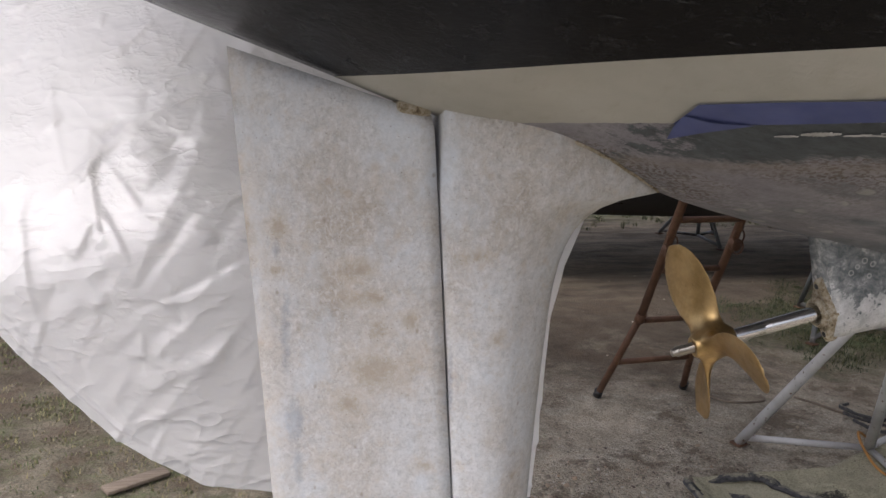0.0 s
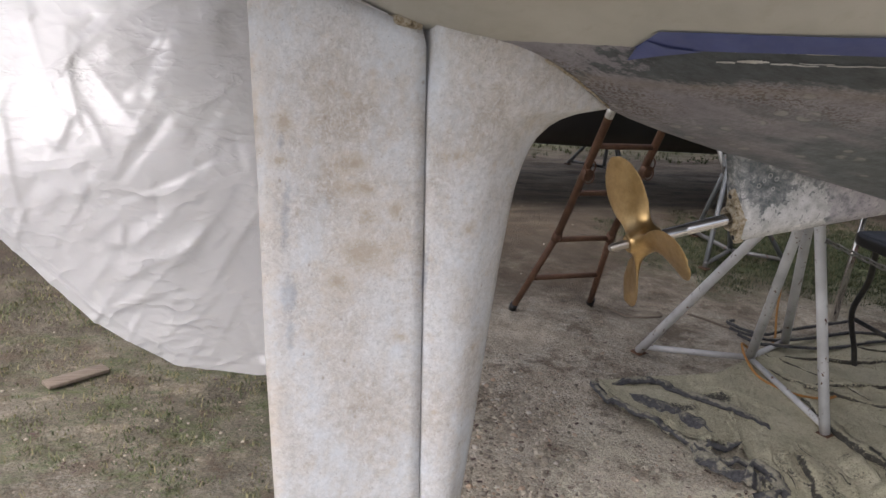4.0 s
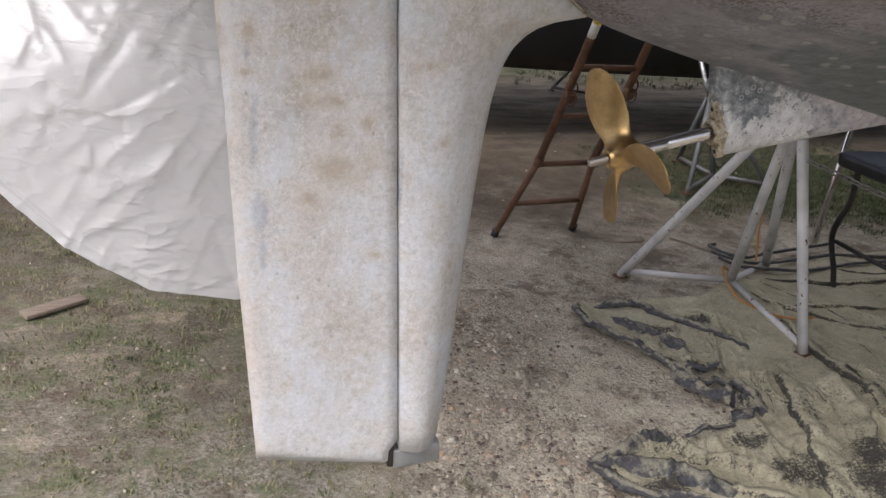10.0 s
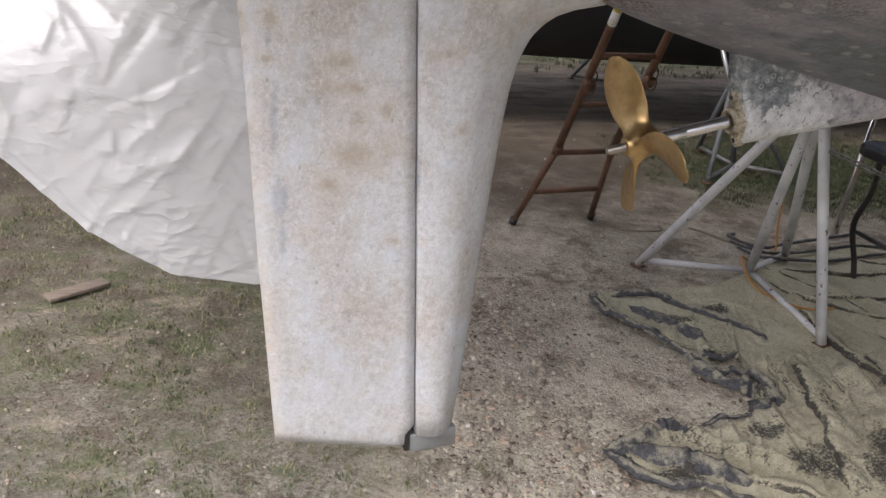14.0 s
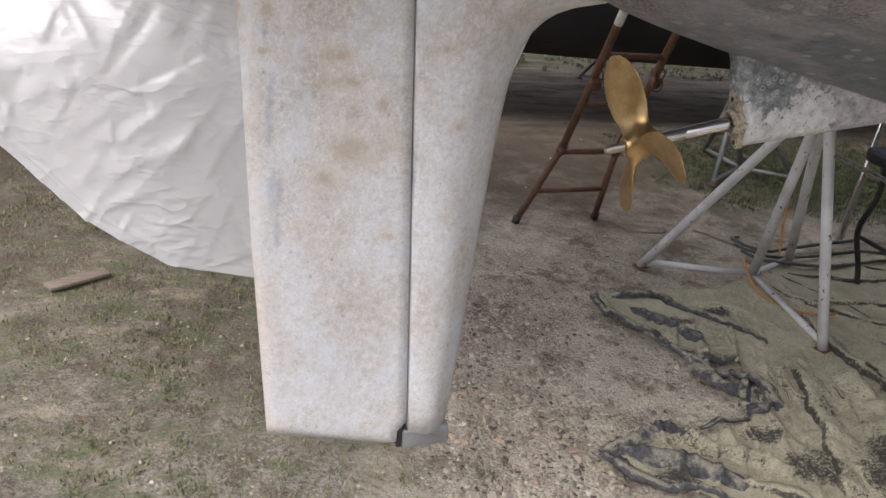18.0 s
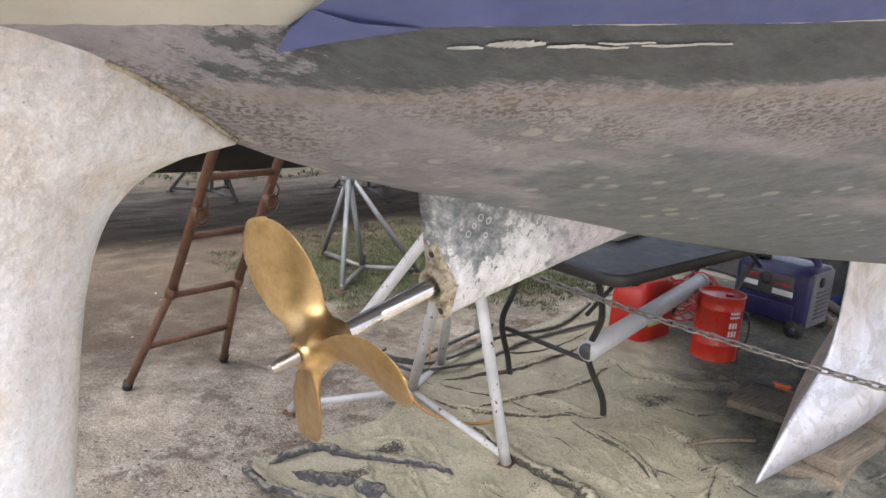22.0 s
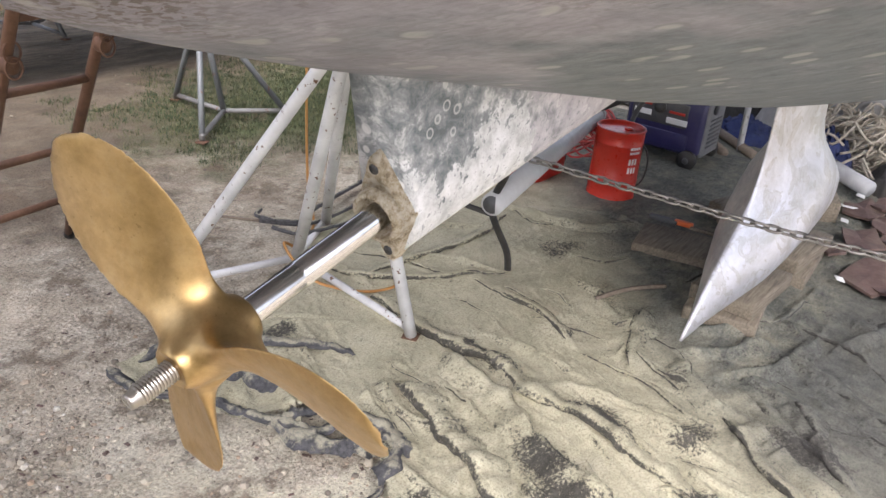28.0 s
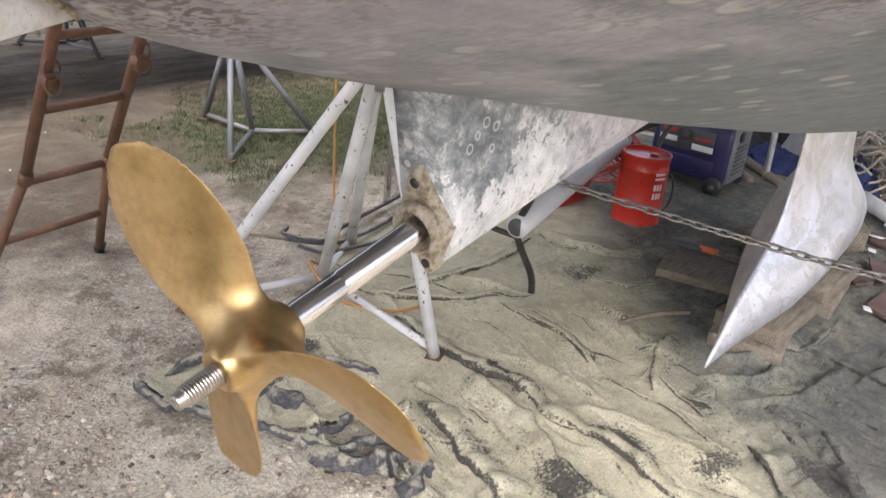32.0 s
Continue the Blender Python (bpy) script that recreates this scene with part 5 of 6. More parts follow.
def seg_dist(px, py, line, sided=False):
    best, side = np.full(px.shape, 9.0), np.zeros(px.shape)
    for (x0, y0), (x1, y1) in zip(line[:-1], line[1:]):
        dx, dy = x1 - x0, y1 - y0
        t = np.clip(((px - x0) * dx + (py - y0) * dy) / (dx * dx + dy * dy), 0, 1)
        d = np.hypot(px - x0 - t * dx, py - y0 - t * dy)
        side = np.where(d < best, np.sign((px - x0) * dy - (py - y0) * dx), side)
        best = np.minimum(best, d)
    return (best, side) if sided else best


def build_tarp():
    step = 0.0095
    xs, ys = np.arange(0.95, 5.7, step), np.arange(-0.72, 2.4, step)
    gx, gy = np.meshgrid(xs, ys)
    wob = np.array([[0.05 * fbm(x * 3.1, y * 3.1, 5.0) for x in xs] for y in ys])
    wob2 = np.array([[0.05 * fbm(x * 3.1, y * 3.1, 9.0) for x in xs] for y in ys])
    wx, wy = gx + wob, gy + wob2
    inside = np.zeros(gx.shape, bool)
    e = TARP_EDGE + [TARP_EDGE[0]]
    for (x0, y0), (x1, y1) in zip(e[:-1], e[1:]):
        cross = ((y0 > gy) != (y1 > gy)) & (gx < (x1 - x0) * (gy - y0) / (y1 - y0 + 1e-9) + x0)
        inside ^= cross
    rim = seg_dist(gx, gy, e)
    busy = np.clip((2.75 - gx) / 0.8, 0, 1) * np.clip((1.5 - gy) / 0.4, 0, 1) + np.clip((0.3 - gy) / 0.3, 0, 1) * 0.9
    busy = np.clip(busy, 0.12, 1)
    h = np.zeros(gx.shape)
    for line in FOLDS:
        d, side = seg_dist(wx, wy, line, True)
        h = np.maximum(h, 0.020 * np.exp(-(d / np.where(side > 0, 0.036, 0.011)) ** 1.3) * np.clip(0.75 + 9 * wob, 0.25, 1.2))
    for line in CREASES:
        d, side = seg_dist(wx + 0.4 * wob2, wy + 0.4 * wob, line, True)
        h = np.maximum(h, 0.010 * np.exp(-(d / np.where(side > 0, 0.016, 0.009)) ** 1.4) * np.clip(0.8 + 8 * wob2, 0.3, 1.2))
    rip = np.array([[abs(fbm((0.37 * x + 0.93 * y) * 1.5, (0.93 * x - 0.37 * y) * 6.5, 1.0, 2)) for x in xs] for y in ys])
    rip2 = np.array([[fbm(x * 4 + y * 1.5, y * 3.5, 7.0, 3) for x in xs] for y in ys])
    rip3 = np.array([[abs(fbm(x * 7 + y * 3, y * 7 - x * 3, 3.0, 2)) for x in xs] for y in ys])
    h += busy * (0.014 * np.exp(-(rip / 0.05) ** 1.3) + 0.010 * rip2 + 0.004 * np.exp(-(rip3 / 0.05) ** 1.2)) + 0.003 * rip2 + 0.002 * np.exp(-(rip3 / 0.05) ** 2)
    h += 0.012 * np.exp(-((rim - 0.03) / 0.025) ** 2)
    z = 0.014 + np.maximum(h, 0) * np.clip(rim / 0.02, 0.1, 1)
    for cx, cy in ((2.265, 0.965), (2.70, 1.77), (2.92, 1.0), (2.92, 1.53)):
        flat = np.clip((np.hypot(gx - cx, gy - cy) - 0.06) / 0.1, 0, 1)
        z = 0.008 + (z - 0.008) * flat
    inside &= (rim > 0.018) | (gx > 2.0)
    keep = inside[:-1, :-1] & inside[1:, :-1] & inside[:-1, 1:] & inside[1:, 1:]
    n = gx.shape[1]
    used, verts, faces = {}, [], []
    for j, i in zip(*np.nonzero(keep)):
        q = []
        for a, b in ((j, i), (j, i + 1), (j + 1, i + 1), (j + 1, i)):
            key = a * n + b
            if key not in used:
                used[key] = len(verts)
                verts.append((gx[a, b] + 0.25 * wob[a, b], gy[a, b] + 0.25 * wob2[a, b], z[a, b]))
            q.append(used[key])
        faces.append(tuple(q))
    tarp = thing("tarpaulin", (2.6, 0.7, 0), "rumpled dark tarpaulin on the ground, coated with pale sanding dust", "tarpaulin")
    part("sheet", (verts, faces), M_TARP, tarp)

    def lie(x, y):
        i, j = int((x - xs[0]) / step), int((y - ys[0]) / step)
        return float(z[min(max(j, 0), z.shape[0] - 1), min(max(i, 0), z.shape[1] - 1)])

    def fold(line, r, seed, over=0.55, long=1.0):
        """A ridge of doubled cloth: long back, steep overhanging front, wandering and uneven."""
        pts = smooth_path([(x, y, 0) for x, y in line], 16)
        back = 1.9 if seed % 2 else -1.9
        rings = []
        for k, p in enumerate(pts):
            d = pts[min(k + 1, len(pts) - 1)] - pts[max(k - 1, 0)]
            side = Vector((-d.y, d.x, 0)).normalized() * math.copysign(1, back)
            p = p + side * (0.016 * fbm(p.x * 5, p.y * 5, seed) + 0.003 * fbm(p.x * 14, p.y * 14, seed))
            q = r * max(0.22, 0.95 + 0.5 * fbm(k * 0.11, seed * 3.7) + (0.12 if long == 1 else 0.06) * fbm(k * 0.6, seed)) * min(1.0, 0.12 + k / 9, 0.12 + (len(pts) - 1 - k) / 9)
            lean = over + 0.5 * fbm(k * 0.13, seed * 1.9 + 7)
            base = lie(p.x, p.y) - 0.004
            ring = []
            for a, h in ((-2.6, -0.25), (-1.7, 0.25), (-0.9, 0.68), (-0.25, 0.95), (0.2, 1.0), (0.2 + 0.7 * lean, 0.82), (0.25 + 0.9 * lean, 0.5), (0.2 + 0.7 * lean, 0.2), (0.15 + 0.3 * lean, -0.2)):
                n = 1 + 0.11 * fbm(p.x * 13 + a, p.y * 13 + h, seed)
                ring.append(p + side * ((a * long if a < 0 else a) * q * n) + Vector((0, 0, base + h * q * 1.05 * n)))
            rings.append(ring)
        return loft(rings, False)
    ridges = [fold(line, 0.034 if n < 4 else 0.022, n) for n, line in enumerate(FOLDS)] + [fold(line, 0.0125, n + 50) for n, line in enumerate(CREASES)]
    rnd = random.Random(8)
    for n in range(46):
        x, y = rnd.uniform(1.65, 2.9), rnd.uniform(-0.35, 1.05)
        a, k = radians(68 + rnd.gauss(0, 16)), rnd.uniform(0.06, 0.2)
        line = [(x - k * math.cos(a), y - k * math.sin(a)), (x + 0.02 * rnd.gauss(0, 1), y), (x + k * math.cos(a + 0.3), y + k * math.sin(a + 0.3))]
        if all(lie(*q) > 0.012 and q[0] * 0.75 + q[1] > 1.45 for q in line):
            ridges.append(fold(line, rnd.uniform(0.005, 0.012), n + 100))
    part("fold", join(*ridges), M_TARP, tarp, "raised folds with bare dark sides")
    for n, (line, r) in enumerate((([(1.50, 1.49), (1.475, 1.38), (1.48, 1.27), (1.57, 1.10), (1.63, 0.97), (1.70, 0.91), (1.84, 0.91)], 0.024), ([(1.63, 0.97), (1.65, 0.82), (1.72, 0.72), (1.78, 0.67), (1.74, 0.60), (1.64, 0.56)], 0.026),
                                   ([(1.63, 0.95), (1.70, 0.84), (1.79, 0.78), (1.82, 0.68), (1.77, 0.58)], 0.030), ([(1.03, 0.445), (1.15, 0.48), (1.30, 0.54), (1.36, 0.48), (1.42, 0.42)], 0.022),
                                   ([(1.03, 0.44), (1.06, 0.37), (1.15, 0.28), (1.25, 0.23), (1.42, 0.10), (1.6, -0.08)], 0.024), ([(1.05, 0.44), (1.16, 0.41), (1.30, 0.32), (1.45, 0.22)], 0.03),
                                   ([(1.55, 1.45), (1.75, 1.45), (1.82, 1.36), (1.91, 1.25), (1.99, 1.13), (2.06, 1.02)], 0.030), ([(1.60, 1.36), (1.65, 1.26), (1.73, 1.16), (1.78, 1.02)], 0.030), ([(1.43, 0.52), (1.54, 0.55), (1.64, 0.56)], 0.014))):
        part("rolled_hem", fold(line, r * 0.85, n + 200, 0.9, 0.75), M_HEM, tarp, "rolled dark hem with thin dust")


build_tarp()

# ---- things under and beyond the boat ----


def ring_path(c, rx, ry, n=24, z=0.0, wob=0.0, seed=0):
    return [Vector((c[0] + (rx + wob * math.sin(3 * a + seed)) * math.cos(a), c[1] + (ry + wob * math.cos(2 * a + seed)) * math.sin(a), c[2] + z * math.sin(2 * a + seed)))
            for a in (2 * math.pi * k / n for k in range(n + 1))]


def build_table():
    tb = thing("folding_table", (3.4, 1.05, 0), "black folding table with a plastic top", "table")
    x0, x1, y0, y1 = 2.49, 4.33, 0.745, 1.34
    cut = 0.085
    outline = []
    for sx, sy, a0 in ((1, 1, 0), (-1, 1, 90), (-1, -1, 180), (1, -1, 270)):
        cx, cy = (x1 - cut if sx > 0 else x0 + cut), (y1 - cut if sy > 0 else y0 + cut)
        outline += [(cx + cut * math.cos(radians(a0 + 15 * k)), cy + cut * math.sin(radians(a0 + 15 * k))) for k in range(7)]
    mx, my = (x0 + x1) / 2, (y0 + y1) / 2
    rings = [[Vector((mx + (px - mx) * (1 - inset), my + (py - my) * (1 - 2.5 * inset), z)) for px, py in outline] for z, inset in ((0.70, 0.012), (0.70, 0.004), (0.705, 0), (0.736, 0), (0.744, 0.003), (0.746, 0.010), (0.744, 0.012))]
    part("tabletop", loft(rings), M_TABLE, tb)
    for s, xf, xt in ((1, 2.92, 2.56), (-1, 4.26, 4.26)):
        for y, yt in ((1.0, 0.88), (1.53, 1.24)) if s > 0 else ((1.17, 1.13), (1.5, 1.29)):
            part("leg", sweep(smooth_path([(xf, y, 0.0), (xf - 0.03 * s, y, 0.10), (xf - 0.13 * s, y + (0.03 if y < 1.2 else -0.03), 0.3), (xf - 0.20 * s, (y + yt) / 2, 0.5), (xt, yt, 0.71)], 5), 0.0135, 10), M_BLACK, tb)
        part("crossbar", sweep([(xf - 0.12 * s, 1.02 if s > 0 else 1.18, 0.27), (xf - 0.12 * s, 1.48, 0.27)], 0.011, 8), M_BLACK, tb)
        part("brace", sweep([(xf - 0.1 * s, 1.08, 0.45), (xf + 0.32 * s, 1.08, 0.70)], 0.009, 8), M_BLACK, tb)
    single("cardboard_box", box(3.15, 1.2, 0.745, 0.42, 0.2, 0.055, 0.004, 8), M_LABEL, "shallow white box on the table", "box", at=(3.15, 1.2, 0.745))
    single("tool_case", box(3.52, 1.2, 0.745, 0.2, 0.14, 0.06, 0.012, -12), M_BLACK, "small black tool case on the table", "case", at=(3.52, 1.2, 0.745))
    single("paint_tray", box(3.5, 0.93, 0.745, 0.32, 0.2, 0.03, 0.01, 5), M_GREYP, "pale tray on the table", "tray", at=(3.5, 0.93, 0.745))


build_table()


def build_drum():
    c = (4.02, 1.10, 0.008)
    d = thing("metal_drum", c, "red painted metal drum standing upside down", "drum")
    r, h = 0.116, 0.345
    part("body", lathe([(0.0, 0.004), (r - 0.008, 0.004), (r, 0.0), (r + 0.003, 0.006), (r, 0.014), (r, 0.085), (r + 0.003, 0.09), (r, 0.095), (r, 0.27), (r + 0.003, 0.275), (r, 0.28), (r, h - 0.012), (r + 0.004, h - 0.004), (r + 0.002, h),
                             (r - 0.006, h), (r - 0.008, h - 0.012), (0.03, h - 0.014), (0.0, h - 0.014)], 40, c), M_RED, d)
    part("bung", lathe([(0.02, 0), (0.022, 0.006), (0.016, 0.01), (0.0, 0.01)], 18, (c[0] + 0.02, c[1] - 0.03, c[2] + h - 0.014)), M_RED, d, "red bung cap")
    part("handle", sweep([(c[0] + (r + 0.004 + 0.04 * math.cos(a)) * 0.62, c[1] - (r + 0.004 + 0.04 * math.cos(a)) * 0.78, c[2] + 0.15 + 0.10 * math.sin(a)) for a in (math.pi * (-0.5 + k / 12) for k in range(13))], 0.005, 8), M_BLACK, d, "black wire handle")
    # lettering too small to read: plain bars
    bars = [(z, -2.2 + 0.135 * k, 0.115, t) for z, t in ((0.262, 0.012), (0.240, 0.012)) for k in range(4)] + [(z, -2.2 + 0.15 * k, 0.105, t) for z, t in ((0.188, 0.030), (0.145, 0.030)) for k in range(3)]
    for z, a0, w, t in bars:
        v = []
        for k in range(9):
            a = a0 + w * k / 8
            for zz in (z, z + t):
                v.append((c[0] + (r + 0.0022) * math.cos(a), c[1] + (r + 0.0022) * math.sin(a), c[2] + zz))
        part("lettering", (v, [(2 * k, 2 * k + 2, 2 * k + 3, 2 * k + 1) for k in range(8)]), M_LABEL, d, "bar of pale lettering")


build_drum()


def build_jerry():
    c = Vector((3.97, 1.52, 0.01))
    j = thing("fuel_can", c, "red plastic fuel can with a yellow label", "fuel can")
    rings = []
    for z, sx, sy, ox in ((0, 0.15, 0.11, 0), (0.01, 0.16, 0.12, 0), (0.22, 0.16, 0.12, 0), (0.27, 0.15, 0.112, 0), (0.31, 0.115, 0.085, 0.02), (0.325, 0.10, 0.07, 0.03)):
        ring = []
        for k in range(28):
            a = 2 * math.pi * k / 28
            ca, sa = math.cos(a), math.sin(a)
            ring.append(c + Vector((ox + sx * math.copysign(abs(ca) ** 0.4, ca), sy * math.copysign(abs(sa) ** 0.4, sa), z)))
        rings.append(ring)
    part("body", loft(rings), M_REDPLASTIC, j)
    part("grip", sweep(smooth_path([c + Vector(p) for p in ((-0.06, 0, 0.30), (-0.05, 0, 0.37), (0.03, 0, 0.39), (0.1, 0, 0.36), (0.12, 0, 0.30))], 5), 0.02, 10), M_REDPLASTIC, j)
    part("cap", lathe([(0.0, 0.05), (0.03, 0.05), (0.034, 0.045), (0.034, 0.0)], 20, c + Vector((-0.09, 0, 0.29)), (-0.5, 0, 0.86)), M_BLACK, j, "dark screw cap")
    part("label", box(c.x - 0.05, c.y - 0.121, c.z + 0.09, 0.13, 0.004, 0.11, 0.001), M_YELLOW, j, "yellow warning label")
    part("label", box(c.x - 0.05, c.y - 0.1235, c.z + 0.10, 0.11, 0.003, 0.04, 0.0005), M_LABEL, j, "white block on the label")


build_jerry()


def build_generator():
    c = Vector((4.87, 1.15, 0.0))
    g = thing("generator", c, "blue portable generator with dark end panels on small wheels", "generator")
    rot = Matrix.Rotation(radians(-90), 4, 'Z')
    at = Matrix.Translation(c) @ rot

    def put(name, shape, mat, label="", parent=g):
        return part(name, moved(shape, at), mat, parent, label)
    rings = []
    for x in (-0.22, -0.2, -0.1, 0.1, 0.2, 0.22):
        e = 0.9 if abs(x) > 0.21 else 1.0
        ring = []
        for k in range(32):
            a = 2 * math.pi * k / 32
            ca, sa = math.cos(a), math.sin(a)
            ring.append(Vector((x, 0.17 * e * math.copysign(abs(ca) ** 0.38, ca), 0.235 + 0.175 * e * math.copysign(abs(sa) ** 0.42, sa))))
        rings.append(ring)
    put("body", loft(rings), M_BLUE)
    # carrying handle over the top
    put("handle", sweep(smooth_path([(-0.17, 0, 0.40), (-0.15, 0, 0.455), (-0.05, 0, 0.475), (0.08, 0, 0.47), (0.16, 0, 0.44), (0.18, 0, 0.39)], 5), 0.022, 10), M_BLUE)
    put("fuel_cap", lathe([(0.038, 0), (0.04, 0.03), (0.03, 0.036), (0, 0.036)], 20, (-0.1, -0.09, 0.405)), M_BLACK, "black fuel cap")
    for x in (0.215, -0.215):
        put("end_panel", box(x, 0, 0.07, 0.03, 0.27, 0.32, 0.014), M_MIDGREY, "grey vented end panel")
    for k in range(7):
        put("vent_slat", box(0.232, 0, 0.12 + 0.025 * k, 0.006, 0.17, 0.009, 0.002), M_DGREY, "dark vent slat")
    put("exhaust", lathe([(0.02, 0), (0.03, 0.004), (0.03, 0.012), (0.012, 0.012)], 16, (0.228, -0.05, 0.335), (1, 0, 0)), M_BLACK, "black exhaust outlet")
    # control panel on the side that faces the keel
    put("control_panel", box(-0.03, -0.168, 0.22, 0.32, 0.016, 0.13, 0.006), M_DGREY, "dark control panel")
    put("dial", lathe([(0.034, 0), (0.036, 0.012), (0.026, 0.016), (0, 0.016)], 22, (-0.03, -0.176, 0.315), (0, -1, 0)), M_BLACK, "round black dial")
    for x, w, z, h, mm in ((-0.125, 0.10, 0.255, 0.03, M_LABEL), (0.075, 0.12, 0.235, 0.032, M_LABEL), (-0.12, 0.08, 0.31, 0.018, M_REDPLASTIC), (0.07, 0.09, 0.29, 0.014, M_REDPLASTIC)):
        put("panel_label", box(x, -0.1775, z, w, 0.004, h, 0.001), mm, "small printed label")
    put("side_panel", box(0.0, -0.169, 0.09, 0.3, 0.012, 0.1, 0.01), M_BLUE, "blue lower side panel")
    for x in (0.17,):
        for y in (-0.165, 0.165):
            w = put("wheel", lathe([(0.012, -0.022), (0.046, -0.02), (0.055, -0.012), (0.055, 0.012), (0.046, 0.02), (0.012, 0.022)], 22, (x, y, 0.055), (0, 1, 0)), M_BLACK, "black rubber wheel")
            put("wheel_hub", lathe([(0.016, -0.025), (0.02, -0.02), (0.02, 0.02), (0.016, 0.025)], 14, (x, y, 0.055), (0, 1, 0)), M_DGREY, "grey hub", w)
    for x, y in ((-0.17, -0.12), (-0.17, 0.12)):
        put("foot", lathe([(0.02, 0.0), (0.022, 0.01), (0.018, 0.07)], 12, (x, y, 0.0)), M_BLACK)


build_generator()

# long grey pole lying from the table's leg to the drum
pole = thing("grey_pole", (3.4, 1.15, 0.33), "pale grey round pole resting on the table legs", "pole")
pole_path = [(2.74, 1.0, 0.335), (4.12, 1.285, 0.345)]
part("tube", sweep(pole_path, 0.042, 20), M_PVC, pole)
# dark disc paints the shade inside the open tube
part("open_end", sweep([(2.7385, 0.9993, 0.335), (2.742, 1.0005, 0.335)], 0.034, 20), M_DGREY, pole, "dark disc for the shaded open end")
part("end_cap", sweep([(4.10, 1.281, 0.345), (4.135, 1.288, 0.345)], 0.045, 20), M_GREYP, pole, "paler end cap")
cable = thing("red_cable", (4.2, 1.36, 0.25), "coil of red electric cable hung over the pole", "cable")
for k in range(14):
    part("turn", sweep(ring_path((4.2 + 0.02 * math.sin(k), 1.36 + 0.015 * math.cos(k * 2.1), 0.30 - 0.012 * k), 0.10 + 0.012 * math.sin(k * 1.3), 0.13 + 0.01 * math.cos(k), 26, 0.05, 0.01, k), 0.0055, 6), M_REDCORD, cable)


# chain from the near stand past the keel
def build_chain():
    ch = thing("chain", (2.115, 1.075, 0.79), "galvanised steel chain strung between boat stands", "chain")
    path = smooth_path([(2.115, 1.075, 0.79), (2.165, 0.84, 0.768), (2.232, 0.5, 0.741), (2.315, 0.1, 0.718), (2.36, -0.12, 0.710), (2.44, -0.55, 0.712), (2.55, -1.08, 0.75)], 40)
    length = [0.0]
    for a, b in zip(path[:-1], path[1:]):
        length.append(length[-1] + (b - a).length)
    pitch = 0.031
    n = int(length[-1] / pitch)
    rings = 14
    base = []
    for k in range(rings):
        a = 2 * math.pi * k / rings
        base.append((0.0085 * math.sin(a), 0.0155 * math.cos(a) + math.copysign(0.005, math.cos(a))))
    me = None
    loop = [Vector((u, 0, w)) for u, w in base]
    verts, faces = [], []
    for k, p in enumerate(loop):
        d = (loop[(k + 1) % rings] - loop[k - 1]).normalized()
        s = Vector((0, 1, 0))
        o = d.cross(s)
        for q in range(6):
            a = 2 * math.pi * q / 6
            verts.append(p + s * (0.0036 * math.cos(a)) + o * (0.0036 * math.sin(a)))
    for k in range(rings):
        for q in range(6):
            a, b = k * 6 + q, k * 6 + (q + 1) % 6
            c, d = ((k + 1) % rings) * 6 + (q + 1) % 6, ((k + 1) % rings) * 6 + q
            faces.append((a, b, c, d))
    me = mesh("link", verts, faces, M_CHAIN)
    o = Vector(ch.location)
    for i in range(n):
        s = (i + 0.5) * pitch
        k = int(np.searchsorted(length, s)) - 1
        f = (s - length[k]) / max(1e-6, length[k + 1] - length[k])
        p, d = path[k].lerp(path[k + 1], f), (path[k + 1] - path[k]).normalized()
        ob = new("link", me)
        ob.parent = ch
        q = d.to_track_quat('Z', 'Y') @ Euler((0, 0, radians(35 + 90 * (i % 2)))).to_quaternion()
        ob.matrix_local = Matrix.LocRotScale(p - o, q, None)


build_chain()

# orange cord hanging by the stand, and its loose end on the ground
single("orange_cord", join(sweep(smooth_path([(2.72, 1.9, 1.25), (2.705, 1.9, 0.7), (2.70, 1.88, 0.2), (2.66, 1.8, 0.03), (2.5, 1.68, 0.02), (2.42, 1.62, 0.03)], 8), 0.0055, 8),
                           sweep(smooth_path([(2.42, 1.62, 0.03), (2.34, 1.64, 0.09), (2.31, 1.55, 0.05), (2.3, 1.42, 0.02), (2.36, 1.27, 0.02), (2.45, 1.2, 0.03), (2.55, 1.22, 0.03)], 8), 0.0055, 8)),
       M_CORD, "orange cord hanging from the hull and trailing on the ground", "cord", at=(2.5, 1.7, 0.02))

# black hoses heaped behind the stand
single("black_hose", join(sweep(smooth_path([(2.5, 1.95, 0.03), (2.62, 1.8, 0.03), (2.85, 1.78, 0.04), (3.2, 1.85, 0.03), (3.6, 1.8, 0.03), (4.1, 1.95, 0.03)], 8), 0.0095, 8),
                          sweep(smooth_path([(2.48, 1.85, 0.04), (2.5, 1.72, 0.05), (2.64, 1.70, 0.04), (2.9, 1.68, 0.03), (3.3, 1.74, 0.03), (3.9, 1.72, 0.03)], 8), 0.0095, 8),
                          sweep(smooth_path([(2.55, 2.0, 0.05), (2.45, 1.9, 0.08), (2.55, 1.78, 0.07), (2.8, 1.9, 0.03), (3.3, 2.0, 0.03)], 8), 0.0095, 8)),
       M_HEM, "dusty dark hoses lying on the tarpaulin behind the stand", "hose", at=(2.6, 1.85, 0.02))

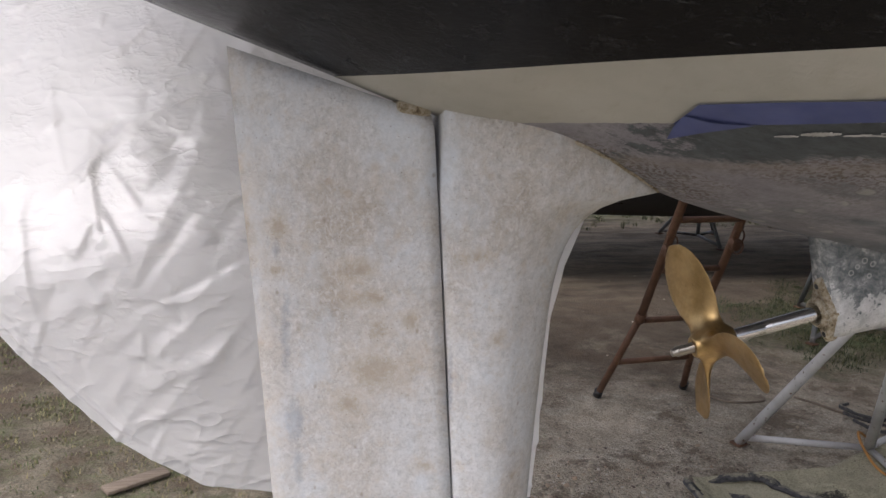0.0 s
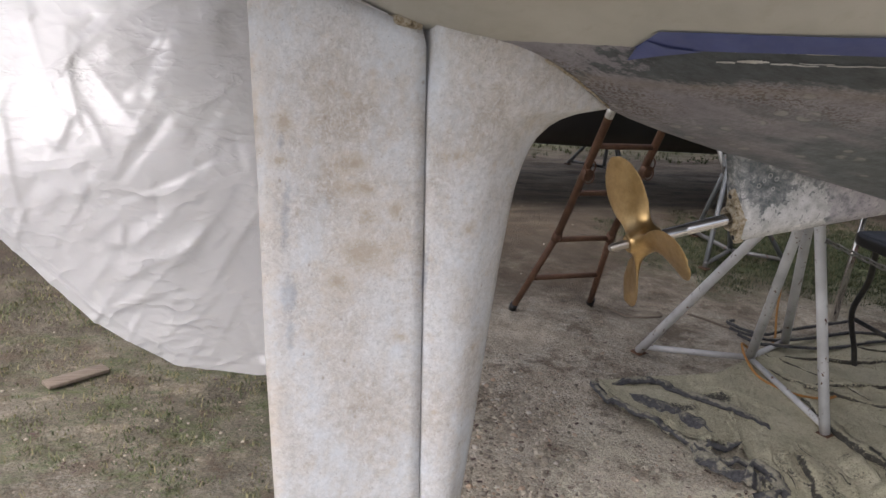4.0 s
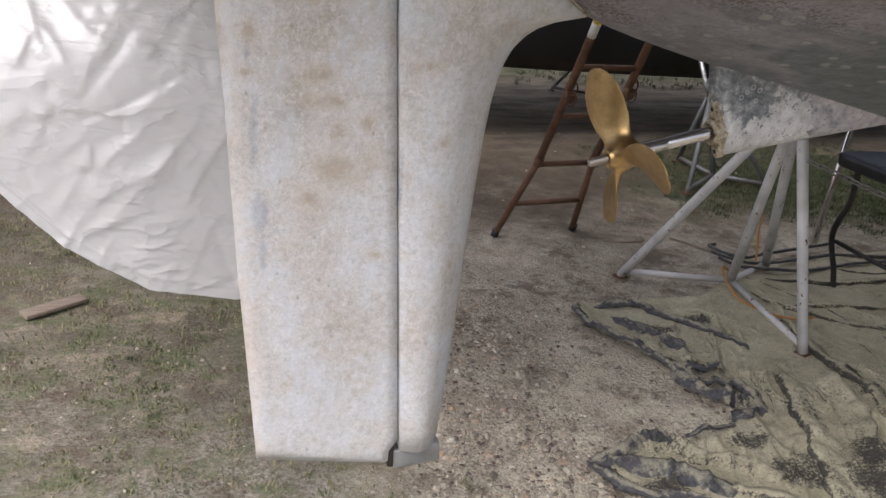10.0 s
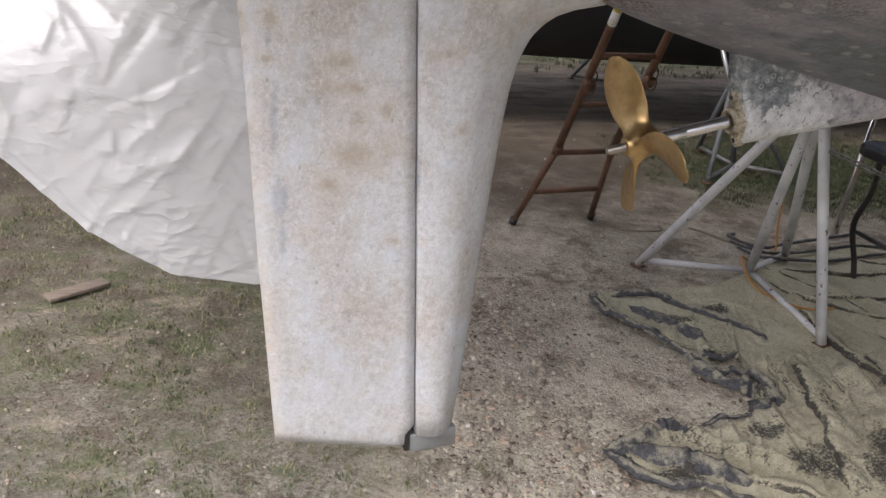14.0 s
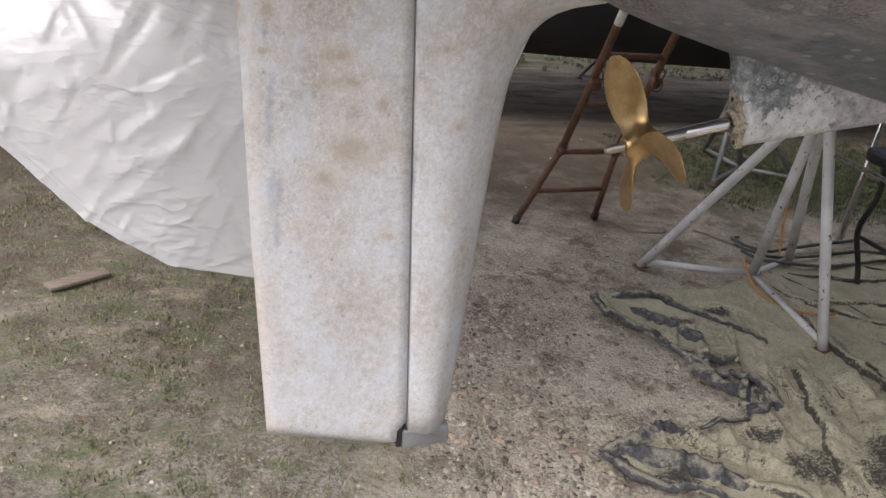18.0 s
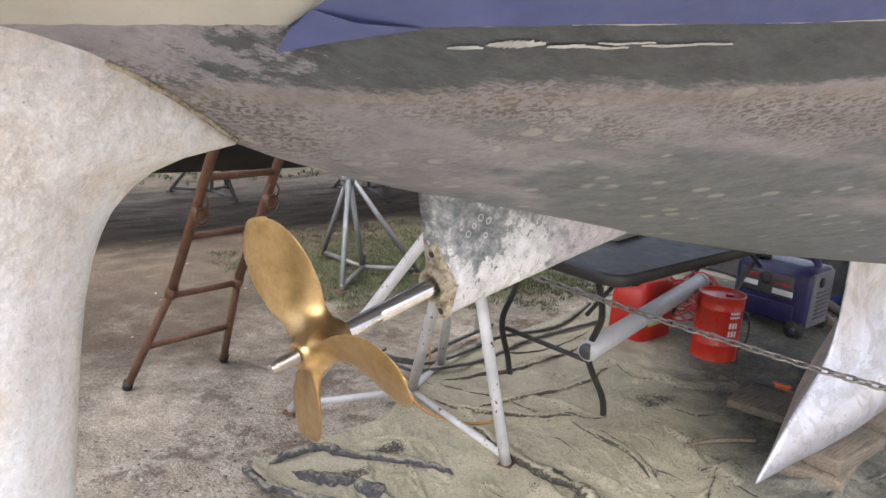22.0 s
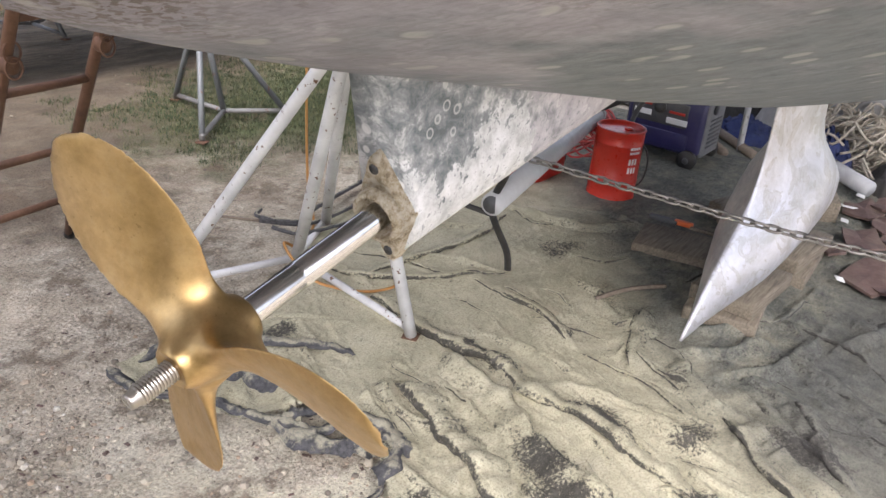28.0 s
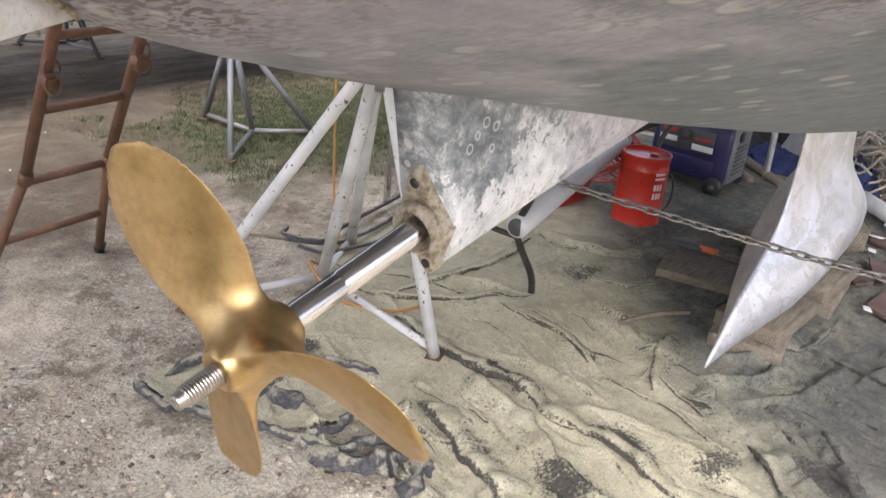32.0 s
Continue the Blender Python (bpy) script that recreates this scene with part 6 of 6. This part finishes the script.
# chromed twin posts beyond the table
for px, py, tx, ty in ((3.2, 2.02, 3.42, 2.2), (3.26, 2.06, 3.47, 2.24)):
    single("steel_post", sweep([(px, py, 0.0), (tx, ty, 0.62), (tx + 0.14, ty + 0.12, 1.02)], 0.013, 12), M_STEEL, "bright steel post leaning beyond the table", "post", "leaning steel posts", at=(px, py, 0))

# slim white posts seen past the keel
single("white_post", sweep([(5.29, 0.87, 0.0), (5.27, 0.9, 1.1)], 0.019, 12), M_WHITE, "slim white-painted post standing on the tarpaulin", "post", at=(5.29, 0.87, 0))
jack_stand([(2.66, -0.56), (2.25, -1.7), (3.1, -1.75)], (2.66, -1.45), (2.57, -1.12, 1.02), M_WHITE, "white-painted tripod boat stand on the starboard side", head=(2.55, -1.0, 1.5))
far_stand = jack_stand([(5.32, -0.06), (5.6, -0.9), (6.1, -0.3)], (5.7, -0.4), (5.68, -0.42, 0.78), M_WHITE, "white-painted tripod boat stand forward of the keel", 0.02, head=(5.68, -0.42, 1.05))
single("timber_block", box(5.28, -0.04, 0.0, 0.12, 0.1, 0.06, 0.006, 15), M_BLOCK, "small timber block at a stand's foot", "timber block", "timber blocks", at=(5.28, -0.04, 0))

# timber under and round the keel
BLOCKS = [(3.28, 0.24, 0.0, 0.42, 0.26, 0.065, 8), (3.32, 0.22, 0.065, 0.40, 0.24, 0.06, -4), (3.64, 0.53, 0.0, 0.46, 0.27, 0.05, -78), (3.85, 0.2, 0.0, 0.45, 0.26, 0.065, 3), (3.85, 0.2, 0.065, 0.42, 0.24, 0.06, -5),
          (4.62, 0.26, 0.0, 0.30, 0.16, 0.12, 20), (4.2, 0.55, 0.0, 0.22, 0.12, 0.09, -15), (4.05, 0.50, 0.0, 0.13, 0.10, 0.10, 30)]
for x, y, z, sx, sy, sz, rot in BLOCKS:
    single("timber_block", box(x, y, z, sx, sy, sz, 0.008, rot), M_BLOCK, "weathered timber block under the keel" if y < 0.3 and x < 4 else "weathered timber block lying on the tarpaulin", "timber block", "timber blocks", at=(x, y, z))

knife = thing("utility_knife", (3.78, 0.60, 0.05), "long-bladed knife with an orange handle on a timber block", "knife")
part("handle", box(3.80, 0.635, 0.051, 0.085, 0.03, 0.024, 0.007, -82), M_ORANGE, knife, "orange handle")
part("blade", box(3.785, 0.725, 0.051, 0.13, 0.036, 0.02, 0.005, -84), M_DGREY, knife, "dark blade")
part("tip", box(3.795, 0.545, 0.051, 0.11, 0.022, 0.014, 0.004, -84), M_BLOCK, knife, "pale brown butt end")

# plank in the grass
single("plank", box(-0.562, 1.712, 0.002, 0.235, 0.062, 0.016, 0.003, 33), M_WOOD, "short weathered brown plank lying in the grass", "plank", at=(-0.562, 1.712, 0.0))

# paint scrapings and litter on the tarpaulin
for k, (x, y, s, rot) in enumerate([(4.3, -0.02, 0.22, 20), (3.95, -0.14, 0.26, -30), (4.42, -0.14, 0.17, 60), (4.1, 0.05, 0.12, 10), (3.85, -0.22, 0.14, 80), (4.75, 0.06, 0.2, 35), (4.6, -0.08, 0.16, -20), (4.9, -0.02, 0.18, 10)]):
    n = 9
    v = [(x, y, 0.05)] + [(x + s * (0.5 + 0.35 * random.random()) * math.cos(2 * math.pi * q / n + rot), y + s * 0.62 * (0.5 + 0.4 * random.random()) * math.sin(2 * math.pi * q / n + rot), 0.035 + 0.03 * random.random()) for q in range(n)]
    v += [(a, b, c - 0.012) for a, b, c in v]
    f = [(0, 1 + q, 1 + (q + 1) % n) for q in range(n)] + [(n + 1, n + 2 + (q + 1) % n, n + 2 + q) for q in range(n)] + [(1 + q, n + 2 + q, n + 2 + (q + 1) % n, 1 + (q + 1) % n) for q in range(n)]
    single("paint_scraping", (v, f), M_SCRAP, "curled brown sheet of scraped paint on the tarpaulin", "paint scraping", "paint scrapings", smooth=False, at=(x, y, 0.02))
for x, y, s, rot in ((3.79, -0.04, 0.055, 20), (4.15, -0.2, 0.08, 50), (4.5, 0.1, 0.06, 10), (4.72, 0.14, 0.09, 75), (4.95, 0.12, 0.07, 5)):
    single("paper_scrap", box(x, y, 0.045, s, s * 0.6, 0.004, 0.001, rot, (8, 5)), M_LABEL, "scrap of white paper on the tarpaulin", "paper scrap", "paper scraps", at=(x, y, 0.03))
single("stick", sweep(smooth_path([(2.93, 0.62, 0.03), (3.08, 0.56, 0.035), (3.22, 0.47, 0.03)], 6), 0.009, 8), M_WOOD, "thin stick lying on the tarpaulin", "stick", at=(3.05, 0.56, 0.02))


# heap of rope, covers and sails forward of the keel
def tangle(cx, cy, sx, sy, sz, n, r, seed):
    rnd = random.Random(seed)
    out = []
    for k in range(n):
        a, b, z = cx + sx * (rnd.random() - 0.5), cy + sy * (rnd.random() - 0.5), 0.04 + sz * rnd.random()
        q, h = 0.06 + 0.10 * rnd.random(), rnd.random() * 6.28
        out.append(sweep(smooth_path([(a + q * math.cos(h + w), b + q * 0.8 * math.sin(h + w * 1.1), max(0.02, z + 0.06 * math.sin(h + 2 * w))) for w in (0, 1, 2, 3, 4, 5, 5.8)], 4), r, 6))
    return join(*out)


single("rope", tangle(5.75, 0.36, 0.62, 0.50, 0.26, 62, 0.0075, 4), M_ROPE, "tangled heap of pale rope", "rope", at=(5.75, 0.36, 0))


def cloth_heap(name, cx, cy, sx, sy, h, mat, label, category, seed, n=34):
    rows = []
    for j in range(n):
        row = []
        for i in range(n):
            u, v = 2 * i / (n - 1) - 1, 2 * j / (n - 1) - 1
            d = max(0.0, 1 - (abs(u) ** 3 + abs(v) ** 3) ** 0.7)
            z = h * d ** 0.6 * (0.72 + 0.55 * abs(fbm(u * 2 + seed, v * 2.6, seed)) + 0.25 * fbm(u * 5, v * 5, seed + 3))
            row.append(Vector((cx + u * sx / 2 + 0.04 * fbm(v * 3, seed), cy + v * sy / 2 + 0.04 * fbm(u * 3, seed + 1), max(0.0, z) + 0.006)))
        rows.append(row)
    return single(name, loft(rows, False), mat, label, category, at=(cx, cy, 0))


cloth_heap("sail_cover", 5.6, 0.95, 0.36, 0.42, 0.13, M_BLUECLOTH, "crumpled navy blue sail cover on the ground", "sail cover", 2.0)
cloth_heap("sail_cover", 5.45, 0.42, 0.25, 0.3, 0.20, M_BLUECLOTH, "small bundle of navy blue cloth beside rope", "sail cover", 6.0, 22)
cloth_heap("boat_cover", 6.35, 0.55, 0.9, 1.0, 0.5, M_CLOTH, "heaped grey canvas boat cover", "boat cover", 3.0)
cloth_heap("folded_sail", 6.2, 1.6, 1.0, 1.1, 0.34, M_DARKCLOTH, "pile of folded dark sailcloth", "sail", 5.0)
cloth_heap("ground_cloth", 5.45, -0.05, 0.75, 0.4, 0.16, M_DARKCLOTH, "dark ground cloth bunched at the tarpaulin's edge", "cloth", 7.0)
cloth_heap("ground_cloth", 3.3, -0.62, 0.9, 0.42, 0.09, M_DARKCLOTH, "dark ground cloth bunched over the tarpaulin's edge", "cloth", 8.0)
cloth_heap("ground_cloth", 5.0, -0.62, 1.6, 0.35, 0.12, M_DARKCLOTH, "dark ground cloth bunched at the tarpaulin's edge", "cloth", 9.0)
roll = thing("rolled_sheet", (5.15, 0.28, 0), "white plastic roll bound with a dark strap", "roll")
part("roll", sweep([(5.3, 0.5, 0.10), (5.02, 0.1, 0.07)], 0.045, 18), M_GREYP, roll)
part("strap", sweep([(5.20, 0.36, 0.0885), (5.17, 0.315, 0.085)], 0.048, 18), M_DGREY, roll, "dark strap")
for k, (ya, za) in enumerate(((1.1, 0.03), (1.25, 0.03), (0.95, 0.03))):
    single("timber_pole", sweep([(5.1 + 0.05 * k, ya - 0.2, za), (5.55, ya + 0.22, za + 0.02)], 0.028, 10), M_WOOD, "grey-brown timber pole lying on the ground", "pole", "timber poles", at=(5.3, ya, 0))
for k in range(3):
    single("white_board", box(8.6 + 0.1 * k, 0.1 - 0.22 * k, 0.02 + 0.05 * k, 2.2, 0.2, 0.035, 0.004, 12 + 5 * k), M_LABEL, "long white-painted board lying in the grass", "board", "white boards", at=(8.6 + 0.1 * k, 0.1 - 0.22 * k, 0))

# twigs by the ladder's foot
for pts in ([(1.98, 2.3, 0.012), (2.02, 2.18, 0.012), (2.1, 2.13, 0.02), (2.22, 2.15, 0.015), (2.24, 2.22, 0.012)], [(2.4, 2.18, 0.012), (2.43, 2.06, 0.03), (2.52, 1.98, 0.015), (2.6, 1.97, 0.012)]):
    single("twig", sweep(smooth_path(pts, 6), 0.006, 6), M_WOOD, "dry dark twig lying on the sand", "twig", "twigs", at=pts[0])

# ---- gravel, stones and grass ----


def pebbles(n, area, size, seed, name, label, density=None):
    rnd = random.Random(seed)
    verts, faces = [], []
    ico = [(-.53, 0, .85), (.53, 0, .85), (-.53, 0, -.85), (.53, 0, -.85), (0, .85, .53), (0, .85, -.53), (0, -.85, .53), (0, -.85, -.53), (.85, .53, 0), (-.85, .53, 0), (.85, -.53, 0), (-.85, -.53, 0)]
    tri = [(0, 4, 1), (0, 9, 4), (9, 5, 4), (4, 5, 8), (4, 8, 1), (8, 10, 1), (8, 3, 10), (5, 3, 8), (5, 2, 3), (2, 7, 3), (7, 10, 3), (7, 6, 10), (7, 11, 6), (11, 0, 6), (0, 1, 6), (6, 1, 10), (9, 0, 11), (9, 11, 2), (9, 2, 5), (7, 2, 11)]
    made = 0
    while made < n:
        x, y = rnd.uniform(area[0], area[1]), rnd.uniform(area[2], area[3])
        if density and rnd.random() > density(x, y):
            continue
        s = size[0] + (size[1] - size[0]) * rnd.random() ** 3
        a, fl = rnd.random() * 6.28, 0.45 + 0.4 * rnd.random()
        st = 0.7 + 0.6 * rnd.random()
        b = len(verts)
        z0 = ground_z(x, y) - 0.01 + s * fl * 0.35
        for u, v, w in ico:
            u, v, w = (u + rnd.uniform(-.2, .2)) * st, v + rnd.uniform(-.2, .2), w + rnd.uniform(-.2, .2)
            verts.append((x + s * (u * math.cos(a) - v * math.sin(a)), y + s * (u * math.sin(a) + v * math.cos(a)), z0 + s * w * fl))
        faces += [tuple(b + i for i in t) for t in tri]
        made += 1
    single(name, (verts, faces), M_STONE, label, "gravel", kind="stuff", smooth=False)


def off_tarp(x, y):
    return 0.0 if (x > 1.85 and y < 1.5 and x < 5.5) or (x > 1.5 and 1.0 < y < 1.5) else 1.0


def gravel_near(x, y):
    dusty = max(0, min(1, (x - 0.9) * 2)) * max(0, min(1, (1.15 - y) * 2.5))
    f = off_tarp(x, y) * (1 - 0.8 * dusty)
    return f * (0.25 + 0.75 * max(0, min(1, 0.5 + 1.6 * fbm(x * 1.7, y * 1.7, 11.0)))) * (1 if x > 0.45 else 0.05) * max(0.03, min(1.0, (2.1 - y) / 1.1)) ** 1.5


pebbles(7000, (-0.9, 2.3, -0.3, 2.9), (0.0022, 0.008), 11, "gravel", "loose grey and tan gravel on the sand", gravel_near)
pebbles(1900, (0.5, 1.7, 0.3, 2.3), (0.004, 0.014), 15, "gravel", "loose pebbles and small stones on the sand", gravel_near)
pebbles(230, (0.5, 2.2, 0.1, 2.6), (0.007, 0.020), 12, "gravel", "scattered small stones on the sand", gravel_near)
pebbles(220, (-1.5, 6.0, 1.6, 6.5), (0.004, 0.010), 13, "gravel", "sparse gravel on the far sand", off_tarp)
pebbles(260, (2.4, 3.0, -1.2, -0.45), (0.008, 0.024), 14, "gravel", "grey gravel beside the tarpaulin", None)


def tufts(n, area, blades, height, seed, mat, name, label, density=None, width=0.0026):
    rnd = random.Random(seed)
    verts, faces = [], []
    made = 0
    while made < n:
        x, y = rnd.uniform(area[0], area[1]), rnd.uniform(area[2], area[3])
        if density and rnd.random() > density(x, y):
            continue
        made += 1
        for _ in range(blades):
            h = height * (0.35 + 0.9 * rnd.random())
            a, lean = rnd.random() * 6.28, h * (0.3 + 0.9 * rnd.random())
            bx, by = x + rnd.gauss(0, 0.016), y + rnd.gauss(0, 0.016)
            z = ground_z(bx, by) - 0.01
            ca, sa = math.cos(a), math.sin(a)
            b = len(verts)
            verts += [(bx - sa * width, by + ca * width, z), (bx + sa * width, by - ca * width, z), (bx + ca * lean * 0.35 + sa * width * 0.7, by + sa * lean * 0.35 - ca * width * 0.7, z + h * 0.65),
                      (bx + ca * lean * 0.35 - sa * width * 0.7, by + sa * lean * 0.35 + ca * width * 0.7, z + h * 0.65), (bx + ca * lean, by + sa * lean, z + h)]
            faces += [(b, b + 1, b + 2, b + 3), (b + 3, b + 2, b + 4)]
    single(name, (verts, faces), mat, label, "grass", kind="stuff", smooth=False)


def patchy(x, y):
    return max(0.0, min(1.0, 2.6 * fbm(x * 1.9, y * 1.9, 21.0) + 0.15)) * (1.0 if x < 0.35 else 0.0)


tufts(1500, (-2.2, 0.4, 0.1, 4.5), 9, 0.014, 31, M_GRASS, "grass", "sparse short green grass on sand", patchy)
tufts(2600, (-2.2, 0.45, -0.1, 4.5), 6, 0.017, 32, M_DRYGRASS, "dry_grass", "flattened dry grass and straw on sand", lambda x, y: max(0.1, min(1, 0.6 + 1.2 * fbm(x * 1.3, y * 1.3, 4.0))) * (1 if x < 0.3 else 0.25))
tufts(5200, (2.6, 6.2, 2.0, 4.6), 9, 0.024, 33, M_SHADEGRASS, "grass", "green grass round a boat stand", lambda x, y: max(0, min(1, 1 - ((x - 4.2) / 1.7) ** 2 - ((y - 3.2) / 1.15) ** 2 + 0.6 * fbm(x * 2, y * 2, 2.0))), 0.0017)
tufts(4200, (6.3, 12.0, -4.0, 2.6), 7, 0.11, 34, M_BRIGHT, "grass", "bright green grass beyond the covers", None, 0.005)
tufts(1500, (0.5, 9.0, 6.2, 9.5), 6, 0.045, 35, M_GRASS, "grass", "strip of grass beyond the black hull", None, 0.004)
tufts(160, (2.6, 3.1, -1.0, -0.5), 7, 0.07, 36, M_GRASS, "weeds", "green weeds at the tarpaulin's edge", None, 0.006)
tufts(26, (0.0, 0.75, 0.05, 0.5), 7, 0.02, 37, M_GRASS, "grass", "thin green grass under the rudder", None)


def chips(n, area, size, seed, name, label, density=None):
    """Bark chips, dead leaf bits and paint flakes: small bent flakes."""
    rnd = random.Random(seed)
    verts, faces, made = [], [], 0
    while made < n:
        x, y = rnd.uniform(area[0], area[1]), rnd.uniform(area[2], area[3])
        if density and rnd.random() > density(x, y):
            continue
        made += 1
        s, a, w = size[0] + (size[1] - size[0]) * rnd.random() ** 2, rnd.random() * 6.28, 0.3 + 0.5 * rnd.random()
        z, ca, sa, b = ground_z(x, y) - 0.006, math.cos(a), math.sin(a), len(verts)
        for u, v, h in ((-1, -w, 0.1), (1, -w * 0.6, 0.15), (0.8, w, 0.5), (-0.9, w * 0.8, 0.3), (0.1, 0, 0.55)):
            verts.append((x + s * (u * ca - v * sa), y + s * (u * sa + v * ca), z + s * 0.5 * h * (0.5 + rnd.random())))
        faces += [(b, b + 1, b + 4), (b + 1, b + 2, b + 4), (b + 2, b + 3, b + 4), (b + 3, b, b + 4)]
    single(name, (verts, faces), M_SCRAP, label, "litter", kind="stuff", smooth=False)


chips(800, (0.3, 2.3, -0.2, 2.8), (0.003, 0.011), 51, "litter", "dark bark chips and flakes on the sand", gravel_near)
chips(900, (-2.0, 0.5, 0.0, 4.0), (0.003, 0.009), 52, "litter", "dead leaf bits in the thin grass")
chips(500, (2.4, 5.5, 1.7, 5.0), (0.004, 0.012), 53, "litter", "dark litter on the earth", off_tarp)
